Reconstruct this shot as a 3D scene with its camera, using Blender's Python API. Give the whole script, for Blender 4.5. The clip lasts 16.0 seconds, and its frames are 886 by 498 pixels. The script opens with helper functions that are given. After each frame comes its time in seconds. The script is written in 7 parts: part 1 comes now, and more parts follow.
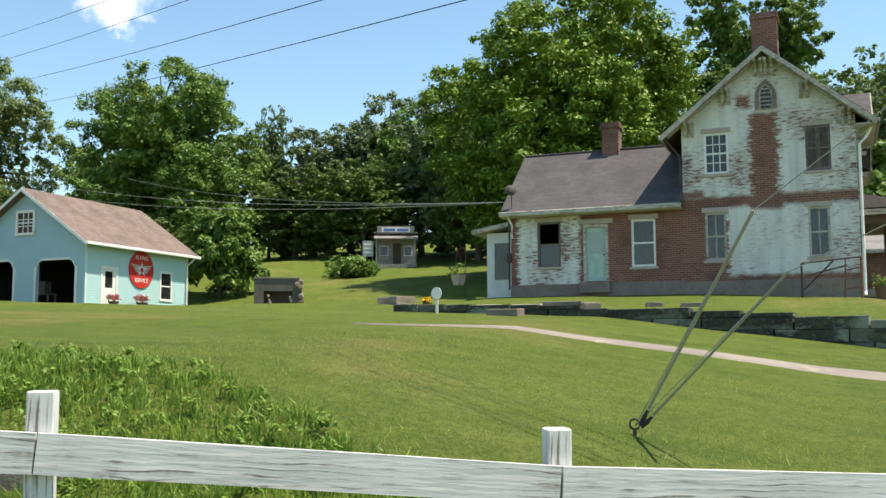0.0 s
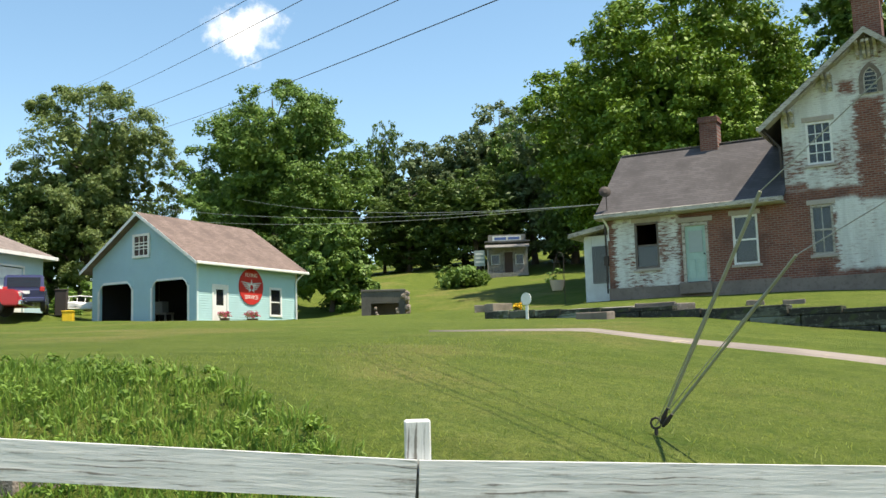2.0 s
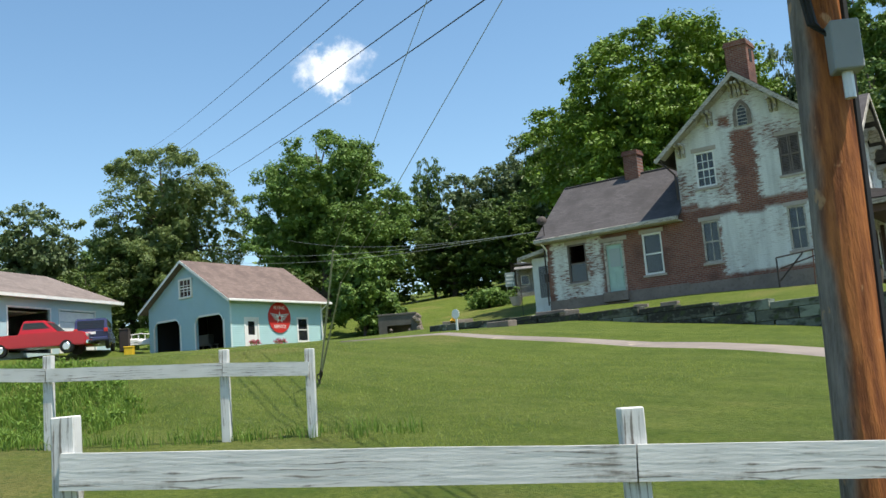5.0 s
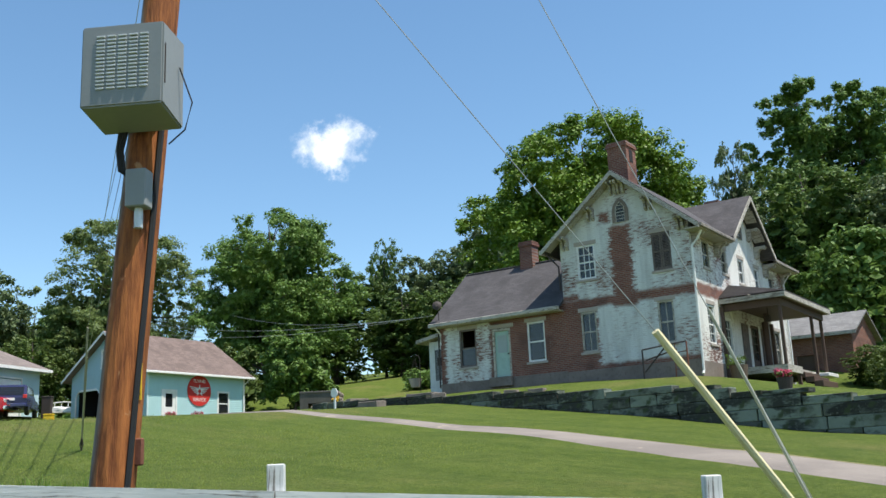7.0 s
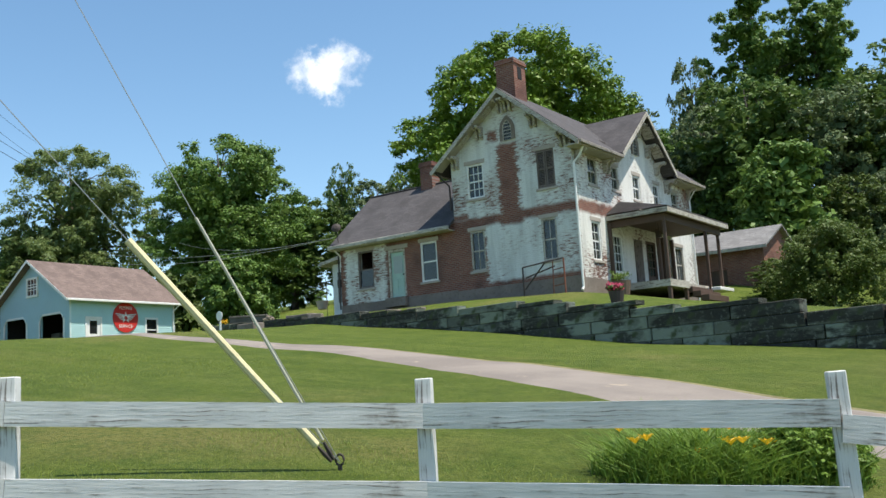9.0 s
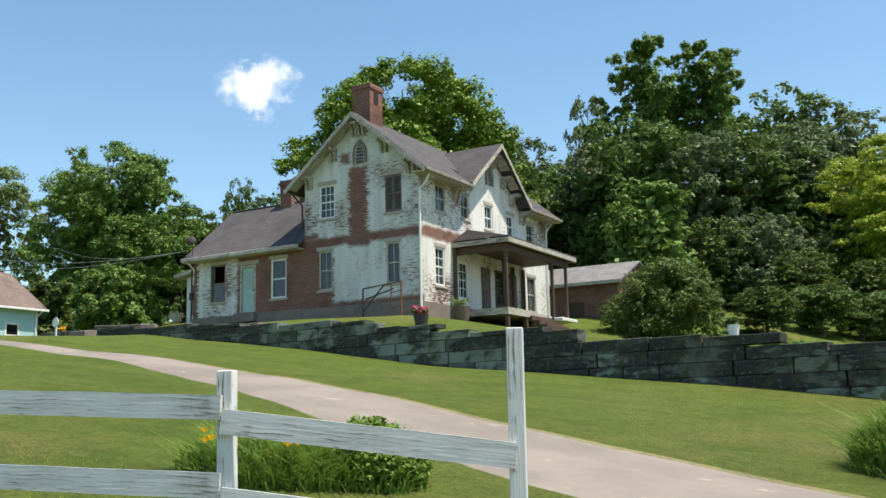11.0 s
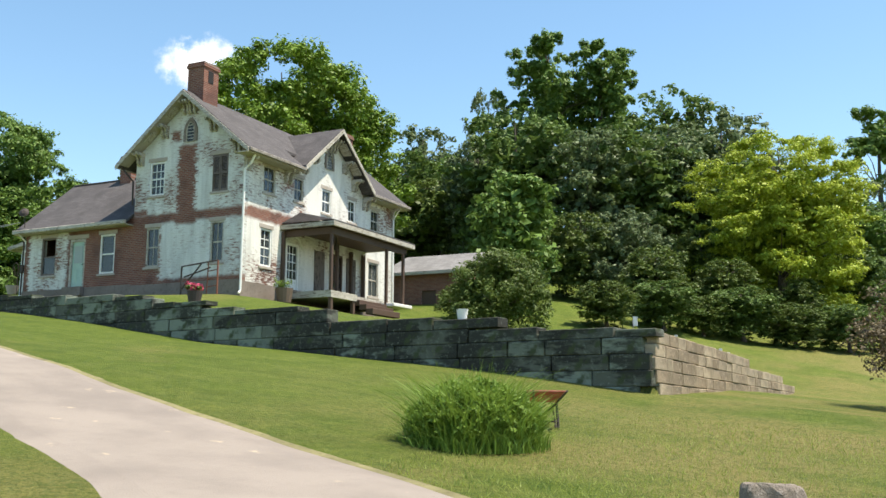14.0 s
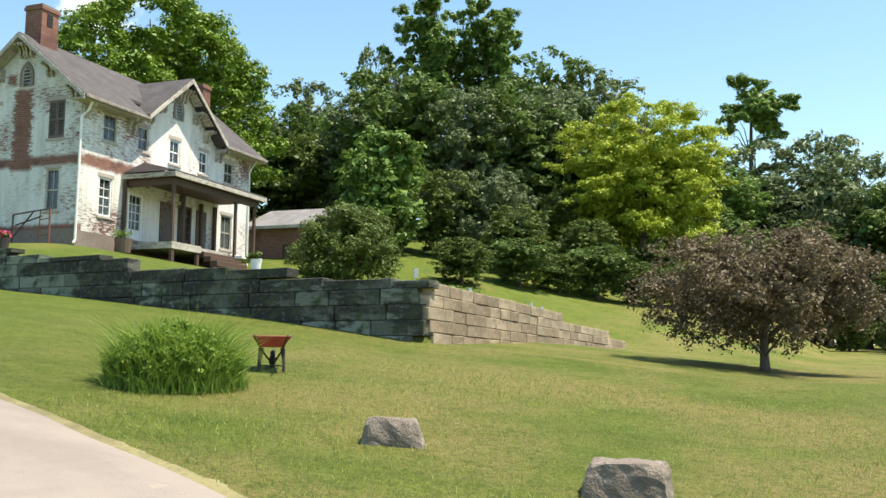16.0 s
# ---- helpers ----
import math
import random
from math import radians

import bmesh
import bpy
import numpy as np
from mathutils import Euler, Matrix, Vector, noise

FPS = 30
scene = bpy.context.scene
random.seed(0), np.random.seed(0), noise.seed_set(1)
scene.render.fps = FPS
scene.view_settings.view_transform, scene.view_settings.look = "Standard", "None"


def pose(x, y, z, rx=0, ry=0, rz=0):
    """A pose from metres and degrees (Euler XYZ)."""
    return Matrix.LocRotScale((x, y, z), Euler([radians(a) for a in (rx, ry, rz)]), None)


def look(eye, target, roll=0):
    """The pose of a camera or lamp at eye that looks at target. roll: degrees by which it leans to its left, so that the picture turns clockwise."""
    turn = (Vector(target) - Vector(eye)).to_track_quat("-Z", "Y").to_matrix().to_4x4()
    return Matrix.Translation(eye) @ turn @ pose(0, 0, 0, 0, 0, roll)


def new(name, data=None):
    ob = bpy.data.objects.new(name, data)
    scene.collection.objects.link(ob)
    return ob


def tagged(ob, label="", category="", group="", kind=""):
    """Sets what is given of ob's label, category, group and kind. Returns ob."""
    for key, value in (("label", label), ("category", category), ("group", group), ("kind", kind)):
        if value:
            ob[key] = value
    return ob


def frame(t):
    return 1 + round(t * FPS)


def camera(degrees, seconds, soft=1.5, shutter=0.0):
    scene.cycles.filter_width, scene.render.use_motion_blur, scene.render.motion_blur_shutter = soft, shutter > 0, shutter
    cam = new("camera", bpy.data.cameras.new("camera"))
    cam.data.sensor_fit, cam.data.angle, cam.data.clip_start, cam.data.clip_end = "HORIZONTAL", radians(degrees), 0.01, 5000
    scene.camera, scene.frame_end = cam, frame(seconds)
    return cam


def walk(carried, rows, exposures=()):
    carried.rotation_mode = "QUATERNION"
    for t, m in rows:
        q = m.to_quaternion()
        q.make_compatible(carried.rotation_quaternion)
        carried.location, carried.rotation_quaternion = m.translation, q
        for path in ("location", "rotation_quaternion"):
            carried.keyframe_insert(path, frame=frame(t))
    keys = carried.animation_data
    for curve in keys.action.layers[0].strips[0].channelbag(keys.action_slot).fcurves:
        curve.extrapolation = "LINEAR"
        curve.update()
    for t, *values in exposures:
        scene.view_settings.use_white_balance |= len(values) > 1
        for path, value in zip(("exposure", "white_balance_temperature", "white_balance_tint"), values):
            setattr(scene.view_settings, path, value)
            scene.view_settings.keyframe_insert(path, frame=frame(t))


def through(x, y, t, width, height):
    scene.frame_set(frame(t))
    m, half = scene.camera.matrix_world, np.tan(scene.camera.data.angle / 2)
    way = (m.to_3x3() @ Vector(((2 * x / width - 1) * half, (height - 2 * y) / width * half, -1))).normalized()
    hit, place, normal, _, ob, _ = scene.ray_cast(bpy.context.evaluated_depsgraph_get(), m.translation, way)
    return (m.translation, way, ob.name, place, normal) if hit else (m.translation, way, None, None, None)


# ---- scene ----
cam = camera(48.5, 16.0)
PATH = [
    (0, (-0.674, -34.494, -1.7), (-1.42, -32.65, -1.495), -0.2),
    (0.5, (-0.513, -34.346, -1.716), (-1.322, -32.528, -1.508), -0.4),
    (1, (-0.336, -34.166, -1.753), (-1.201, -32.376, -1.537), -0.7),
    (1.5, (-0.083, -34.001, -1.771), (-0.999, -32.237, -1.55), -1.1),
    (2, (0.249, -33.791, -1.808), (-0.725, -32.06, -1.578), -1.7),
    (2.5, (0.64, -33.508, -1.852), (-0.369, -31.799, -1.604), -3.2),
    (3, (1.105, -33.193, -1.9), (0.068, -31.504, -1.634), -2.8),
    (3.2, (1.32, -33.095, -1.93), (0.27, -31.414, -1.661), -3.0),
    (3.7, (2.6, -33.75, -2.12), (1.53, -32.09, -1.84), -3.4),
    (4.25, (5.0, -35.45, -2.42), (3.9, -33.8, -2.14), -4.0),
    (4.8, (7.7, -36.75, -2.72), (6.57, -35.12, -2.43), -4.5),
    (5.3, (9.915, -37.591, -2.95), (8.768, -35.978, -2.661), -4.9),
    (5.5, (10.445, -37.76, -2.985), (9.297, -36.156, -2.656), -4.8),
    (6, (11.318, -37.147, -3.094), (10.228, -35.525, -2.671), -4.2),
    (6.5, (12.289, -36.57, -3.104), (11.2, -34.945, -2.688), -3.0),
    (7, (13.03, -36.0, -3.226), (11.931, -34.39, -2.779), -2.6),
    (7.5, (13.99, -35.27, -3.267), (12.858, -33.683, -2.82), -3.6),
    (8, (14.865, -34.639, -3.412), (13.705, -33.061, -3.005), -4.2),
    (8.5, (15.684, -34.033, -3.483), (14.522, -32.446, -3.121), -4.2),
    (9, (16.672, -33.425, -3.601), (15.552, -31.794, -3.305), -3.7),
    (9.5, (17.489, -32.868, -3.685), (16.463, -31.173, -3.407), -3.0),
    (9.7, (17.811, -32.595, -3.682), (16.804, -30.89, -3.401), -2.9),
    (11.8, (20.671, -32.078, -4.076), (19.699, -30.37, -3.705), -0.7),
    (12, (20.946, -31.9, -4.084), (19.98, -30.189, -3.71), -0.6),
    (12.5, (21.69, -31.497, -4.092), (20.735, -29.779, -3.722), -0.2),
    (13, (22.409, -31.156, -4.152), (21.479, -29.425, -3.778), 0.1),
    (13.5, (23.129, -30.845, -4.217), (22.228, -29.094, -3.867), 0.2),
    (14, (23.818, -30.552, -4.248), (22.946, -28.78, -3.933), 0.2),
    (14.5, (24.492, -30.317, -4.295), (23.648, -28.525, -4.015), 0.3),
    (15, (25.151, -30.122, -4.342), (24.352, -28.308, -4.079), 0.6),
    (15.5, (25.751, -29.942, -4.376), (24.998, -28.106, -4.129), 0.4),
    (16, (26.394, -29.837, -4.412), (25.688, -27.98, -4.181), 0.5),
]
walk(cam, [(t, look(eye, target, roll)) for t, eye, target, roll in PATH], ((0.0, 0.95, 7400.0, 10.0), (3.2, 0.9, 7400.0, 10.0), (5.3, 0.62, 6700.0, 10.0), (8.0, 0.61, 6500.0, 10.0), (9.7, 0.66, 6900.0, 10.0), (12.0, 0.81, 7050.0, 10.0), (14.0, 1.01, 7200.0, 10.0), (16.0, 1.15, 7400.0, 10.0)))

# ---- world and light ----
SUN_EL, SUN_AZ = radians(68), radians(12)          # azimuth from +x towards +y
to_sun = Vector((math.cos(SUN_EL) * math.cos(SUN_AZ), math.cos(SUN_EL) * math.sin(SUN_AZ), math.sin(SUN_EL)))
world = bpy.data.worlds.new("summer_sky")
scene.world = world
world.use_nodes = True


class Graph:
    """Short hand for building shader graphs."""

    def __init__(self, tree):
        self.tree, self.nodes, self.links = tree, tree.nodes, tree.links

    def put(self, kind, **values):
        n = self.nodes.new(kind)
        for key, value in values.items():
            n.inputs[key.replace("_", " ")].default_value = value
        return n

    def feed(self, socket, value):
        if isinstance(value, bpy.types.NodeSocket):
            self.links.new(value, socket)
        else:
            socket.default_value = value

    def math(self, op, a, b=0.0, clamp=False):
        n = self.nodes.new("ShaderNodeMath")
        n.operation, n.use_clamp = op, clamp
        self.feed(n.inputs[0], a)
        self.feed(n.inputs[1], b)
        return n.outputs[0]

    def mix(self, f, a, b):
        n = self.nodes.new("ShaderNodeMix")
        n.data_type = "RGBA"
        self.feed(n.inputs[0], f)
        self.feed(n.inputs[6], a if isinstance(a, bpy.types.NodeSocket) else (*a, 1))
        self.feed(n.inputs[7], b if isinstance(b, bpy.types.NodeSocket) else (*b, 1))
        return n.outputs[2]

    def coord(self, which="Object"):
        return self.nodes.new("ShaderNodeTexCoord").outputs[which]

    def scaled(self, vec, s):
        n = self.nodes.new("ShaderNodeMapping")
        n.inputs["Scale"].default_value = s if hasattr(s, "__len__") else (s, s, s)
        self.links.new(vec, n.inputs["Vector"])
        return n.outputs[0]

    def noise(self, vec, scale, detail=4.0, rough=0.55, out=0):
        n = self.put("ShaderNodeTexNoise", Scale=scale, Detail=detail, Roughness=rough)
        self.links.new(vec, n.inputs["Vector"])
        return n.outputs[out]

    def ramp(self, f, lo, hi):
        n = self.nodes.new("ShaderNodeMapRange")
        n.interpolation_type = "SMOOTHSTEP"
        self.feed(n.inputs[0], f)
        n.inputs[1].default_value, n.inputs[2].default_value = lo, hi
        return n.outputs[0]

    def split(self, vec):
        n = self.nodes.new("ShaderNodeSeparateXYZ")
        self.links.new(vec, n.inputs[0])
        return n.outputs

    def bump(self, height, strength, distance=0.02):
        n = self.put("ShaderNodeBump", Strength=strength, Distance=distance)
        self.links.new(height, n.inputs["Height"])
        return n.outputs[0]


def sky():
    g = Graph(world.node_tree)
    g.nodes.clear()
    s = g.nodes.new("ShaderNodeTexSky")
    s.sky_type, s.sun_disc = "NISHITA", False
    s.sun_elevation, s.sun_rotation = SUN_EL, radians(90) - SUN_AZ
    s.altitude, s.air_density, s.dust_density, s.ozone_density = 200, 1.0, 0.3, 2.0
    # one small fair-weather cloud
    vec = g.coord("Generated")
    d = g.nodes.new("ShaderNodeVectorMath")
    d.operation = "DISTANCE"
    wob = g.nodes.new("ShaderNodeVectorMath")
    wob.operation = "MULTIPLY_ADD"
    g.links.new(g.noise(vec, 42, 5, 0.62, out=1), wob.inputs[0])
    wob.inputs[1].default_value = (0.065, 0.065, 0.065)
    g.links.new(g.scaled(vec, 1.0), wob.inputs[2])
    stretch = g.nodes.new("ShaderNodeVectorMath")
    stretch.operation = "SUBTRACT"
    g.links.new(wob.outputs[0], stretch.inputs[0])
    stretch.inputs[1].default_value = (-0.587, 0.747, 0.36)
    flat = g.scaled(stretch.outputs[0], (1.0, 1.0, 1.5))
    g.links.new(flat, d.inputs[0])
    soft = g.ramp(d.outputs["Value"], 0.045, 0.008)
    whisp = g.math("MULTIPLY", soft, 0.8)
    hue = g.put("ShaderNodeHueSaturation", Hue=0.492, Saturation=1.1)
    g.links.new(s.outputs[0], hue.inputs["Color"])
    col = g.mix(whisp, hue.outputs[0], (7.6, 7.7, 7.9))
    bg = g.nodes.new("ShaderNodeBackground")
    bg.inputs["Strength"].default_value = 0.126
    g.links.new(col, bg.inputs[0])
    out = g.nodes.new("ShaderNodeOutputWorld")
    g.links.new(bg.outputs[0], out.inputs[0])


sky()
sun = new("sun", bpy.data.lights.new("sun", "SUN"))
sun.data.energy, sun.data.angle, sun.data.color = 4.4, radians(0.53), (1.0, 0.95, 0.86)
sun.matrix_world = look(to_sun * 100, (0, 0, 0))


# ---- materials ----
def material(name, rough=0.7, metal=0.0, spec=0.3):
    m = bpy.data.materials.new(name)
    m.use_nodes = True
    g = Graph(m.node_tree)
    b = g.nodes["Principled BSDF"]
    b.inputs["Roughness"].default_value, b.inputs["Metallic"].default_value = rough, metal
    b.inputs["Specular IOR Level"].default_value = spec
    return m, g, b


def plain(name, colour, rough=0.6, metal=0.0, vary=0.12, scale=6.0, bump=0.1, spec=0.3, grime=0.25):
    """Paint, metal or plastic with faint mottling and grime."""
    m, g, b = material(name, rough, metal, spec)
    c = g.coord()
    fine, broad = g.noise(c, scale * 5, 3), g.noise(c, scale * 0.5, 4)
    dark = tuple(v * (1 - grime) for v in colour)
    light = tuple(min(1.0, v * (1 + vary)) for v in colour)
    col = g.mix(g.ramp(broad, 0.35, 0.7), light, colour)
    col = g.mix(g.math("MULTIPLY", g.ramp(fine, 0.5, 0.75), 0.5), col, dark)
    g.links.new(col, b.inputs["Base Color"])
    if bump:
        g.links.new(g.bump(fine, bump, 0.01), b.inputs["Normal"])
    return m


def weathered_wood(name, wood, paint, cover=0.5, along="x"):
    """Boards whose paint has worn off along the grain."""
    m, g, b = material(name, 0.75)
    c = g.coord()
    s = {"x": (0.8, 9, 9), "z": (9, 9, 0.8), "y": (9, 0.8, 9)}[along]
    grain = g.noise(g.scaled(c, s), 3.0, 6, 0.65)
    rings = g.nodes.new("ShaderNodeTexWave")
    rings.wave_type, rings.bands_direction = "BANDS", "Z" if along != "z" else "X"
    rings.inputs["Scale"].default_value, rings.inputs["Distortion"].default_value = 11.0, 7.0
    rings.inputs["Detail"].default_value, rings.inputs["Detail Scale"].default_value = 2.0, 0.9
    g.links.new(g.scaled(c, {"x": (0.28, 1, 1), "z": (1, 1, 0.28), "y": (1, 0.28, 1)}[along]), rings.inputs["Vector"])
    lines = g.ramp(rings.outputs["Fac"], 0.22, 0.04)
    spots = g.noise(c, 5, 5, 0.7)
    woodc = g.mix(rings.outputs["Fac"], tuple(v * 0.55 for v in wood), wood)
    knots = g.ramp(g.noise(c, 0.9, 3), 0.42, 0.6)
    worn = g.math("ADD", g.math("MULTIPLY", grain, 0.6), g.math("MULTIPLY", spots, 0.4))
    worn = g.math("ADD", worn, g.math("MULTIPLY", g.math("MULTIPLY", lines, knots), 0.10))
    mask = g.ramp(worn, 0.57 - 0.14 * (1 - cover), 0.72 - 0.14 * (1 - cover))
    tone = g.mix(g.ramp(g.noise(c, 1.3, 3), 0.3, 0.7), paint, tuple(v * 0.82 for v in paint))
    g.links.new(g.mix(mask, tone, woodc), b.inputs["Base Color"])
    g.links.new(g.bump(grain, 0.5, 0.01), b.inputs["Normal"])
    return m


def leaf_material(name, dark, light, through=0.2):
    m, g, b = material(name, 0.55, 0, 0.25)
    geo = g.nodes.new("ShaderNodeNewGeometry")
    info = g.nodes.new("ShaderNodeObjectInfo")
    c = g.coord()
    f = g.math("ADD", g.math("MULTIPLY", geo.outputs["Random Per Island"], 0.55), g.math("MULTIPLY", g.noise(c, 0.5, 3), 0.45))
    col = g.mix(f, dark, light)
    col = g.mix(g.math("MULTIPLY", info.outputs["Random"], 0.3), col, tuple(v * 0.7 for v in light))
    g.links.new(col, b.inputs["Base Color"])
    t = g.nodes.new("ShaderNodeBsdfTranslucent")
    g.links.new(g.mix(0.5, col, tuple(min(1, v * 1.6) for v in light)), t.inputs[0])
    mixer = g.nodes.new("ShaderNodeMixShader")
    mixer.inputs[0].default_value = through
    g.links.new(b.outputs[0], mixer.inputs[1])
    g.links.new(t.outputs[0], mixer.inputs[2])
    g.links.new(mixer.outputs[0], g.nodes["Material Output"].inputs[0])
    return m


def bark_material(name, colour):
    m, g, b = material(name, 0.9)
    c = g.coord()
    n = g.noise(g.scaled(c, (6, 6, 1.2)), 2.5, 6, 0.7)
    g.links.new(g.mix(n, tuple(v * 0.35 for v in colour), colour), b.inputs["Base Color"])
    g.links.new(g.bump(n, 0.9, 0.05), b.inputs["Normal"])
    return m


def pole_material():
    """Creosoted pole: orange where washed, silver-grey on its weather side, with long checks."""
    m, g, b = material("treated_pole", 0.8)
    c = g.coord()
    x, y, z = g.split(c)
    n = g.noise(g.scaled(c, (9, 9, 0.9)), 2.2, 6, 0.7)
    side = g.math("ADD", g.math("SUBTRACT", x, 7.45), g.math("MULTIPLY", g.math("SUBTRACT", g.noise(g.scaled(c, (2, 2, 0.8)), 1.5, 4), 0.5), 0.22))
    orange = g.mix(g.ramp(n, 0.25, 0.75), (0.11, 0.030, 0.010), (0.44, 0.155, 0.043))
    grey = g.mix(g.ramp(n, 0.25, 0.75), (0.085, 0.07, 0.058), (0.28, 0.24, 0.20))
    col = g.mix(g.ramp(side, -0.05, 0.03), grey, orange)
    knot = g.ramp(g.noise(g.scaled(c, (5, 5, 3)), 1.6, 4), 0.64, 0.7)
    col = g.mix(g.math("MULTIPLY", knot, 0.6), col, (0.55, 0.32, 0.16))
    g.links.new(col, b.inputs["Base Color"])
    g.links.new(g.bump(n, 0.9, 0.03), b.inputs["Normal"])
    return m


def grass_material():
    m, g, b = material("lawn_grass", 0.85, 0, 0.15)
    c = g.coord()
    x, y, z = g.split(c)
    broad = g.noise(c, 0.16, 5, 0.6)
    mid = g.noise(c, 1.1, 5, 0.65)
    fine = g.noise(g.scaled(c, (1, 1, 1)), 14, 5, 0.75)
    mow = g.noise(g.scaled(c, (0.15, 1.6, 1)), 1.2, 3)
    col = g.mix(g.ramp(mid, 0.3, 0.7), (0.077, 0.118, 0.013), (0.132, 0.172, 0.025))
    col = g.mix(g.math("MULTIPLY", g.ramp(mow, 0.42, 0.65), 0.45), col, (0.160, 0.192, 0.042))
    # drier turf towards the far lawn by the flowering tree
    dry = g.math("MULTIPLY", g.ramp(x, 9, 24), g.ramp(g.noise(c, 0.35, 4), 0.32, 0.62))
    dry2 = g.math("MULTIPLY", g.ramp(broad, 0.52, 0.68), 0.5)
    col = g.mix(g.math("MAXIMUM", g.math("MULTIPLY", dry, 0.85), dry2), col, (0.262, 0.210, 0.080))
    tuft = g.noise(c, 30, 4, 0.8)
    clot = g.noise(c, 4.6, 6, 0.8)
    col = g.mix(g.math("MULTIPLY", g.ramp(clot, 0.50, 0.36), 0.6), col, (0.050, 0.104, 0.012))
    col = g.mix(g.math("MULTIPLY", g.ramp(clot, 0.54, 0.68), 0.5), col, (0.19, 0.225, 0.065))
    col = g.mix(g.math("MULTIPLY", g.ramp(fine, 0.56, 0.36), 0.6), col, (0.045, 0.075, 0.010))
    col = g.mix(g.math("MULTIPLY", g.ramp(tuft, 0.48, 0.32), 0.75), col, (0.028, 0.052, 0.006))
    col = g.mix(g.math("MULTIPLY", g.ramp(tuft, 0.58, 0.72), 0.75), col, (0.30, 0.33, 0.12))
    g.links.new(col, b.inputs["Base Color"])
    g.links.new(g.bump(g.math("ADD", fine, g.math("MULTIPLY", tuft, 0.7)), 1.0, 0.06), b.inputs["Normal"])
    return m


def drive_material():
    m, g, b = material("pale_drive", 0.9)
    c = g.coord()
    n1, n2, n3 = g.noise(c, 0.5, 5, 0.6), g.noise(c, 7, 5, 0.7), g.noise(c, 60, 3)
    col = g.mix(g.ramp(n1, 0.35, 0.65), (0.255, 0.218, 0.187), (0.185, 0.157, 0.136))
    col = g.mix(g.math("MULTIPLY", g.ramp(n2, 0.55, 0.7), 0.5), col, (0.185, 0.158, 0.135))
    col = g.mix(g.ramp(g.noise(c, 1.4, 4, 0.6), 0.64, 0.70), col, (0.40, 0.33, 0.24))
    col = g.mix(g.math("MULTIPLY", n3, 0.3), col, (0.26, 0.235, 0.21))
    g.links.new(col, b.inputs["Base Color"])
    g.links.new(g.bump(n3, 0.5, 0.02), b.inputs["Normal"])
    return m


def brick_nodes(g, vec, scale=1.0):
    """Red brick colour and height, from a vector whose x runs along the wall and y up."""
    t = g.nodes.new("ShaderNodeTexBrick")
    t.inputs["Color1"].default_value = (0.155, 0.052, 0.036, 1)
    t.inputs["Color2"].default_value = (0.235, 0.088, 0.058, 1)
    t.inputs["Mortar"].default_value = (0.22, 0.165, 0.14, 1)
    t.inputs["Scale"].default_value = scale
    t.inputs["Mortar Size"].default_value = 0.012
    t.inputs["Brick Width"].default_value, t.inputs["Row Height"].default_value = 0.22, 0.075
    g.links.new(vec, t.inputs["Vector"])
    return t.outputs["Color"], t.outputs["Fac"]


def flat_vec(g, c, across):
    p = g.split(c)
    n = g.nodes.new("ShaderNodeCombineXYZ")
    g.links.new(p[0] if across == "x" else p[1], n.inputs[0])
    g.links.new(p[2], n.inputs[1])
    return n.outputs[0]


def in_box(g, u, w, box, soft=0.06):
    """1 inside a rectangle of the wall, with the wobble already in u and w."""
    u0, u1, w0, w1 = box
    f = g.math("MULTIPLY", g.ramp(u, u0 - soft, u0 + soft), g.ramp(u, u1 + soft, u1 - soft))
    return g.math("MULTIPLY", f, g.math("MULTIPLY", g.ramp(w, w0 - soft, w0 + soft), g.ramp(w, w1 + soft, w1 - soft)))


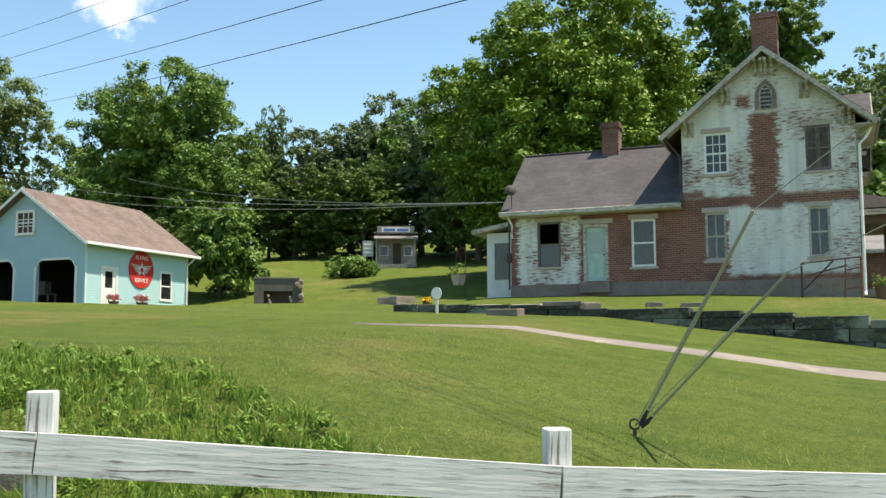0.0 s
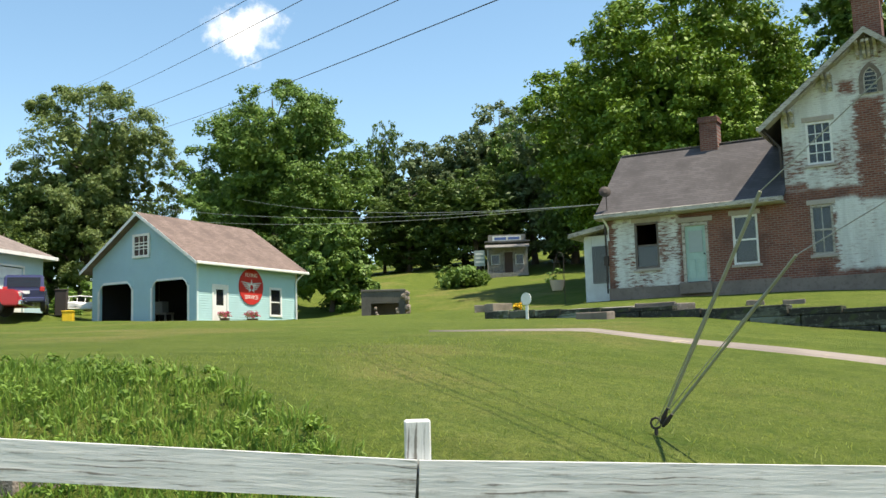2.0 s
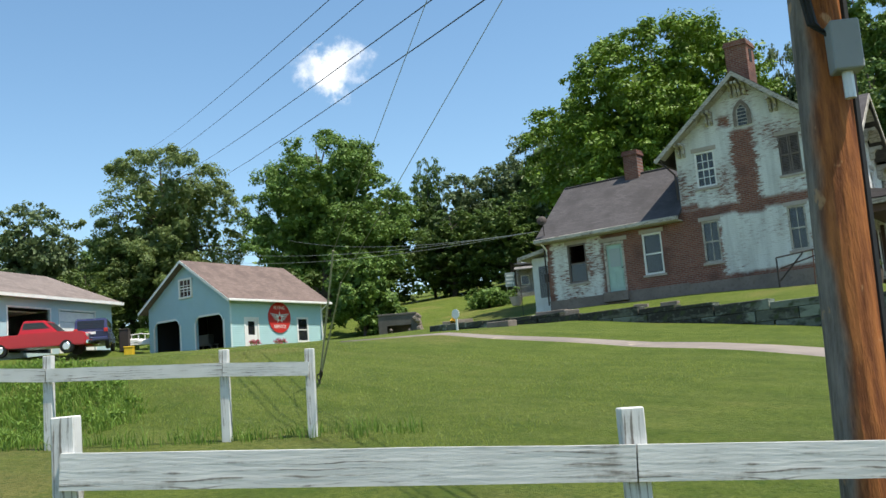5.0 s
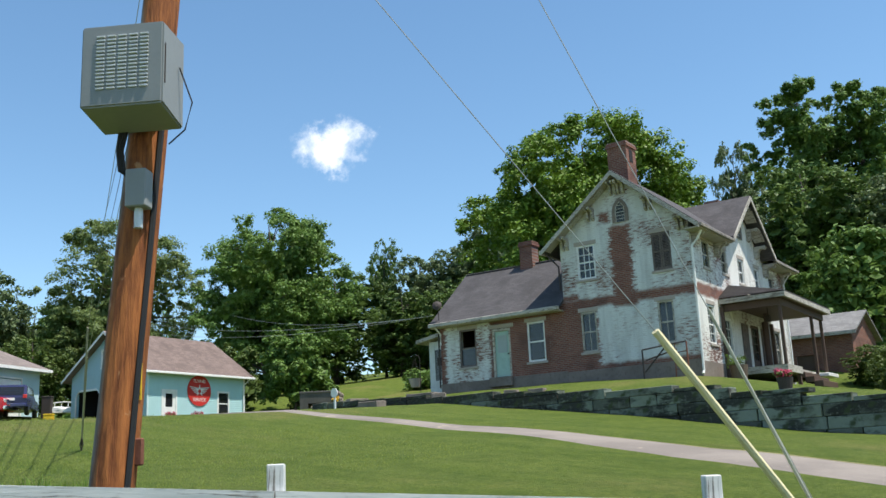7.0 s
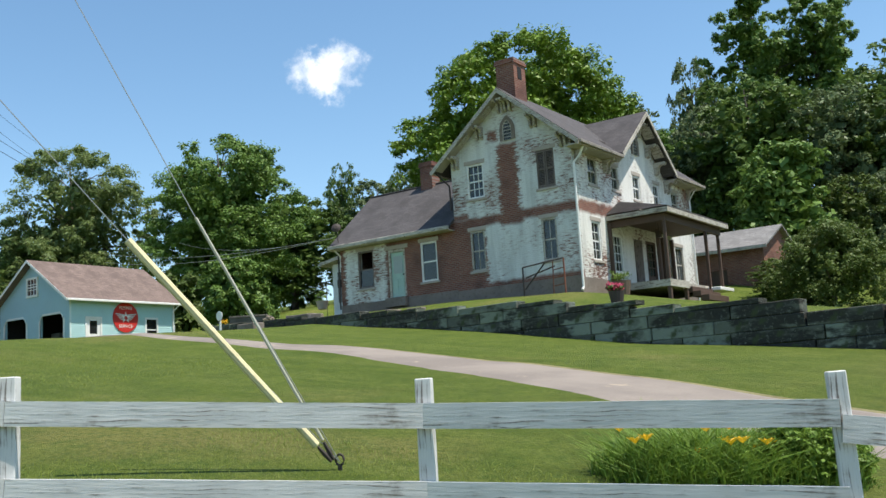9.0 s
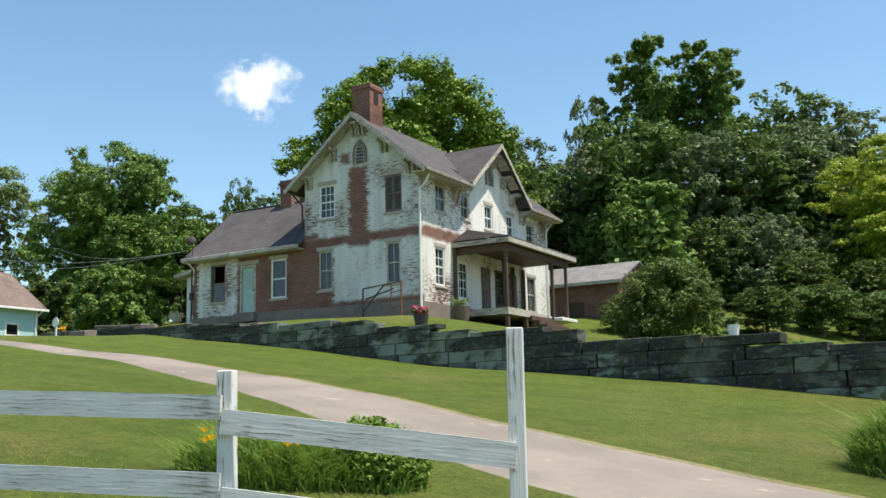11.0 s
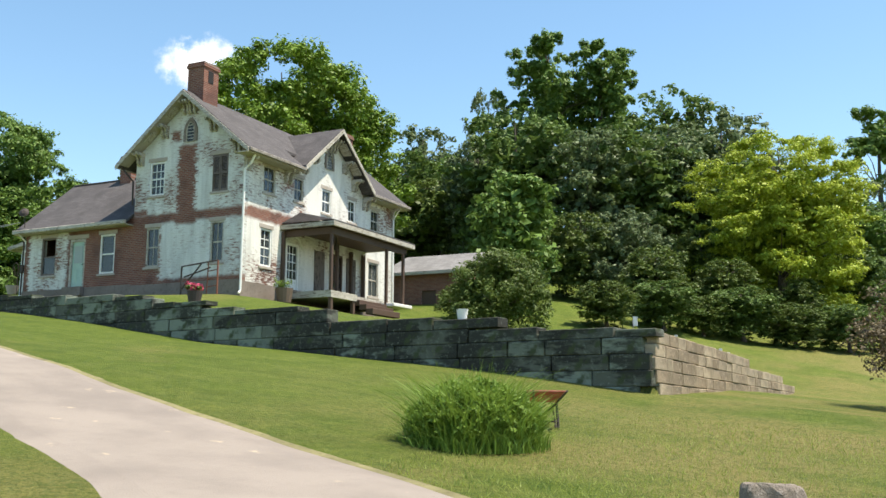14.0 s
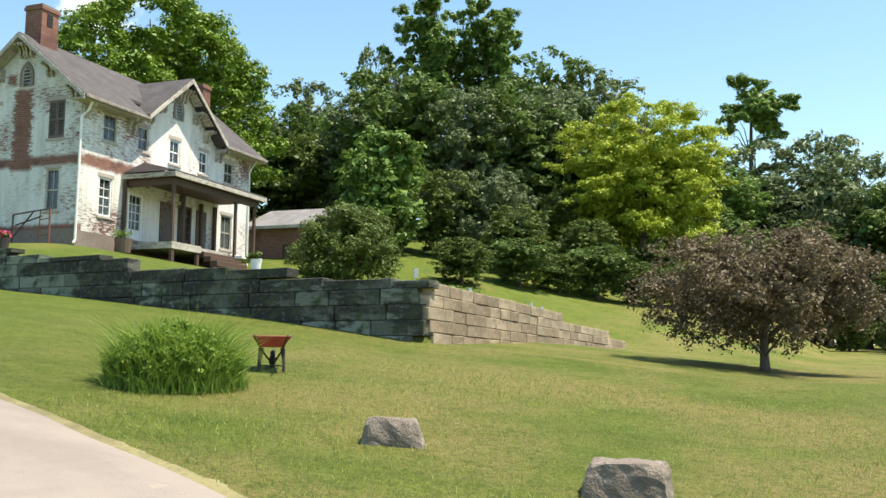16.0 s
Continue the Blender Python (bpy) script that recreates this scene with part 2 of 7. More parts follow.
def peeling_brick(name, across, painted, bare, tint=(0.64, 0.67, 0.62), worn=()):
    """Old brick whose limewash survives in patches: painted, bare and half-worn rectangles of the wall."""
    m, g, b = material(name, 0.85)
    c = g.coord()
    p = g.split(c)
    u, w = (p[0] if across == "x" else p[1]), p[2]
    # ragged edges that follow the brick courses
    rows = g.noise(g.scaled(c, (1.6, 1.6, 6.5)), 2.0, 5, 0.7)
    blot = g.noise(c, 1.9, 6, 0.7)
    wob = g.math("ADD", g.math("MULTIPLY", g.math("SUBTRACT", rows, 0.5), 1.15), g.math("MULTIPLY", g.math("SUBTRACT", blot, 0.5), 0.55))
    wob2 = g.math("MULTIPLY", g.math("SUBTRACT", g.noise(c, 2.6, 6, 0.7), 0.5), 0.32)
    u2, w2 = g.math("ADD", u, wob), g.math("ADD", w, wob2)
    cover = None
    for box in painted:
        f = in_box(g, u2, w2, box, 0.1)
        cover = f if cover is None else g.math("MAXIMUM", cover, f)
    for box in bare:
        cover = g.math("MULTIPLY", cover, g.math("SUBTRACT", 1.0, in_box(g, u2, w2, box, 0.1)))
    wear = 0.0
    for box in worn:
        f = in_box(g, u2, w2, box, 0.45)
        wear = f if wear == 0.0 else g.math("MAXIMUM", wear, f)
    stretch = g.noise(g.scaled(c, (1.9, 1.9, 8.5)), 1.8, 6, 0.72)
    zone = g.noise(c, 0.55, 3, 0.55)
    level = g.math("ADD", g.math("MULTIPLY", stretch, 0.62), g.math("MULTIPLY", zone, 0.38))
    level = g.math("ADD", level, g.math("MULTIPLY", wear, 0.065))
    flakes = g.ramp(level, 0.625, 0.575)
    thin = g.ramp(level, 0.60, 0.50)
    cover = g.math("MULTIPLY", cover, flakes)
    brick, joint = brick_nodes(g, flat_vec(g, c, across))
    shade = g.noise(c, 0.8, 5, 0.6)
    brick = g.mix(g.math("MULTIPLY", g.ramp(shade, 0.45, 0.7), 0.7), brick, (0.085, 0.042, 0.036))
    brick = g.mix(g.math("MULTIPLY", g.ramp(g.noise(c, 5, 5, 0.7), 0.58, 0.72), 0.45), brick, (0.36, 0.30, 0.27))
    stain = g.mix(g.ramp(g.noise(g.scaled(c, (3, 3, 0.4)), 1.0, 5), 0.38, 0.75), tint, tuple(v * 0.76 for v in tint))
    stain = g.mix(g.math("MULTIPLY", g.ramp(g.noise(c, 9, 5, 0.7), 0.55, 0.7), 0.3), stain, (0.46, 0.43, 0.38))
    # thin wash lets grey-pink brick show through
    stain = g.mix(g.math("MULTIPLY", g.math("SUBTRACT", 1.0, thin), 0.75), stain, (0.40, 0.355, 0.325))
    stain = g.mix(g.math("MULTIPLY", joint, 0.22), stain, tuple(v * 0.6 for v in tint))
    g.links.new(g.mix(cover, brick, stain), b.inputs["Base Color"])
    h = g.math("ADD", g.math("MULTIPLY", joint, -0.6), g.math("MULTIPLY", cover, 0.4))
    g.links.new(g.bump(g.math("ADD", h, g.math("MULTIPLY", stretch, 0.3)), 0.6, 0.012), b.inputs["Normal"])
    return m


def shingles(name, colour):
    m, g, b = material(name, 0.9)
    c = g.coord()
    t = g.nodes.new("ShaderNodeTexBrick")
    p = g.split(c)
    v = g.nodes.new("ShaderNodeCombineXYZ")
    g.links.new(g.math("ADD", p[0], p[1]), v.inputs[0])
    g.links.new(p[2], v.inputs[1])
    g.links.new(v.outputs[0], t.inputs["Vector"])
    t.inputs["Color1"].default_value = (*[q * 0.8 for q in colour], 1)
    t.inputs["Color2"].default_value = (*[q * 1.2 for q in colour], 1)
    t.inputs["Mortar"].default_value = (*[q * 0.45 for q in colour], 1)
    t.inputs["Scale"].default_value, t.inputs["Mortar Size"].default_value = 1.0, 0.006
    t.inputs["Brick Width"].default_value, t.inputs["Row Height"].default_value = 0.3, 0.09
    streak = g.noise(g.scaled(c, (1, 1, 0.3)), 1.2, 5, 0.65)
    col = g.mix(g.ramp(streak, 0.4, 0.72), t.outputs["Color"], tuple(q * 0.55 for q in colour))
    col = g.mix(g.math("MULTIPLY", g.noise(c, 40, 3), 0.35), col, tuple(q * 1.6 for q in colour))
    g.links.new(col, b.inputs["Base Color"])
    g.links.new(g.bump(t.outputs["Fac"], 0.4, 0.01), b.inputs["Normal"])
    return m


def stone_material(name, tones, moss=0.4):
    """Dressed stone, each block toned by its own random number."""
    m, g, b = material(name, 0.9)
    info = g.nodes.new("ShaderNodeObjectInfo")
    c = g.coord()
    n1, n2, n3 = g.noise(c, 1.2, 6, 0.7), g.noise(c, 9, 6, 0.75), g.noise(c, 45, 4)
    r = info.outputs["Random"]
    col = g.mix(g.ramp(r, 0.25, 0.75), tones[0], tones[1])
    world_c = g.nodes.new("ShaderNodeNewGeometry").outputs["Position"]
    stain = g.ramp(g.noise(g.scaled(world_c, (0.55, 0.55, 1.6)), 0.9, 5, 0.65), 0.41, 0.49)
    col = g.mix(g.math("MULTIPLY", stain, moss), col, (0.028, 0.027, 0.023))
    col = g.mix(g.math("MULTIPLY", g.ramp(n1, 0.45, 0.7), 0.6), col, tones[2])
    col = g.mix(g.math("MULTIPLY", g.ramp(n2, 0.54, 0.68), 0.6), col, tones[3])
    col = g.mix(g.math("MULTIPLY", g.ramp(g.noise(c, 2.6, 5), 0.56, 0.7), moss), col, (0.055, 0.07, 0.03))
    g.links.new(col, b.inputs["Base Color"])
    g.links.new(g.bump(g.math("ADD", n2, g.math("MULTIPLY", n3, 0.5)), 0.9, 0.04), b.inputs["Normal"])
    return m


def glass_material(name, tint=(0.05, 0.06, 0.065), clear=0.35):
    m, g, b = material(name, 0.04, 0, 0.6)
    b.inputs["Base Color"].default_value = (*tint, 1)
    t = g.nodes.new("ShaderNodeBsdfTransparent")
    mixer = g.nodes.new("ShaderNodeMixShader")
    mixer.inputs[0].default_value = clear
    g.links.new(b.outputs[0], mixer.inputs[1])
    g.links.new(t.outputs[0], mixer.inputs[2])
    g.links.new(mixer.outputs[0], g.nodes["Material Output"].inputs[0])
    return m


GRASS, DRIVE = grass_material(), drive_material()
GABLE_BRICK = peeling_brick("limewashed_brick", "x",
    [(-4.15, 0.3, 0.8, 3.12), (-6.2, 0.3, 3.52, 9.0), (-11.62, -9.33, 0.55, 3.5)],
    [(-3.36, -2.42, 3.0, 6.3), (-3.75, -3.3, 6.5, 6.95), (-5.7, -4.9, 3.5, 3.75)], (0.66, 0.68, 0.655),
    [(-6.0, -3.3, 3.5, 5.2), (-11.4, -9.6, 0.3, 2.4), (-2.3, 0.2, 5.0, 6.4), (-0.7, 0.3, 0.6, 9)])
FRONT_BRICK = peeling_brick("limewashed_front_brick", "y", [(-0.3, 12.6, 0.5, 3.12), (-0.3, 12.6, 3.62, 9.0), (4.2, 12.6, 3.0, 3.8)], [], (0.74, 0.73, 0.69), [(-0.3, 4.4, 3.5, 6.5), (-0.3, 2.6, 0.4, 1.6), (9.8, 12.6, 3.5, 7)])
BACK_BRICK = peeling_brick("bare_brick", "y", [(0, 0.1, 20, 21)], [])
DRY_TURF = plain("dry_tan_turf", (0.135, 0.122, 0.058), 0.95, vary=0.6, scale=4, bump=0.8, grime=0.6)
FOUNDATION = plain("foundation_stone", (0.175, 0.145, 0.125), 0.9, vary=0.3, scale=2, bump=0.5, grime=0.5)
SILL = plain("worn_stone_sill", (0.36, 0.32, 0.28), 0.85, grime=0.4)
WHITE = plain("white_trim_paint", (0.70, 0.70, 0.675), 0.55, grime=0.2)
OLD_TRIM = weathered_wood("flaking_cream_trim", (0.20, 0.165, 0.135), (0.50, 0.47, 0.41), 0.36)
GUTTER = weathered_wood("dark_worn_gutter", (0.13, 0.105, 0.085), (0.30, 0.275, 0.245), 0.35)
SOFFIT = plain("grey_soffit", (0.36, 0.33, 0.29), 0.8, grime=0.4)
ROOF = shingles("grey_shingles", (0.078, 0.072, 0.074))
BARN_ROOF = shingles("brown_shingles", (0.165, 0.122, 0.107))
GLASS = glass_material("window_glass")
# pale cloth and board tone, also painted sky reflection in the lower gable windows
BLIND_AND_GLINT = plain("pale_blind_and_sky_glint", (0.34, 0.40, 0.40), 0.8, vary=0.05, grime=0.1)
# near-black that stands in for the shade inside rooms and openings
SHADE_BLACK = plain("painted_interior_shade", (0.02, 0.02, 0.022), 0.9)
SHUTTER = weathered_wood("worn_brown_shutter", (0.10, 0.075, 0.06), (0.17, 0.14, 0.125), 0.5, "z")
MINT = plain("mint_door_paint", (0.33, 0.47, 0.42), 0.55, grime=0.3)
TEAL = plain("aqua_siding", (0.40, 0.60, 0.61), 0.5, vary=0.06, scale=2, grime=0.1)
# the barn's aqua again, darkened and blued to paint shade on its front
AQUA_SHADED = plain("shaded_aqua_siding", (0.33, 0.49, 0.545), 0.5, vary=0.06, scale=2, grime=0.1)
RED_SIGN = plain("red_enamel", (0.50, 0.035, 0.03), 0.4, vary=0.08)
FENCE = weathered_wood("weathered_white_fence", (0.30, 0.27, 0.235), (0.66, 0.66, 0.64), 0.7)
FENCE_POST = weathered_wood("weathered_white_post", (0.33, 0.30, 0.265), (0.70, 0.70, 0.68), 0.7, "z")
POLE_WOOD = pole_material()
BOX_GREY = plain("grey_cabinet_paint", (0.24, 0.255, 0.255), 0.5, vary=0.05, grime=0.1)
LOUVRE = plain("bright_louvre", (0.52, 0.54, 0.53), 0.4, 0.3)
STEEL = plain("galvanised_steel", (0.36, 0.36, 0.34), 0.45, 0.7)
BLACK = plain("black_rubber", (0.02, 0.02, 0.02), 0.6)
GUARD = plain("pale_yellow_guard", (0.62, 0.55, 0.33), 0.5, grime=0.2)
GUARD_GREY = plain("grey_green_guard", (0.28, 0.27, 0.19), 0.6, grime=0.3)
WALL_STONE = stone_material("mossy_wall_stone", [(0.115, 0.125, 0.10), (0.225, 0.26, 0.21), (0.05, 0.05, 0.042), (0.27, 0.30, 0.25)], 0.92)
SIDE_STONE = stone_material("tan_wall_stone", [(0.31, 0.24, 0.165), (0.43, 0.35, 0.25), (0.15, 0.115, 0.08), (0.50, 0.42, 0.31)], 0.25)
BOULDER = stone_material("grey_boulder", [(0.27, 0.225, 0.185), (0.31, 0.26, 0.215), (0.13, 0.105, 0.09), (0.46, 0.41, 0.36)], 0.25)
RUST = plain("rusty_iron", (0.17, 0.065, 0.04), 0.8, vary=0.3, grime=0.5, bump=0.4)
BARROW_RED = plain("faded_red_paint", (0.30, 0.095, 0.07), 0.7, vary=0.25, grime=0.45, bump=0.3)
IRON = plain("dark_iron", (0.05, 0.04, 0.036), 0.7)
LEAVES = {
    "maple": leaf_material("maple_leaves", (0.022, 0.066, 0.006), (0.215, 0.34, 0.040), 0.1),
    "walnut": leaf_material("walnut_leaves", (0.044, 0.100, 0.018), (0.185, 0.295, 0.066)),
    "dark": leaf_material("woodland_leaves", (0.036, 0.078, 0.018), (0.145, 0.225, 0.055)),
    "grey": leaf_material("grey_green_leaves", (0.050, 0.084, 0.036), (0.175, 0.235, 0.105)),
    "locust": leaf_material("feathery_leaves", (0.055, 0.095, 0.030), (0.23, 0.30, 0.105), 0.3),
    "lime": leaf_material("yellow_green_leaves", (0.12, 0.20, 0.012), (0.40, 0.47, 0.055)),
    "bush": leaf_material("shrub_leaves", (0.035, 0.068, 0.014), (0.13, 0.185, 0.042)),
    "purple": leaf_material("bronze_leaves", (0.052, 0.040, 0.022), (0.18, 0.145, 0.085), 0.2),
    "blade": leaf_material("grass_blades", (0.045, 0.115, 0.012), (0.22, 0.33, 0.055)),
    "turf": leaf_material("turf_blades", (0.10, 0.155, 0.024), (0.30, 0.35, 0.085), 0.4),
    "yellow": leaf_material("lily_petals", (0.72, 0.36, 0.015), (0.85, 0.52, 0.03)),
    "pink": leaf_material("petunia_petals", (0.42, 0.03, 0.09), (0.62, 0.10, 0.19)),
}
BARK = bark_material("grey_bark", (0.17, 0.14, 0.115))
CAR_RED = plain("red_car_paint", (0.55, 0.02, 0.03), 0.25, 0.0, 0.03, 3, 0.0, 0.6, 0.05)
CAR_BLUE = plain("navy_car_paint", (0.03, 0.035, 0.10), 0.25, 0.0, 0.03, 3, 0.0, 0.6, 0.05)
CHROME = plain("chrome", (0.6, 0.6, 0.6), 0.2, 1.0)
YELLOW_PLASTIC = plain("yellow_plastic", (0.70, 0.45, 0.03), 0.5)
TERRACOTTA = plain("wooden_tub", (0.14, 0.10, 0.075), 0.8)
SHED_BRICK = peeling_brick("shed_brick", "x", [(0, 0.1, 20, 21)], [])
SHED_ROOF = shingles("pale_grey_shingles", (0.19, 0.185, 0.182))
SUN_WOOD = weathered_wood("silvered_boards", (0.20, 0.18, 0.16), (0.34, 0.32, 0.29), 0.3, "z")
BLUE_SIGN = plain("blue_lettering_paint", (0.10, 0.16, 0.38), 0.5)


# ---- making things ----
def mesh_of(name, bm, *mats):
    me = bpy.data.meshes.new(name)
    bm.normal_update()
    bm.to_mesh(me)
    bm.free()
    for mt in mats:
        me.materials.append(mt)
    return me


def part(name, bm, mat, parent=None, label="", kind=""):
    ob = new(name, mesh_of(name, bm, mat))
    ob.parent = parent
    return tagged(ob, label=label, kind=kind)


def thing(name, label, category, group="", kind="", at=None):
    ob = new(name)
    ob.empty_display_size = 0.2
    if at is not None:
        ob.matrix_basis = at
    return tagged(ob, label, category, group, kind)


def bm_box(x0, x1, y0, y1, z0, z1, bevel=0.0, bm=None, m=None):
    bm = bm or bmesh.new()
    vs = bmesh.ops.create_cube(bm, size=1.0)["verts"]
    mat4 = Matrix.Translation(((x0 + x1) / 2, (y0 + y1) / 2, (z0 + z1) / 2)) @ Matrix.Diagonal((x1 - x0, y1 - y0, z1 - z0, 1))
    bmesh.ops.transform(bm, matrix=mat4, verts=vs)
    if bevel:
        edges = list({e for v in vs for e in v.link_edges})
        vs = list({v for f in bmesh.ops.bevel(bm, geom=edges, offset=bevel, segments=1, affect="EDGES")["faces"] for v in f.verts} | set(v for v in vs if v.is_valid))
    if m is not None:
        bmesh.ops.transform(bm, matrix=m, verts=vs)
    return bm


def bm_tube(points, radius, sides=8, bm=None, radii=None):
    """A round bar along a line of points."""
    bm = bm or bmesh.new()
    pts = [Vector(p) for p in points]
    rings = []
    for i, p in enumerate(pts):
        ahead = (pts[min(i + 1, len(pts) - 1)] - pts[max(i - 1, 0)]).normalized()
        side = ahead.orthogonal().normalized() if abs(ahead.z) > 0.9 else ahead.cross(Vector((0, 0, 1))).normalized()
        up = side.cross(ahead)
        r = radii[i] if radii else radius
        rings.append([bm.verts.new(p + r * (math.cos(a) * side + math.sin(a) * up)) for a in (2 * math.pi * k / sides for k in range(sides))])
    for a, b in zip(rings, rings[1:]):
        for k in range(sides):
            bm.faces.new((a[k], a[(k + 1) % sides], b[(k + 1) % sides], b[k]))
    bm.faces.new(rings[0][::-1])
    bm.faces.new(rings[-1])
    return bm


def bm_prism(outline, axis, lo, hi, bm=None):
    """An outline in the plane across axis, drawn out from lo to hi."""
    bm = bm or bmesh.new()

    def at3(p, d):
        return {"x": (d, p[0], p[1]), "y": (p[0], d, p[1]), "z": (p[0], p[1], d)}[axis]

    a = [bm.verts.new(at3(p, lo)) for p in outline]
    b = [bm.verts.new(at3(p, hi)) for p in outline]
    bm.faces.new(a)
    bm.faces.new(b[::-1])
    for i in range(len(a)):
        j = (i + 1) % len(a)
        bm.faces.new((a[i], b[i], b[j], a[j]))
    bmesh.ops.recalc_face_normals(bm, faces=bm.faces[:])
    return bm


def bm_wall(u0, u1, z0, z1, holes, thick, place):
    """A wall with rectangular openings (u0, u1, z0, z1) through it. place(u, d, z) gives the point at depth d."""
    bm = bmesh.new()
    us = sorted({u0, u1, *[h[0] for h in holes], *[h[1] for h in holes]})
    zs = sorted({z0, z1, *[h[2] for h in holes], *[h[3] for h in holes]})
    cache = {}

    def vert(u, d, z):
        key = (round(u, 4), d, round(z, 4))
        if key not in cache:
            cache[key] = bm.verts.new(place(u, d, z))
        return cache[key]

    def solid(i, j):
        if not (0 <= i < len(us) - 1 and 0 <= j < len(zs) - 1):
            return False
        u, z = (us[i] + us[i + 1]) / 2, (zs[j] + zs[j + 1]) / 2
        return not any(h[0] < u < h[1] and h[2] < z < h[3] for h in holes)

    for i in range(len(us) - 1):
        for j in range(len(zs) - 1):
            if not solid(i, j):
                continue
            a, b, c, d = us[i], us[i + 1], zs[j], zs[j + 1]
            for depth in (0, thick):
                bm.faces.new([vert(a, depth, c), vert(b, depth, c), vert(b, depth, d), vert(a, depth, d)])
            for di, dj, p, q in ((-1, 0, (a, c), (a, d)), (1, 0, (b, c), (b, d)), (0, -1, (a, c), (b, c)), (0, 1, (a, d), (b, d))):
                if not solid(i + di, j + dj):
                    bm.faces.new([vert(p[0], 0, p[1]), vert(q[0], 0, q[1]), vert(q[0], thick, q[1]), vert(p[0], thick, p[1])])
    bmesh.ops.recalc_face_normals(bm, faces=bm.faces[:])
    return bm


def bm_rough(bm, amount, scale=1.0, seed=0):
    for v in bm.verts:
        v.co += noise.noise_vector(v.co * scale + Vector((seed, seed, seed))) * amount
    return bm


def quads_mesh(name, verts, faces, mat):
    me = bpy.data.meshes.new(name)
    me.from_pydata(verts, [], faces)
    me.materials.append(mat)
    return me


def lerp_table(x, xs, zs):
    return np.interp(x, xs, zs)


def smooth(a, b, t):
    t = np.clip((t - a) / (b - a), 0.0, 1.0)
    return t * t * (3 - 2 * t)


def wall_line(x):
    """y of the face of the long retaining wall."""
    return -8.5 - 0.138 * x


def ground_z(x, y):
    """Height of the ground: lawn below the wall, terrace above it, hill behind."""
    x, y = np.asarray(x, float), np.asarray(y, float)
    v = wall_line(x) - y
    foot = lerp_table(x, (-60, -40, -31, -13, -7, -5, 0.7, 6, 10, 14.5, 18.9, 26, 40, 80), (1.6, 0.75, 0.3, -0.52, -0.78, -1.03, -1.75, -2.55, -2.95, -3.42, -3.99, -4.75, -5.0, -5.5))
    verge = lerp_table(x, (-60, -20, -2, 7, 15, 26, 40, 80), (-1.2, -2.2, -3.1, -4.05, -4.9, -5.9, -6.6, -7.2))
    reach = lerp_table(x, (-60, -20, -2, 7, 15, 26, 40), (24, 23, 22.2, 23.3, 17.0, 14.0, 12.0))
    f = np.clip(v / reach, 0.0, 1.0)
    edge = verge + lerp_table(x, (-7, -1), (1.05, 0.0))
    keep = lerp_table(x, (-7, -1), (0.84, 1.0))
    g = np.clip(f / keep, 0.0, 1.0)
    low = foot + (edge - foot) * g ** lerp_table(x, (-7, 2, 10, 17), (0.85, 1.0, 1.0, 0.76))
    low = low + (verge - edge) * smooth(0.84, 1.0, f) - 0.03 * np.clip(v - reach, 0, 12)
    # above the wall
    cap = lerp_table(x, (-13, -7, 0.7, 3.4, 6, 10, 14.6, 18.9), (-0.42, -0.62, -1.1, -1.38, -1.75, -2.15, -2.62, -2.85))
    house = lerp_table(x, (-45, -31, -12, -5.6, 0, 5, 12, 18.7), (0.85, 0.38, 0.32, 0.22, -0.05, -0.95, -2.1, -3.0))
    up = np.clip(-v, 0, 100)
    terrace = cap + (house - cap) * smooth(0.3, 8.5, up)
    left = foot + (house - foot) * smooth(0, 9, up)
    outer = foot + 0.2 * smooth(0, 10, up)
    t = smooth(-13.6, -12.6, x)
    high = left + (terrace - left) * t
    end = np.where(x > 18.7, 1.0, smooth(7, 14, y) * smooth(9, 16, x))
    high = high + (outer - high) * end
    slope = lerp_table(x, (-60, -20, 0, 21, 27, 40), (0.15, 0.165, 0.16, 0.13, 0.035, 0.03))
    rise = np.clip(y - 9.0, 0, 90)
    high = high + slope * rise * smooth(6, 20, y)
    # level pad where the cars stand
    pad = 0.42 * smooth(-38.6, -40.4, x) * smooth(-14, -8, y)
    return np.where(v >= -0.1, low, high) + pad


# ---- ground ----
def graded(lo, hi, step, far, growth=1.22):
    """Even steps from lo to hi, growing ones out to far on both sides."""
    mid = list(np.arange(lo, hi + 1e-6, step))
    out, d, s = [], 0.0, step
    while d < far:
        s *= growth
        d += s
        out.append(d)
    return [lo - o for o in out[::-1]] + mid + [hi + o for o in out]


def ground():
    xs = graded(-34.1, 33.9, 0.4, 900)
    xs = sorted([x for x in xs if abs(x - 18.7) > 0.22] + [18.5, 18.9])
    vs = graded(-24.0, 34.0, 0.5, 900)          # metres in front of the wall's face
    vs = sorted([v for v in vs if abs(v + 0.25) > 0.3] + [-0.42, -0.06])
    gx, gv = np.meshgrid(xs, vs)
    gy = wall_line(np.clip(gx, -60, 60)) - gv
    gz = ground_z(gx, gy)
    verts = np.stack([gx, gy, gz], -1).reshape(-1, 3)
    bumps = np.array([noise.noise(Vector((p[0] * 0.35, p[1] * 0.35, 0))) for p in verts])
    verts[:, 2] += 0.035 * bumps
    n, k = len(xs), len(vs)
    faces = [(j * n + i, (j + 1) * n + i, (j + 1) * n + i + 1, j * n + i + 1) for j in range(k - 1) for i in range(n - 1)]
    me = quads_mesh("ground", verts.tolist(), faces, GRASS)
    me.polygons.foreach_set("use_smooth", [True] * len(me.polygons))
    tagged(new("ground", me), "mown green lawn rising in gentle slopes to a wooded hill", "lawn", kind="structure")


ground()


def gz_at(x, y):
    return float(ground_z(x, y))


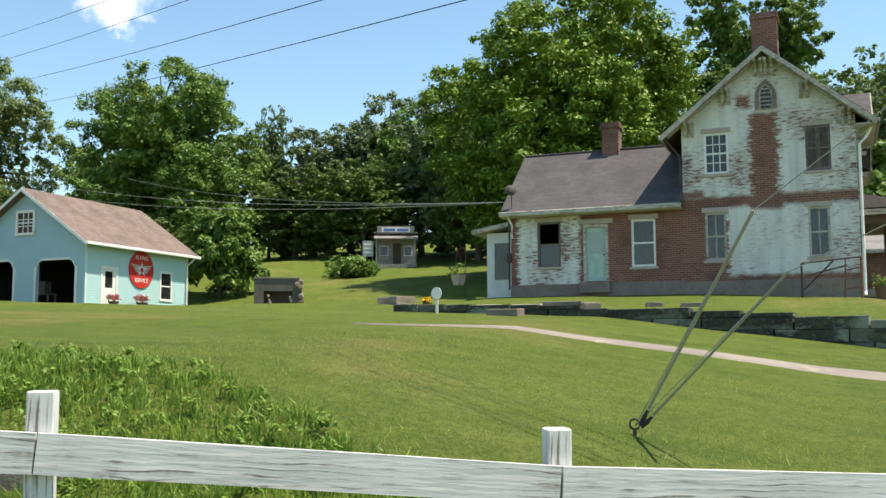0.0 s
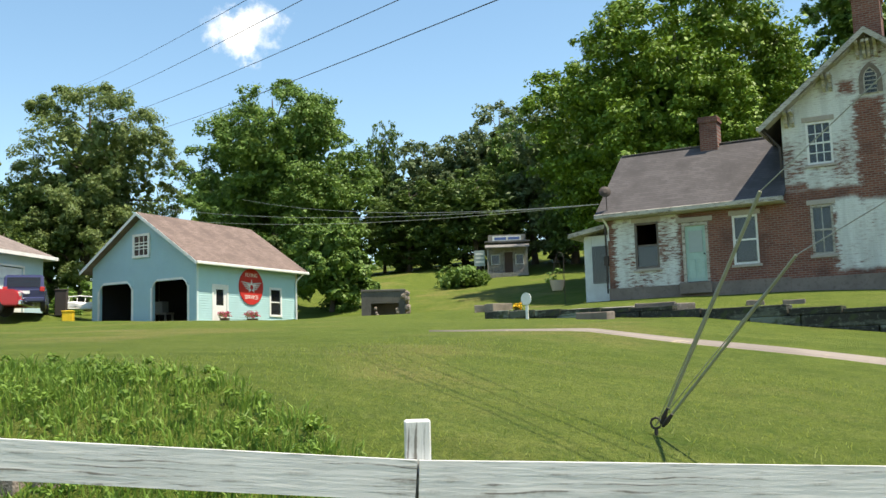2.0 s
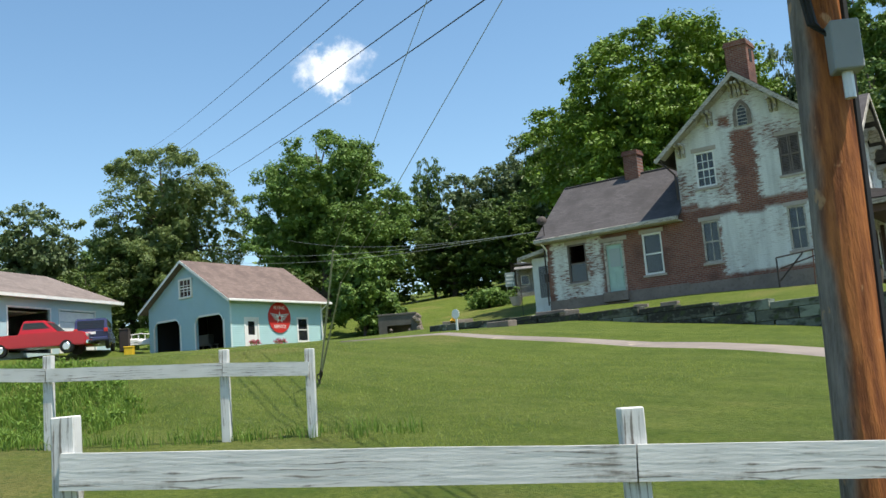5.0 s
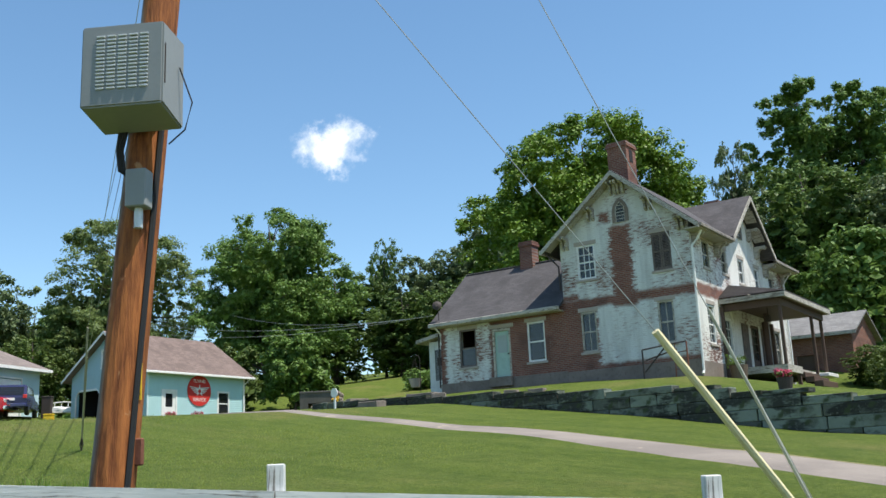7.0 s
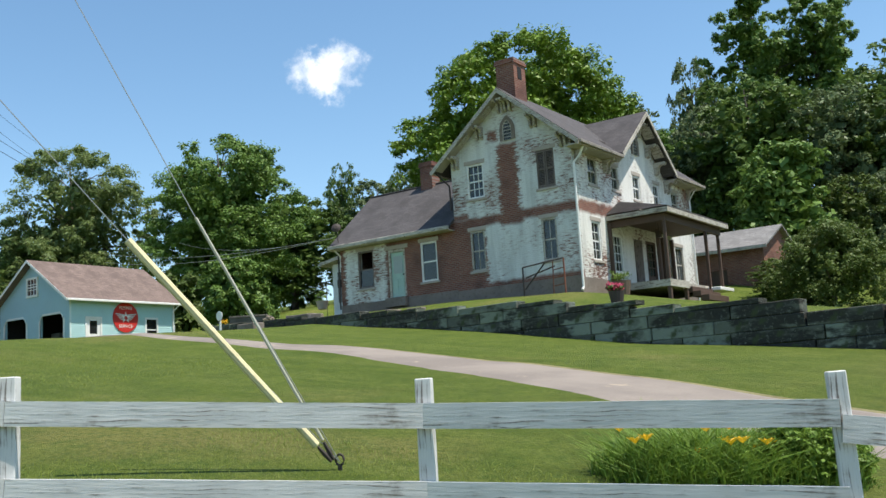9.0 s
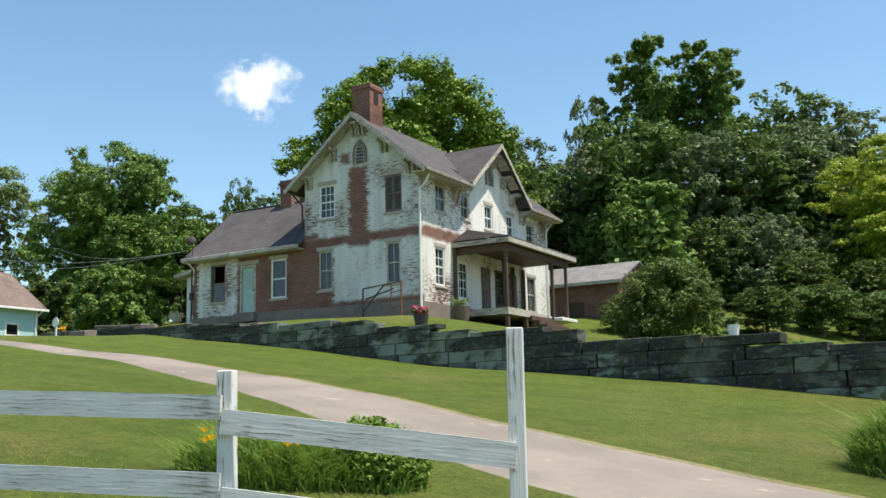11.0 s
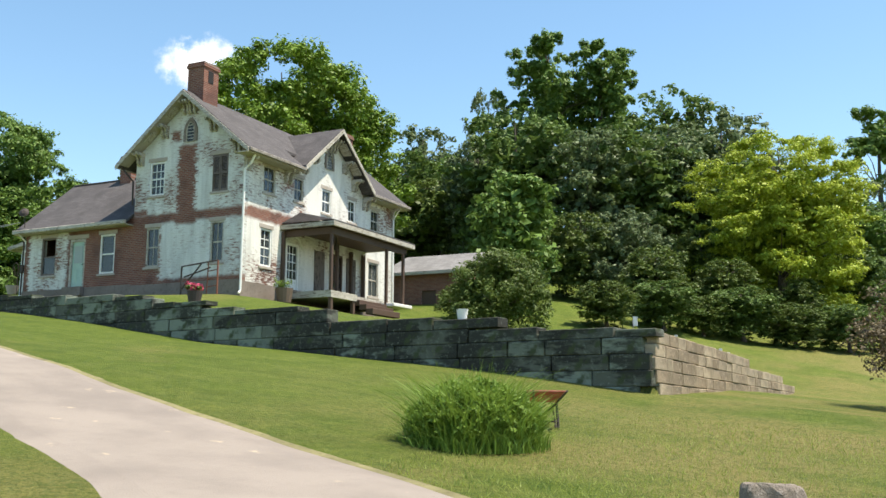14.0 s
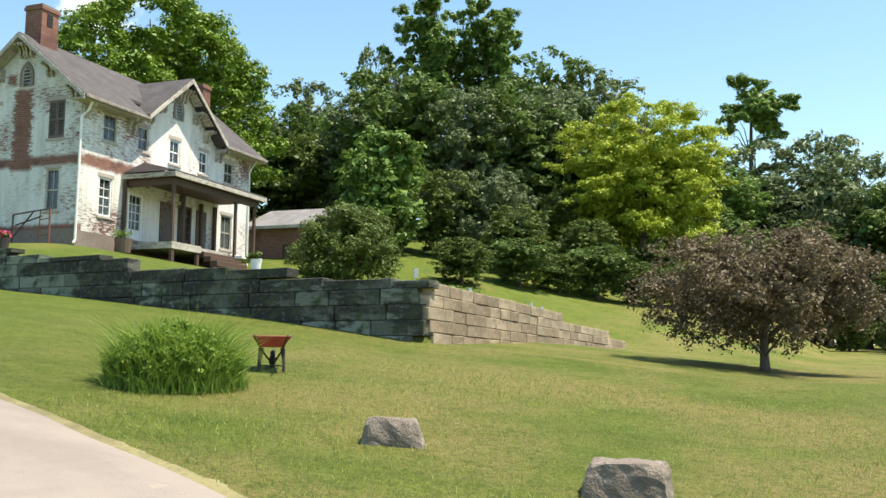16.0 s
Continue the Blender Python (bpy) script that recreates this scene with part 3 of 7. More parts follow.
def driveway():
    centre = [(-10.6, -15.2, 0.05), (-7.0, -14.95, 0.3), (-3.6, -15.05, 0.5), (-0.1, -15.3, 0.7), (2.15, -15.85, 0.78), (6.6, -17.6, 0.95), (11.4, -20.05, 1.27), (14.6, -21.4, 1.34), (17.9, -22.85, 1.42), (21.3, -24.9, 1.75), (24.4, -27.5, 2.6), (27.0, -30.8, 3.9)]
    pts = np.array(centre)
    t = np.arange(len(pts))
    tt = np.linspace(0, len(pts) - 1, 420)
    line = np.stack([np.interp(tt, t, pts[:, i]) for i in range(3)], 1)
    for _ in range(140):
        line[1:-1] = (line[:-2] + 2 * line[1:-1] + line[2:]) / 4
    verts, faces, across = [], [], 9
    for i, (x, y, w) in enumerate(line):
        a, b = line[max(i - 1, 0)], line[min(i + 1, len(line) - 1)]
        d = Vector((b[0] - a[0], b[1] - a[1])).normalized()
        nx, ny = -d.y, d.x
        for k in range(across):
            s = (k / (across - 1) * 2 - 1) * w * (1 + 0.05 * noise.noise(Vector((x, y, k))))
            px, py = x + nx * s, y + ny * s
            edge = 0.0 if 0 < k < across - 1 else -0.035
            verts.append((px, py, gz_at(px, py) + 0.035 * noise.noise(Vector((px * 0.35, py * 0.35, 0))) + 0.03 + edge))
    for i in range(len(line) - 1):
        for k in range(across - 1):
            p = i * across + k
            faces.append((p, p + across, p + across + 1, p + 1))
    edge, edge_faces = [], []
    for i, (x, y, w) in enumerate(line):
        a, b = line[max(i - 1, 0)], line[min(i + 1, len(line) - 1)]
        d = Vector((b[0] - a[0], b[1] - a[1])).normalized()
        for k, s in enumerate((w - 0.1, w + 0.03, w + 0.05 + 0.3 * abs(noise.noise(Vector((x * 2.3, y * 2.3, 9)))) + 0.16 * abs(noise.noise(Vector((x * 11, y * 11, 2)))))):
            px, py = x - d.y * s, y + d.x * s
            edge.append((px, py, gz_at(px, py) + 0.035 * noise.noise(Vector((px * 0.35, py * 0.35, 0))) + (0.0, 0.014, -0.03)[k]))
        if i and w > 0.7:
            for k in (0, 1):
                q = 3 * i + k
                edge_faces.append((q - 3, q, q + 1, q - 2))
    verge = new("verge", quads_mesh("verge", edge, edge_faces, DRY_TURF))
    tagged(verge, "ragged strip of dry tan turf along the driveway", "verge", kind="structure")
    me = quads_mesh("driveway", verts, faces, DRIVE)
    tagged(new("driveway", me), "pale worn asphalt driveway curving up the lawn", "driveway", kind="structure")


driveway()


# ---- the retaining wall, block by block ----
def block_mesh(w, h, d, seed):
    bm = bm_box(0, w, 0, d, 0, h)
    bmesh.ops.subdivide_edges(bm, edges=[e for e in bm.edges if e.calc_length() > 0.5 * w], cuts=2)
    bmesh.ops.bevel(bm, geom=[e for e in bm.edges if len(e.link_faces) == 2 and e.calc_face_angle(0) > 1], offset=0.016, segments=1, affect="EDGES")
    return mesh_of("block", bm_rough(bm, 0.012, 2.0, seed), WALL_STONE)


def wall_cap(x):
    """Top of the long wall: sloping runs with steps between them."""
    for x0, x1, z0, z1 in ((-14, -6.8, -0.24, -0.48), (-6.8, 3.45, -0.5, -1.14), (3.45, 5.75, -1.34, -1.42), (5.75, 10.15, -1.58, -1.86), (10.15, 14.6, -2.08, -2.31), (14.6, 20, -2.53, -2.76)):
        if x < x1:
            return z0 + (z1 - z0) * (x - x0) / (x1 - x0)
    return -2.76


def long_wall():
    wall = thing("retaining_wall", "long stepped retaining wall of weathered grey-green stone blocks", "stone wall", kind="structure")
    rng = random.Random(4)
    lengths = (0.9, 1.3, 1.75, 2.3)
    H = 0.33
    meshes = {(l, s): block_mesh(l - 0.015, H - 0.008, 0.44, 10 * s + l) for l in lengths for s in (1, 2, 3)}
    turn = math.atan(-0.138)
    top = -0.22
    while top > -4.6:
        z = top - H
        x = -13.1 + rng.uniform(-0.7, 0.0)
        while x < 18.3:
            l = rng.choice(lengths)
            if x + l > 18.95:
                l = max([q for q in lengths if x + q <= 19.0] or [0.9])
            mid = x + l / 2
            foot = gz_at(mid, wall_line(mid) - 0.1)
            fit_h = min(1.0, (wall_cap(mid) - z) / H)
            if fit_h > 0.25 and z + H > foot - 0.2:
                ob = new("block", meshes[(l, rng.choice((1, 2, 3)))])
                ob.parent = wall
                ob.matrix_basis = Matrix.Translation((x, wall_line(x) + rng.uniform(-0.012, 0.012), z)) @ Matrix.Rotation(turn + rng.uniform(-0.004, 0.004), 4, "Z") @ Matrix.Diagonal((1, 1, fit_h, 1))
            x += l
        top -= H


def side_wall():
    wall = thing("retaining_wall", "sunlit return wall of squared tan stone blocks", "stone wall", kind="structure")
    rng = random.Random(9)
    meshes = []
    for l in (0.8, 1.1, 1.5):
        for s in (1, 2):
            bm = bm_box(0, 0.46, 0, l - 0.02, 0, 0.26)
            bmesh.ops.bevel(bm, geom=bm.edges[:], offset=0.02, segments=1, affect="EDGES")
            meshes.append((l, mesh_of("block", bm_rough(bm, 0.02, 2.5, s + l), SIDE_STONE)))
    for course in range(7):
        y = -10.62 + rng.uniform(-0.4, 0)
        while y < 11.2:
            l, me = rng.choice(meshes)
            mid = y + l / 2
            cap = np.interp(mid, (-11, 0.5, 1.5, 11.5), (-2.72, -2.92, -3.15, -3.35))
            z = -2.73 - 0.265 * course - 0.26
            drop = np.interp(mid, (-11, 11.5), (0, -0.18))
            foot = gz_at(19.1, mid)
            if z + drop < cap and z + drop + 0.26 > foot - 0.1 and z + drop + 0.24 <= cap + 0.12:
                ob = new("block", me)
                ob.parent = wall
                ob.matrix_basis = Matrix.Translation((18.47 + rng.uniform(-0.015, 0.015), y, z + drop))
            y += l
    return wall


# ---- parts of buildings ----
def window(parent, m, w, h, lites=(1, 2), frame_mat=None, blind_glint=None, lintel=True, sill=True, label="", shutter=False, broken=False):
    """A sash window in an opening w by h. m: x along the wall, y into it, z up; origin at the opening's lower corner."""
    frame_mat = frame_mat or WHITE
    f = 0.075
    bm = bm_box(0, f, 0.03, 0.14, 0, h)
    bm_box(w - f, w, 0.03, 0.14, 0, h, bm=bm)
    bm_box(f, w - f, 0.03, 0.14, h - f, h, bm=bm)
    bm_box(f, w - f, 0.03, 0.14, 0, f, bm=bm)
    bmesh.ops.transform(bm, matrix=m, verts=bm.verts)
    win = part("window", bm, frame_mat, parent, label)
    bm = bm_box(f, w - f, 0.075, 0.105, h / 2 - 0.03, h / 2 + 0.03)
    cols, rows = lites
    for i in range(1, cols):
        x = f + (w - 2 * f) * i / cols
        bm_box(x - 0.014, x + 0.014, 0.08, 0.10, f, h - f, bm=bm)
    for j in range(1, rows):
        z = f + (h - 2 * f) * j / rows
        if abs(z - h / 2) > 0.05:
            bm_box(f, w - f, 0.08, 0.10, z - 0.014, z + 0.014, bm=bm)
    bmesh.ops.transform(bm, matrix=m, verts=bm.verts)
    part("sash", bm, frame_mat, win)
    for lo, hi in ((f, h / 2 - 0.03), (h / 2 + 0.03, h - f)):
        if broken and lo > h / 4:
            continue
        bm = bm_box(f, w - f, 0.088, 0.092, lo, hi)
        bmesh.ops.transform(bm, matrix=m, verts=bm.verts)
        pane = part("pane", bm, GLASS, win)
        pane.visible_shadow = False
    if broken:
        bm = bm_box(f, w - f, 0.13, 0.15, f, h * 0.52)
        bmesh.ops.transform(bm, matrix=m, verts=bm.verts)
        part("curtain", bm, BLIND_AND_GLINT, win, "pale blue-green cloth behind the lower sash")
    if blind_glint:
        bm = bm_box(f * 0.8, w - f * 0.8, 0.13, 0.15, f if blind_glint > 0.9 else h * (1 - blind_glint), h - f)
        bmesh.ops.transform(bm, matrix=m, verts=bm.verts)
        part("blind_glint", bm, BLIND_AND_GLINT, win)
    if lintel:
        bm = bm_box(-0.1, w + 0.1, -0.012, 0.1, h, h + 0.17, 0.01)
        bmesh.ops.transform(bm, matrix=m, verts=bm.verts)
        part("lintel", bm, SILL, win)
    if sill:
        bm = bm_box(-0.08, w + 0.08, -0.05, 0.1, -0.1, 0, 0.01)
        bmesh.ops.transform(bm, matrix=m, verts=bm.verts)
        part("sill", bm, SILL, win)
    if shutter:
        bm = bmesh.new()
        n = 22
        for side in (0, 1):
            a, b = side * w / 2 + 0.01, (side + 1) * w / 2 - 0.01
            bm_box(a, a + 0.06, 0.0, 0.04, 0.02, h - 0.02, bm=bm)
            bm_box(b - 0.06, b, 0.0, 0.04, 0.02, h - 0.02, bm=bm)
            for z in (0.02, h / 2 - 0.04, h - 0.1):
                bm_box(a + 0.06, b - 0.06, 0.002, 0.038, z, z + 0.08, bm=bm)
            for k in range(n):
                z = 0.1 + (h - 0.2) * k / n
                bm_box(a + 0.06, b - 0.06, -0.01, 0.0, 0, 0.055, bm=bm, m=Matrix.Translation((0, 0.03, z)) @ Matrix.Rotation(radians(-35), 4, "X"))
        bmesh.ops.transform(bm, matrix=m, verts=bm.verts)
        part("shutter", bm, SHUTTER, win, "closed brown louvred shutters")
    return win


def arched_louvre(parent, m, w, h):
    """A small pointed window, proud surround and dark louvres."""
    def arch(w2, h2, n=9):
        pts = [(-w2, 0), (w2, 0)]
        r = w2 * 2
        spring = h2 - math.sqrt(3) * w2
        for k in range(n + 1):
            a = radians(60) * k / n
            pts.append((-w2 + r * math.cos(a), spring + r * math.sin(a)))
        for k in range(1, n + 1):
            a = radians(60) * (n - k) / n
            pts.append((w2 - r * math.cos(a), spring + r * math.sin(a)))
        return pts

    outer, inner = arch(w / 2 + 0.14, h + 0.16), arch(w / 2, h)
    bm = bmesh.new()
    ring = []
    for d in (-0.05, 0.02):
        ring.append(([bm.verts.new((p[0], d, p[1])) for p in outer], [bm.verts.new((p[0], d, max(p[1], 0.0))) for p in inner]))
    k = len(outer)
    for i in range(1, k):
        j = (i + 1) % k
        (o0, i0), (o1, i1) = ring
        bm.faces.new((o0[i], o0[j], i0[j], i0[i]))
        bm.faces.new((o0[i], o1[i], o1[j], o0[j]))
        bm.faces.new((i0[i], i0[j], i1[j], i1[i]))
    bmesh.ops.recalc_face_normals(bm, faces=bm.faces[:])
    bmesh.ops.transform(bm, matrix=m, verts=bm.verts)
    win = part("window", bm, FOUNDATION, parent, "small pointed attic window with brick surround")
    bm = bm_prism(arch(w / 2 - 0.002, h - 0.002), "y", -0.012, 0.0)
    bmesh.ops.transform(bm, matrix=m, verts=bm.verts)
    part("pane", bm, GLASS, win)
    bm = bmesh.new()
    frame = arch(w / 2 - 0.02, h - 0.02)
    bm_tube([(p[0], -0.03, p[1]) for p in frame] + [(frame[0][0], -0.03, frame[0][1])], 0.025, 4, bm)
    for z in np.arange(0.12, h * 0.85, 0.14):
        half = (w / 2 - 0.02) * (1 if z < h * 0.5 else max(0.15, 1 - ((z - h * 0.5) / (h * 0.5)) ** 1.6))
        bm_box(-half, half, -0.04, -0.015, z, z + 0.03, bm=bm)
    bmesh.ops.transform(bm, matrix=m, verts=bm.verts)
    part("sash", bm, OLD_TRIM, win)


def bracket(parent, m, s=1.0):
    """A scrolled eave bracket of sawn wood, hanging from its top, arm out along x."""
    pts = [(0, 0), (0.62, 0), (0.62, -0.1), (0.52, -0.17), (0.4, -0.12), (0.27, -0.2), (0.2, -0.36), (0.22, -0.5), (0.12, -0.62), (0, -0.66)]
    bm = bm_prism([(p[0] * s, p[1] * s) for p in pts], "y", -0.05, 0.05)
    bmesh.ops.transform(bm, matrix=m, verts=bm.verts)
    part("bracket", bm, OLD_TRIM, parent)


def chimney(parent, x0, x1, y0, y1, z0, z1, mat, name="chimney"):
    bm = bm_box(x0, x1, y0, y1, z0, z1 - 0.22)
    bm_box(x0 - 0.05, x1 + 0.05, y0 - 0.05, y1 + 0.05, z1 - 0.22, z1 - 0.1, bm=bm)
    bm_box(x0 - 0.02, x1 + 0.02, y0 - 0.02, y1 + 0.02, z1 - 0.1, z1, bm=bm)
    return part(name, bm, mat, parent, "red brick chimney stack")


def slab(a, b, c, d, thick, bm=None):
    """A roof slab: four corners of its top and a thickness straight down."""
    bm = bm or bmesh.new()
    top = [bm.verts.new(p) for p in (a, b, c, d)]
    low = [bm.verts.new((p[0], p[1], p[2] - thick)) for p in (a, b, c, d)]
    bm.faces.new(top)
    bm.faces.new(low[::-1])
    for i in range(4):
        j = (i + 1) % 4
        bm.faces.new((top[i], low[i], low[j], top[j]))
    bmesh.ops.recalc_face_normals(bm, faces=bm.faces[:])
    return bm


GABLE_M = lambda x, z: Matrix.Translation((x, 0, z))
FRONT_M = lambda y, z: Matrix.Translation((0, y, z)) @ Matrix.Rotation(radians(90), 4, "Z")


def house():
    h = thing("house", "old brick farmhouse with peeling white limewash and bracketed gables", "house")
    W, L, EAVE, RIDGE = -5.62, 12.15, 6.12, 8.42
    mid = W / 2
    # gable end towards the road
    holes = [(-4.87, -4.05, 4.31, 5.74), (-1.57, -0.78, 4.2, 5.72), (-4.9, -4.2, 1.33, 2.97), (-1.57, -0.9, 1.33, 2.99)]
    bm = bm_wall(W, 0, -0.4, EAVE, holes, 0.3, lambda u, d, z: (u, d, z))
    part("gable_wall", bm, GABLE_BRICK, h)
    bm = bm_prism([(W, EAVE), (0, EAVE), (mid, RIDGE - 0.05)], "y", 0, 0.3)
    part("gable_top", bm, GABLE_BRICK, h)
    bm = bm_box(W - 0.02, 0.03, -0.03, 0.0, -0.5, 0.62)
    part("foundation", bm, FOUNDATION, h)
    window(h, GABLE_M(-4.87, 4.31), 0.82, 1.43, (3, 4), lintel=True)
    window(h, GABLE_M(-1.57, 4.2), 0.79, 1.52, (2, 2), SHUTTER, shutter=True)
    # full-height pale sheets here paint the sky's reflection in the panes
    window(h, GABLE_M(-4.9, 1.33), 0.70, 1.64, (2, 2), OLD_TRIM, blind_glint=1.0)
    window(h, GABLE_M(-1.57, 1.33), 0.67, 1.66, (2, 2), OLD_TRIM, blind_glint=1.0)
    arched_louvre(h, GABLE_M(-2.77, 6.42), 0.42, 0.86)
    # front, with the cross gable
    fw = [(1.29, 2.12, 4.33, 5.46), (3.45, 4.15, 4.38, 5.42), (5.6, 6.36, 4.24, 5.33), (7.82, 8.5, 4.2, 5.25), (9.9, 10.7, 4.1, 5.15), (1.2, 1.98, 1.28, 2.84), (2.98, 3.92, 0.35, 2.5), (6.38, 7.42, 0.35, 2.5), (9.75, 10.7, 0.9, 2.55)]
    bm = bm_wall(0.3, L, -0.6, EAVE, fw, 0.3, lambda u, d, z: (-d, u, z))
    part("front_wall", bm, FRONT_BRICK, h)
    G0, G1, GP, GZ = 3.8, 8.6, 6.2, 8.05
    bm = bm_prism([(G0, EAVE), (G1, EAVE), (GP, GZ - 0.08)], "x", -0.3, 0.0)
    part("gable_top", bm, FRONT_BRICK, h)
    for i, (a, b, c, d) in enumerate(fw):
        if i in (6, 7):
            continue
        window(h, FRONT_M(a, c), b - a, d - c, (2, 2) if i != 5 else (2, 4), WHITE if i in (2, 3, 5) else OLD_TRIM, blind_glint=0.9 if i == 8 else None)
    arched_louvre(h, FRONT_M(6.14, 6.28), 0.46, 0.9)
    bm = bm_box(0.0, 0.025, 0, L, -0.6, 0.55)
    part("foundation", bm, FOUNDATION, h)
    bm = bm_wall(0.3, L, -0.4, EAVE, [], 0.3, lambda u, d, z: (W + d, u, z))
    part("back_wall", bm, BACK_BRICK, h)
    bm = bm_wall(W + 0.3, -0.3, -0.4, EAVE, [], 0.3, lambda u, d, z: (u, L - d, z))
    bm_prism([(W + 0.3, EAVE), (-0.3, EAVE), (mid, RIDGE - 0.25)], "y", L - 0.3, L, bm)
    part("end_wall", bm, GABLE_BRICK, h)
    # roofs
    over, rake, th = 0.62, 0.55, 0.12
    k = (RIDGE - EAVE) / -mid
    lo = EAVE - k * over + 0.10
    bm = slab((mid, -rake, RIDGE + 0.1), (over, -rake, lo), (over, G0 - 0.45, lo), (mid, G0 - 0.45, RIDGE + 0.1), th)
    slab((mid, G1 + 0.45, RIDGE + 0.1), (over, G1 + 0.45, lo), (over, L + rake, lo), (mid, L + rake, RIDGE + 0.1), th, bm)
    slab((mid, G0 - 0.45, RIDGE + 0.1), (-0.5, G0 - 0.45, EAVE + k * 0.5 + 0.1), (-0.5, G1 + 0.45, EAVE + k * 0.5 + 0.1), (mid, G1 + 0.45, RIDGE + 0.1), th, bm)
    slab((mid, -rake, RIDGE + 0.1), (mid, L + rake, RIDGE + 0.1), (W - over, L + rake, lo), (W - over, -rake, lo), th, bm)
    part("roof", bm, ROOF, h)
    kg = (GZ - EAVE) / (GP - G0)
    lg = EAVE - kg * 0.5 + 0.10
    bm = slab((over + 0.05, GP, GZ + 0.1), (mid, GP, GZ + 0.1), (mid, G0 - 0.5, lg), (over + 0.05, G0 - 0.5, lg), th)
    slab((over + 0.05, GP, GZ + 0.1), (over + 0.05, G1 + 0.5, lg), (mid, G1 + 0.5, lg), (mid, GP, GZ + 0.1), th, bm)
    part("roof", bm, ROOF, h)
    # rake boards, fascias and soffits
    def rake_board(a, b, w, drop, axis, name="rake_board"):
        bm = bmesh.new()
        d = Vector((w, 0, 0)) if axis == "x" else Vector((0, w, 0))
        vs = [Vector(a), Vector(b), Vector(b) - Vector((0, 0, drop)), Vector(a) - Vector((0, 0, drop))]
        p = [bm.verts.new(v) for v in vs]
        q = [bm.verts.new(v + d) for v in vs]
        bm.faces.new(p)
        bm.faces.new(q[::-1])
        for i in range(4):
            j = (i + 1) % 4
            bm.faces.new((p[i], q[i], q[j], p[j]))
        bmesh.ops.recalc_face_normals(bm, faces=bm.faces[:])
        part(name, bm, OLD_TRIM, h)

    e = 0.006
    rake_board((mid, -rake - e, RIDGE + 0.07), (over, -rake - e, lo - 0.03), -0.04, 0.2, "y")
    rake_board((mid, -rake - e, RIDGE + 0.07), (W - over, -rake - e, lo - 0.03), -0.04, 0.2, "y")
    rake_board((over + 0.056, GP, GZ + 0.07), (over + 0.056, G0 - 0.5, lg - 0.03), 0.04, 0.2, "x")
    rake_board((over + 0.056, GP, GZ + 0.07), (over + 0.056, G1 + 0.5, lg - 0.03), 0.04, 0.2, "x")
    for y0, y1 in ((-rake, G0 - 0.5), (G1 + 0.5, L + rake)):
        bm = bm_box(over, over + 0.11, y0, y1, lo - 0.16, lo - 0.02, 0.02)
        part("gutter", bm, GUTTER, h)
        bm = bm_box(0.005, over - 0.005, y0 + 0.03, y1, lo - 0.19, lo - 0.14)
        part("soffit", bm, SOFFIT, h)
    bm = bm_box(W - over - 0.1, W - over, -rake, L + rake, lo - 0.16, lo - 0.02, 0.02)
    part("gutter", bm, OLD_TRIM, h)
    # boxed eave returns and soffit panels under the rakes
    for a, b in (((mid, RIDGE), (0.45, EAVE - k * 0.45)), ((mid, RIDGE), (W - 0.45, EAVE - k * 0.45))):
        bm = slab((a[0], -rake + 0.03, a[1] - 0.06), (b[0], -rake + 0.03, b[1] - 0.06), (b[0], -0.004, b[1] - 0.06), (a[0], -0.004, a[1] - 0.06), 0.03)
        part("soffit", bm, SOFFIT, h)
    for s0 in (1, -1):
        for f in (0.06, 0.45, 0.9):
            x = mid + s0 * f * (-mid)
            z = RIDGE - k * abs(x - mid) - 0.1
            for dx in (-0.1, 0.1):
                bracket(h, Matrix.Translation((x + dx, 0, z - k * 0.1)) @ Matrix.Rotation(radians(-90), 4, "Z"), 0.8)
        for f in (0.27, 0.68):
            x = mid + s0 * f * (-mid)
            z = RIDGE - k * abs(x - mid) - 0.1
            a = math.atan(k) * s0
            bm = bm_box(-0.32, 0.32, -rake + 0.1, -0.1, -0.05, -0.02, 0.01, m=Matrix.Translation((x, 0, z)) @ Matrix.Rotation(a, 4, "Y"))
            part("soffit_panel", bm, OLD_TRIM, h)
    for y in (0.25, 2.75, 3.1, 9.15, 9.5, 11.9):
        bracket(h, Matrix.Translation((0, y, lo - 0.19)), 0.85)
    for s0 in (1, -1):
        for f in (0.1, 0.5, 0.85):
            y = GP + s0 * f * (GP - G0)
            z = GZ - kg * abs(y - GP) - 0.1
            for dy in (-0.11, 0.11):
                bracket(h, Matrix.Translation((0, y + dy, z - 0.08)), 0.85)
        for f in (0.3, 0.68):
            y = GP + s0 * f * (GP - G0)
            z = GZ - kg * abs(y - GP) - 0.1
            bm = bm_box(0.1, over - 0.05, -0.34, 0.34, -0.05, -0.02, 0.01, m=Matrix.Translation((0, y, z)) @ Matrix.Rotation(-math.atan(kg) * s0, 4, "X"))
            part("soffit_panel", bm, OLD_TRIM, h)
    # downpipes
    bm = bm_tube([(over - 0.1, 0.05, lo - 0.1), (0.3, 0.06, lo - 0.5), (0.09, -0.06, lo - 0.75), (0.07, -0.07, 0.15), (0.07, -0.16, 0.02)], 0.05, 8)
    part("downpipe", bm, WHITE, h)
    bm = bm_tube([(over - 0.1, L - 0.1, lo - 0.1), (0.08, L - 0.12, lo - 0.7), (0.08, L - 0.12, -0.3)], 0.045, 8)
    part("downpipe", bm, WHITE, h)
    bm = bm_tube([(W - 0.55, -0.3, lo - 0.1), (W - 0.08, -0.08, lo - 0.7), (W - 0.06, -0.07, 4.0)], 0.04, 8)
    part("downpipe", bm, IRON, h)
    # chimneys
    c = chimney(h, -3.17, -2.33, 0.12, 1.05, 7.9, 9.85, GABLE_RED)
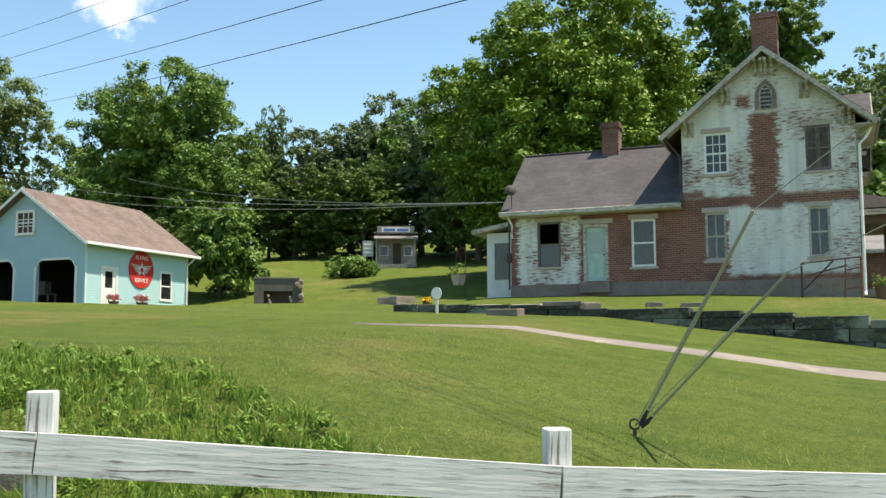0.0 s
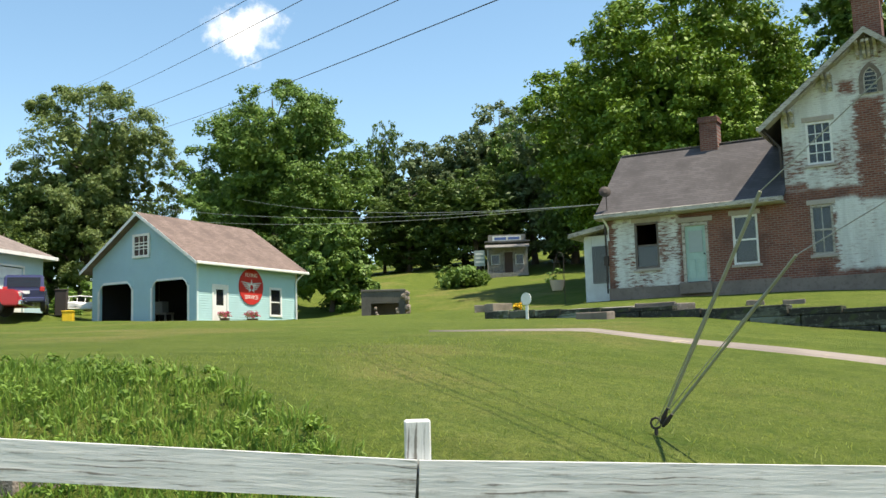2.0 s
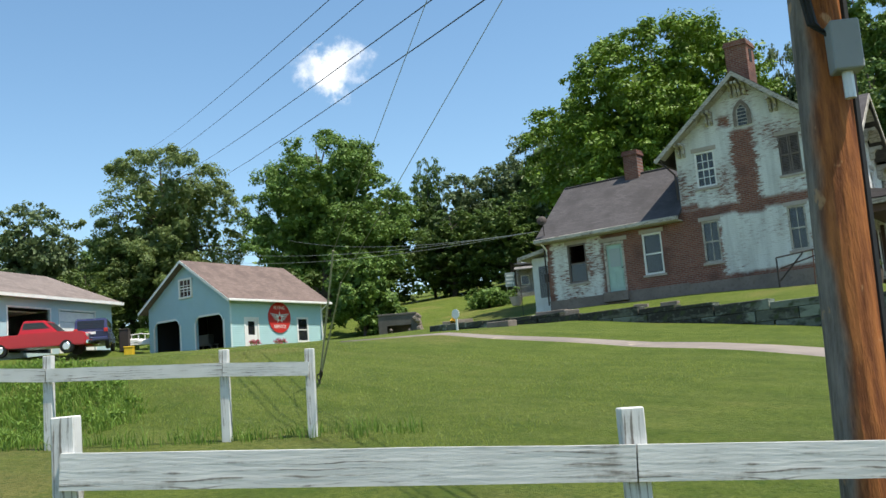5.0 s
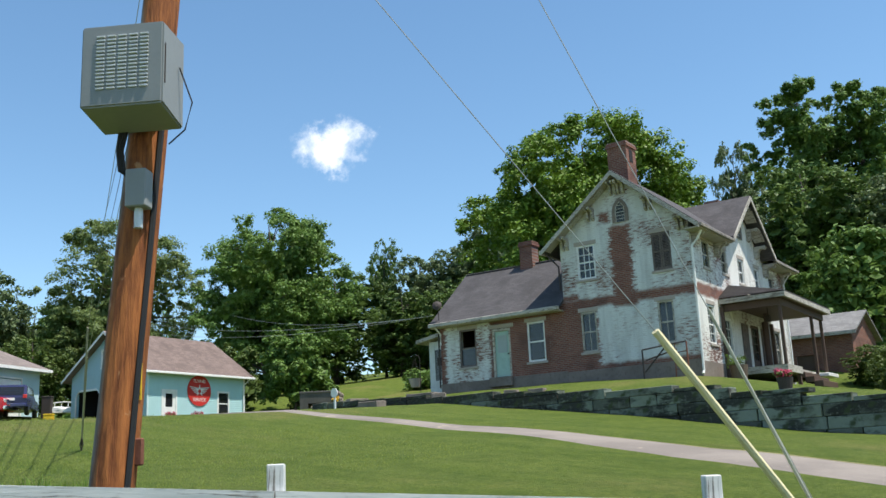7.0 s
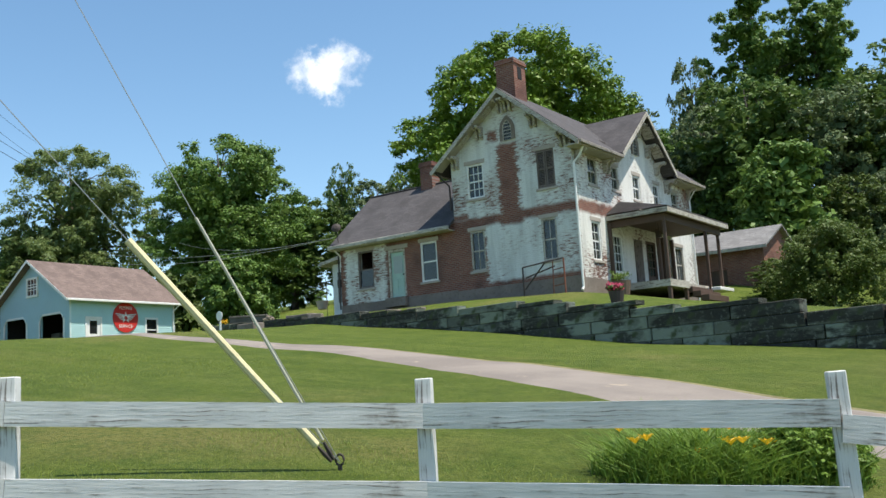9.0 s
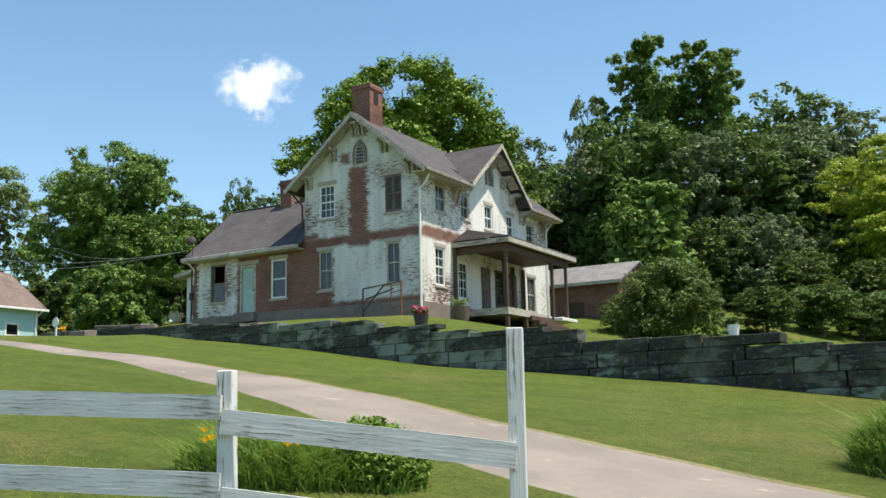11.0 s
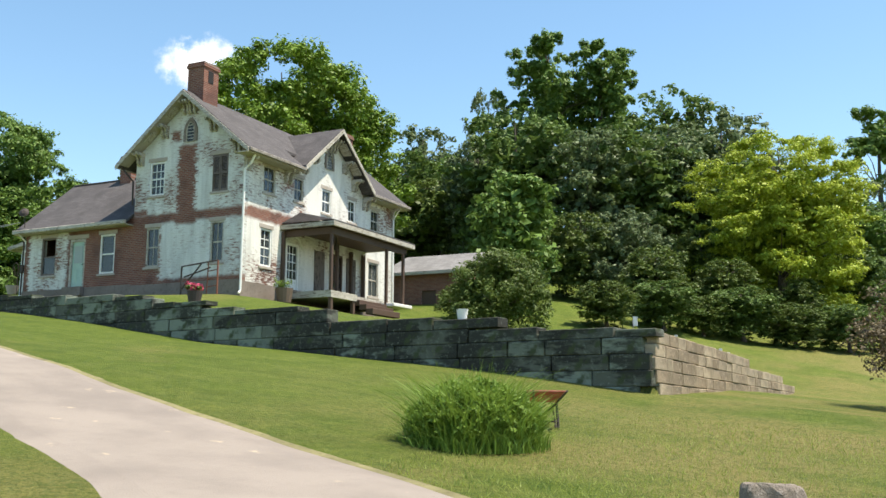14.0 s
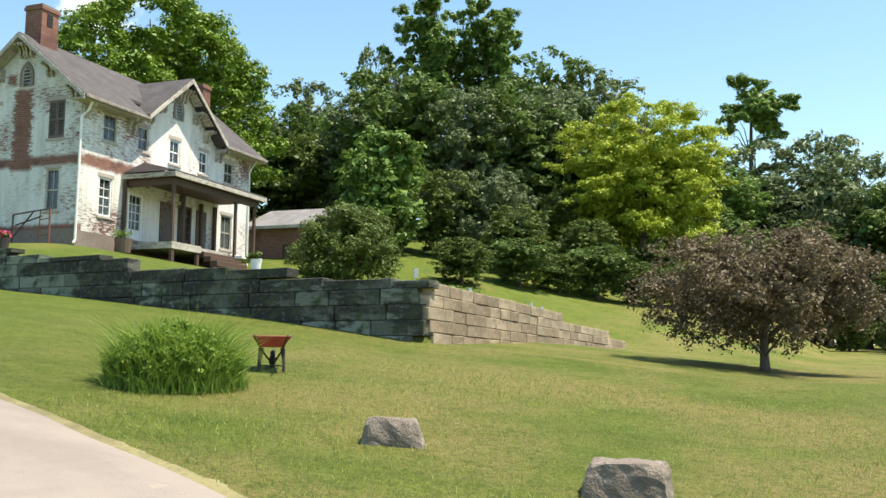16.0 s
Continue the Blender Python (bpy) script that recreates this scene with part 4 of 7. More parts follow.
    # flat black plate paints the shade of the recess, no hole is cut
    bm = bm_box(-2.335, -2.315, 0.4, 0.72, 9.0, 9.5)
    part("flue_recess", bm, SHADE_BLACK, c)
    chimney(h, -3.15, -2.45, 11.4, 12.1, 7.6, 9.65, GABLE_RED)
    # added black floor and cross sheet close the rooms and paint their shade
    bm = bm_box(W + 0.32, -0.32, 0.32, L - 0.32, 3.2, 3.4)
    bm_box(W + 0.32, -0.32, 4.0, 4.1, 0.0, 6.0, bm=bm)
    part("inner_floor", bm, SHADE_BLACK, h)
    return h


GABLE_RED = peeling_brick("chimney_brick", "x", [(0, 0.1, 20, 21)], [])


def wing(h):
    """Low kitchen wing with its own roof."""
    X0, X1, EZ, D, RZ = -11.9, -5.62, 3.56, 5.6, 5.92
    holes = [(-10.9, -10.02, 1.3, 2.95), (-9.2, -8.28, 0.72, 2.8), (-7.45, -6.6, 1.2, 2.88)]
    bm = bm_wall(X0, X1, -0.2, EZ, holes, 0.3, lambda u, d, z: (u, d, z))
    part("wing_wall", bm, GABLE_BRICK, h)
    bm = bm_wall(0.3, D, -0.2, EZ, [], 0.3, lambda u, d, z: (X0 + d, u, z))
    bm_prism([(0.3, EZ), (D, EZ), (D / 2, RZ - 0.1)], "x", X0, X0 + 0.3, bm)
    part("wing_end_wall", bm, BACK_BRICK, h)
    bm = bm_wall(X0 + 0.3, X1, -0.2, EZ, [], 0.3, lambda u, d, z: (u, D - d, z))
    part("wing_back_wall", bm, BACK_BRICK, h)
    bm = bm_box(X0 - 0.02, X1 - 0.03, -0.03, 0.0, -0.3, 0.66)
    part("foundation", bm, FOUNDATION, h)
    k = (RZ - EZ) / (D / 2)
    o = 0.42
    lo = EZ - k * o + 0.12
    bm = slab((X0 - 0.3, D / 2, RZ + 0.08), (X0 - 0.3, -o, lo), (X1 - 0.004, -o, lo), (X1 - 0.004, D / 2, RZ + 0.08), 0.12)
    slab((X0 - 0.3, D / 2, RZ + 0.08), (X1 - 0.004, D / 2, RZ + 0.08), (X1 - 0.004, D + o, lo), (X0 - 0.3, D + o, lo), 0.12, bm)
    part("wing_roof", bm, ROOF, h)
    bm = bm_box(X0 - 0.3, X1 - 0.01, -o - 0.12, -o, lo - 0.17, lo - 0.0, 0.02)
    part("gutter", bm, OLD_TRIM, h)
    bm = bm_box(X0 - 0.28, X1 - 0.01, -o + 0.01, -0.005, lo - 0.2, lo - 0.15)
    part("soffit", bm, SOFFIT, h)
    bm = bm_box(X0 - 0.25, X1 - 0.4, D / 2 - 0.06, D / 2 + 0.06, RZ + 0.06, RZ + 0.13, 0.02)
    part("ridge_cap", bm, ROOF, h)
    window(h, GABLE_M(-10.9, 1.3), 0.88, 1.65, (1, 2), SHUTTER, broken=True)
    window(h, GABLE_M(-7.45, 1.2), 0.85, 1.68, (1, 2), WHITE, blind_glint=0.9)
    # door
    bm = bm_box(-9.2, -9.1, 0.02, 0.2, 0.72, 2.8)
    bm_box(-8.38, -8.28, 0.02, 0.2, 0.72, 2.8, bm=bm)
    bm_box(-9.1, -8.38, 0.02, 0.2, 2.68, 2.8, bm=bm)
    d = part("door", bm, OLD_TRIM, h, "closed mint green panelled door")
    bm = bm_box(-9.1, -8.38, 0.10, 0.15, 0.74, 2.68)
    for a, b, z0, z1 in ((-9.02, -8.78, 0.85, 1.5), (-8.70, -8.46, 0.85, 1.5)):
        bm_box(a, b, 0.085, 0.1, z0, z1, 0.008, bm=bm)
    part("leaf", bm, MINT, d)
    bm = bm_box(-8.98, -8.5, 0.08, 0.095, 1.75, 2.5, 0.005)
    part("pane", bm, BLIND_AND_GLINT, d)
    part("knob", bm_tube([(-8.45, 0.1, 1.68), (-8.45, 0.04, 1.68)], 0.03, 8), IRON, d)
    bm = bm_box(-9.36, -8.1, -0.03, 0.1, 2.8, 2.97, 0.01)
    part("lintel", bm, SILL, d)
    bm = bm_box(-9.3, -8.2, -0.25, -0.031, 0.3, 0.7, 0.02)
    part("doorstep", bm, FOUNDATION, d)
    chimney(h, -9.0, -8.35, D / 2 - 0.3, D / 2 + 0.3, 5.6, 7.05, GABLE_RED)
    bm = bm_tube([(X0 - 0.02, -o - 0.05, lo - 0.1), (X0 + 0.05, -0.05, lo - 0.45), (X0 + 0.05, -0.06, 2.4)], 0.04, 8)
    part("downpipe", bm, WHITE, h)
    bm = bm_tube([(X0 - 0.06, -0.05, 3.3), (X0 - 0.06, -0.06, 0.5)], 0.035, 6)
    bm_box(X0 - 0.14, X0 + 0.02, -0.12, -0.02, 1.5, 1.85, bm=bm)
    part("meter_pipe", bm, IRON, h)
    # satellite dish
    bm = bm_tube([(X0 + 0.1, -0.2, lo + 0.1), (X0 + 0.1, -0.25, lo + 0.75)], 0.02, 6)
    dish = part("satellite_dish", bm, IRON, h, "small dark satellite dish on the roof edge")
    bm = bmesh.new()
    bmesh.ops.create_cone(bm, cap_ends=True, segments=18, radius1=0.22, radius2=0.08, depth=0.07, matrix=Matrix.Translation((X0 + 0.1, -0.32, lo + 0.85)) @ Matrix.Rotation(radians(70), 4, "X") @ Matrix.Rotation(radians(25), 4, "Y"))
    part("reflector", bm, IRON, dish)
    # little side porch behind the corner
    bm = bm_box(X0 - 1.25, X0 - 0.01, 0.9, 3.2, -0.1, 2.75)
    p = part("side_porch", bm, TRIMWHITE, h, "small white clapboard side entry")
    bm = slab((X0 - 0.0, 0.5, 3.15), (X0 - 1.75, 0.5, 2.85), (X0 - 1.75, 3.5, 2.85), (X0 - 0.0, 3.5, 3.15), 0.16)
    part("roof", bm, OLD_TRIM, p)
    bm = bm_box(X0 - 0.95, X0 - 0.35, 0.86, 0.9, 0.95, 2.35)
    part("screen", bm, GLASS, p)
    bm = bmesh.new()
    for z in np.arange(0.1, 2.7, 0.13):
        bm_box(X0 - 1.27, X0 - 0.97, 0.88, 0.9, z, z + 0.115, bm=bm)
        if z < 0.9:
            bm_box(X0 - 0.97, X0 - 0.02, 0.88, 0.9, z, z + 0.115, bm=bm)
    part("cladding", bm, TRIMWHITE, p)


TRIMWHITE = plain("white_clapboard", (0.60, 0.64, 0.64), 0.55, grime=0.2)


def porch(h):
    """Hipped front porch on posts, with boarded floor and steps."""
    X, Y0, Y1, FL, T = 2.35, 2.8, 9.2, 0.36, 2.97
    dark_wood = POST_BROWN
    bm = bm_box(0.03, X + 0.02, Y0 + 0.02, 4.85, FL - 0.28, FL)
    p = part("porch_floor", bm, OLD_TRIM, h, "white-edged timber porch floor")
    bm = bm_box(0.03, X - 0.3, 4.85, Y1 - 0.1, FL - 0.28, FL)
    part("boards", bm, OLD_TRIM, p)
    for i in range(3):
        bm = bm_box(X - 0.3 + 0.33 * i, X + 0.06 + 0.33 * i, 5.0, 7.35, FL - 0.19 * (i + 1) - 0.25, FL - 0.19 * (i + 1), 0.015)
        part("step", bm, dark_wood, p)
    bm = bm_box(X - 0.3, X + 0.4, 7.4, 9.1, FL - 0.25, FL - 0.1, 0.02)
    part("landing", bm, WHITE, p)
    for y in (Y0 + 0.08, 4.6):
        part("pier", bm_box(X - 0.15, X - 0.02, y, y + 0.16, -1.0, FL - 0.28), dark_wood, p)
    for y in (Y0 + 0.05, 7.4, 8.95):
        part("porch_post", bm_box(X - 0.12, X, y, y + 0.13, FL - 0.2, T - 0.3, 0.01), dark_wood, p)
    for y in (5.35,):
        part("porch_post", bm_box(0.9, 1.05, y, y + 0.14, FL, T - 0.2, 0.01), dark_wood, p)
    for y in (7.9, 9.0):
        part("porch_post", bm_box(0.05, 0.2, y, y + 0.15, FL, T - 0.2, 0.01), dark_wood, p)
    r = part("porch_roof", slab((0.03, Y0 + 1.1, 3.92), (X + 0.3, Y0 - 0.3, T + 0.22), (X + 0.3, Y1 + 0.3, T + 0.22), (0.03, Y1 - 1.2, 3.92), 0.06), ROOF, h, "low hipped porch roof")
    bm = bmesh.new()
    tri = [bm.verts.new(v) for v in ((0.03, Y0 + 1.1, 3.92), (0.03, Y0 - 0.3, T + 0.22), (X + 0.3, Y0 - 0.3, T + 0.22))]
    bm.faces.new(tri)
    bmesh.ops.solidify(bm, geom=bm.faces[:], thickness=0.05)
    part("hip", bm, ROOF, r)
    bm = bmesh.new()
    tri = [bm.verts.new(v) for v in ((0.03, Y1 - 1.2, 3.92), (X + 0.3, Y1 + 0.3, T + 0.22), (0.03, Y1 + 0.3, T + 0.22))]
    bm.faces.new(tri)
    bmesh.ops.solidify(bm, geom=bm.faces[:], thickness=0.05)
    part("hip", bm, ROOF, r)
    bm = bm_box(X + 0.2, X + 0.3, Y0 - 0.3, Y1 + 0.3, T - 0.02, T + 0.17)
    bm_box(0.03, X + 0.2, Y0 - 0.3, Y0 - 0.2, T - 0.02, T + 0.17, bm=bm)
    bm_box(0.03, X + 0.2, Y1 + 0.2, Y1 + 0.3, T - 0.02, T + 0.17, bm=bm)
    part("fascia", bm, OLD_TRIM, r)
    bm = bm_box(X - 0.14, X + 0.02, Y0, Y1, T - 0.3, T - 0.03)
    bm_box(0.03, X - 0.14, Y0, Y0 + 0.14, T - 0.3, T - 0.03, bm=bm)
    part("beam", bm, dark_wood, r)
    bm = bm_box(0.03, X + 0.19, Y0 - 0.19, Y1 + 0.19, T - 0.0, T + 0.04)
    part("porch_ceiling", bm, POST_BROWN, r)
    # doors
    for y0, y1, z1 in ((2.98, 3.92, 2.5), (6.38, 7.42, 2.5)):
        paint = WHITE if y0 < 4 else POST_BROWN
        d = part("front_door", bm_box(-0.1, -0.05, y0 + 0.1, y1 - 0.1, 0.35, 1.0), paint, h, "glazed front door")
        part("jamb", bm_box(-0.14, 0.01, y0, y0 + 0.1, 0.35, z1), paint, d)
        part("jamb", bm_box(-0.14, 0.01, y1 - 0.1, y1, 0.35, z1), paint, d)
        part("door_head", bm_box(-0.14, 0.01, y0 + 0.1, y1 - 0.1, z1 - 0.1, z1), paint, d)
        for k in (1, 2):
            yy = y0 + 0.1 + (y1 - y0 - 0.2) * k / 3
            part("glazing_bar", bm_box(-0.09, -0.06, yy - 0.015, yy + 0.015, 1.0, z1 - 0.1), paint, d)
        for z in (1.35, 1.7, 2.05):
            part("glazing_bar", bm_box(-0.092, -0.058, y0 + 0.1, y1 - 0.1, z, z + 0.03), paint, d)
        part("pane", bm_box(-0.08, -0.07, y0 + 0.1, y1 - 0.1, 1.0, z1 - 0.1), GLASS, d)
    bm = bmesh.new()
    bm_tube([(0.03, 3.45 + 0.62 * math.cos(a), 2.35 + 0.5 * math.sin(a)) for a in np.linspace(0, math.pi, 11)], 0.05, 5, bm)
    part("arch_trim", bm, WHITE, h)
    for y in (5.1, 7.75):
        bm = bm_box(0.004, 0.06, y, y + 0.75, 0.45, 2.45)
        part("side_shutter", bm, SHUTTER, h)
    bm = bm_tube([(1.2, 5.0, T), (1.2, 5.0, T - 0.35)], 0.02, 6)
    lamp = part("porch_lamp", bm, IRON, h, "hanging black lantern")
    part("lantern", bm_box(1.11, 1.29, 4.91, 5.09, T - 0.62, T - 0.35, 0.02), IRON, lamp)
    for y in (2.62,):
        bm = bm_box(0.0, 0.14, y, y + 0.14, FL - 0.6, T - 0.1, 0.01)
        part("porch_post", bm, dark_wood, p)


POST_BROWN = plain("brown_porch_timber", (0.085, 0.055, 0.042), 0.7, grime=0.3)
farmhouse = house()
wing(farmhouse)
porch(farmhouse)

long_wall()
side_wall()


# ---- fence along the road ----
def fence(tops, end_drop, downs=(0.0, 0.48)):
    fn = thing("fence", "weathered white board fence with flaking paint", "fence")
    # post tops, from the left end to the gate post
    rng = random.Random(3)
    post = {}
    for i, (x, y, z) in enumerate(tops):
        last = i == len(tops) - 1
        a, b = tops[max(i - 1, 0)], tops[min(i + 1, len(tops) - 1)]
        ang = math.atan2(b[1] - a[1], b[0] - a[0])
        g = gz_at(x, y)
        hgt = z - min(g, z - 1.0) + 0.25
        bm = bm_box(-0.052, 0.052, 0.0, 0.1, -hgt, 0, 0.006)
        bm_rough(bm, 0.006, 3, i)
        m = Matrix.Translation((x, y, z)) @ Matrix.Rotation(ang, 4, "Z") @ Matrix.Rotation(rng.uniform(-0.02, 0.02) + (0.03 if last else 0), 4, "Y")
        ob = part("post", bm, FENCE_POST, fn)
        ob.matrix_basis = m
    for i in range(len(tops) - 1):
        a, b = Vector(tops[i]), Vector(tops[i + 1])
        drop_b = end_drop if i == len(tops) - 2 else 0.155
        for down in downs:
            p, q = a - Vector((0, 0, (0.24 if i == len(tops) - 2 and end_drop > 0.5 else 0.155) + down)), b - Vector((0, 0, drop_b + down))
            d = q - p
            n = 8
            flat = Vector((d.x, d.y, 0)).normalized()
            out = Vector((flat.y, -flat.x, 0))
            l = d.length
            # a sawn board nailed to the road side of the posts, local x along it
            bm = bmesh.new()
            vs = []
            for k in range(n + 1):
                x = -l / 2 + 0.004 + (l - 0.008) * k / n
                w = [0.004 * noise.noise(Vector((x * 1.5, i * 3 + s, down * 5))) for s in range(4)]
                vs.append([bm.verts.new(c) for c in ((x, -0.034 + w[0], w[1]), (x, -0.002, w[1]), (x, -0.002, -0.157 + w[2]), (x, -0.034 + w[0], -0.157 + w[2]))])
            for s, t in zip(vs, vs[1:]):
                for k in range(4):
                    bm.faces.new((s[k], s[(k + 1) % 4], t[(k + 1) % 4], t[k]))
            bm.faces.new(vs[0][::-1])
            bm.faces.new(vs[-1])
            bmesh.ops.recalc_face_normals(bm, faces=bm.faces[:])
            ob = part("rail", bm, FENCE, fn)
            xa = d.normalized()
            ya = -out
            za = xa.cross(ya)
            rot = Matrix((xa, ya, za)).transposed().to_4x4()
            ob.matrix_basis = Matrix.Translation((p + q) / 2) @ rot


fence([(-7.02, -33.82, -1.6), (-5.28, -32.68, -1.7), (-3.54, -31.54, -1.85), (-1.8, -30.4, -2.03), (-0.06, -29.26, -2.13), (0.78, -28.71, -2.2)], 0.155, (0.0,))
fence([(4.85, -34.6, -2.8), (6.83, -33.15, -2.96), (8.81, -31.68, -3.12), (10.8, -29.85, -3.3), (12.97, -28.36, -3.48), (15.29, -27.6, -3.6), (16.98, -26.86, -3.39)], 0.70)


# ---- utility pole, cabinet and guys ----
POLE = Vector((7.46, -31.88, -4.1))


def utility_pole():
    p = thing("utility_pole", "tall treated timber utility pole, orange where weather-stained", "utility pole")
    bm = bm_tube([POLE + Vector((0.0, 0.1 * k, 1.15 * k)) for k in range(-1, 11)], 0.15, 20, radii=[0.155 - 0.004 * k for k in range(12)])
    part("shaft", bm_rough(bm, 0.008, 2.0, 3), POLE_WOOD, p)
    bm = bm_tube([POLE + Vector((0.15, 0.043 * k, k * 0.5)) for k in range(0, 8)], 0.022, 6)
    part("conduit", bm, BLACK, p)
    face = Matrix.Translation(POLE + Vector((0.05, 0.3, 0))) @ Matrix.Rotation(math.atan2(0.48, 0.88), 4, "Z")
    box = bm_box(-0.075, 0.075, -0.29, -0.16, 2.76, 3.03, 0.008)
    bmesh.ops.transform(box, matrix=face, verts=box.verts)
    b = part("junction_box", box, BOX_GREY, p, "small grey meter box")
    bm = bm_tube([face @ Vector((0, -0.22, 2.76)), face @ Vector((0, -0.22, 2.62))], 0.03, 8)
    part("fitting", bm, LOUVRE, b)
    bm = bm_box(-0.016, 0.024, -0.165, -0.15, 1.45, 1.72)
    bmesh.ops.transform(bm, matrix=face, verts=bm.verts)
    tag = part("number_tag", bm, YELLOW_PLASTIC, p, "narrow yellow tag with worn marks")
    for k in range(5):
        bm = bm_box(-0.008, 0.018, -0.168, -0.165, 1.485 + 0.045 * k, 1.497 + 0.045 * k)
        bmesh.ops.transform(bm, matrix=face, verts=bm.verts)
        part("mark", bm, BLACK, tag)
    bm = bm_box(-0.05, 0.05, -0.18, -0.14, 1.02, 1.2, 0.01)
    bmesh.ops.transform(bm, matrix=face, verts=bm.verts)
    part("reflector_plate", bm, RUST, p)
    bm = bmesh.new()
    for s in (0, 0.03, 0.06):
        bm_tube([face @ Vector((-0.1 - s, -0.18, 3.42)), face @ Vector((-0.14 - s * 0.6, -0.2, 3.2)), face @ Vector((-0.12 - s * 0.6, -0.2, 3.05)), face @ Vector((-0.07, -0.2, 2.98))], 0.012, 5, bm)
    part("loop_cable", bm, BLACK, p)
    bm = bm_tube([face @ Vector((0.3, -0.28, 3.75)), face @ Vector((0.38, -0.24, 3.5)), face @ Vector((0.33, -0.24, 3.3)), face @ Vector((0.2, -0.2, 3.22))], 0.006, 5)
    part("loop_cable", bm, BLACK, p)

    c = thing("cabinet", "grey steel louvred equipment cabinet strapped to the pole", "cabinet")
    x, d0, d1, z0, z1 = 0.29, -0.56, -0.17, 3.39, 3.98
    bm = bm_prism([(d0, z0), (d1, z0 - 0.06), (d1, z1), (d0, z1)], "x", -x, x)
    bmesh.ops.bevel(bm, geom=bm.edges[:], offset=0.012, segments=2, affect="EDGES")
    bmesh.ops.transform(bm, matrix=face, verts=bm.verts)
    part("case", bm, BOX_GREY, c)
    for col in range(5):
        for row in range(15):
            cx, cz = -0.15 + 0.077 * col, z0 + 0.12 + 0.027 * row
            bm = bm_box(cx - 0.03, cx + 0.03, d0 - 0.012, d0 + 0.002, cz, cz + 0.013, 0.003)
            bmesh.ops.transform(bm, matrix=face, verts=bm.verts)
            part("louvre", bm, LOUVRE, c)
    bm = bm_box(x - 0.002, x + 0.006, d0 + 0.03, d0 + 0.04, z0 + 0.15, z1 - 0.15)
    bmesh.ops.transform(bm, matrix=face, verts=bm.verts)
    part("hinge", bm, IRON, c)
    bm = bm_box(-0.1, 0.1, -0.17, -0.02, z0 + 0.1, z0 + 0.2)
    bmesh.ops.transform(bm, matrix=face, verts=bm.verts)
    part("mounting_bracket", bm, STEEL, c)


def guy(anchor, tops, name_label, mats):
    """Guy wires from the pole down to one anchor, with guards over their feet."""
    g = thing("guy_wire", name_label, "guy wire")
    a = Vector(anchor)
    bm = bm_tube([a + Vector((0, 0, -0.4)), a + Vector((0.0, 0, 0.06))], 0.02, 6)
    bm_tube([a + Vector((0.05 * math.cos(t), 0, 0.1 + 0.05 * math.sin(t))) for t in np.linspace(0, 6.28, 9)], 0.012, 5, bm)
    part("anchor_rod", bm, IRON, g)
    for (top, attach), (mat, r) in zip(tops, mats):
        top, attach = Vector(top), Vector(attach)
        part("wire", bm_tube([a + Vector((0, 0, 0.08)), top, attach], 0.0048, 5), STEEL, g)
        d = (top - a).normalized()
        part("guard", bm_tube([a + d * 0.32, top], r, 8), mat, g)
        part("clamp", bm_tube([a + d * 0.12, a + d * 0.2, a + d * 0.3], 0.02, 6, radii=[0.014, 0.024, 0.014]), IRON, g)


utility_pole()
HEAD = POLE + Vector((0.0, 0.83, 9.6))


# ---- overhead wires ----
def cable(points, radius, sag, label, mat=None):
    bm = bmesh.new()
    for a, b in zip(points, points[1:]):
        a, b = Vector(a), Vector(b)
        n = 14
        pts = [a.lerp(b, k / n) - Vector((0, 0, sag * 4 * (k / n) * (1 - k / n))) for k in range(n + 1)]
        bm_tube(pts, radius, 4, bm)
    ob = new("overhead_cable", mesh_of("overhead_cable", bm, mat or BLACK))
    tagged(ob, label, "cable", "overhead cables")


# ---- the blue barn ----
def siding(bm, u0, u1, z0, z1, holes, place, lap=0.115):
    """Lapped boards cut round the openings."""
    z = z0
    while z < z1 - 0.02:
        t = min(z + lap, z1)
        cuts = [(u0, u1)]
        for h in holes:
            if h[2] < (z + t) / 2 < h[3]:
                cuts = [c for a, b in cuts for c in ((a, min(b, h[0])), (max(a, h[1]), b)) if c[1] - c[0] > 0.01]
        for a, b in cuts:
            v = [bm.verts.new(place(*q)) for q in ((a, -0.026, z), (b, -0.026, z), (b, -0.006, t), (a, -0.006, t), (a, 0.0, z), (b, 0.0, z))]
            bm.faces.new((v[0], v[1], v[2], v[3]))
            bm.faces.new((v[4], v[5], v[1], v[0]))
        z += lap
    return bm


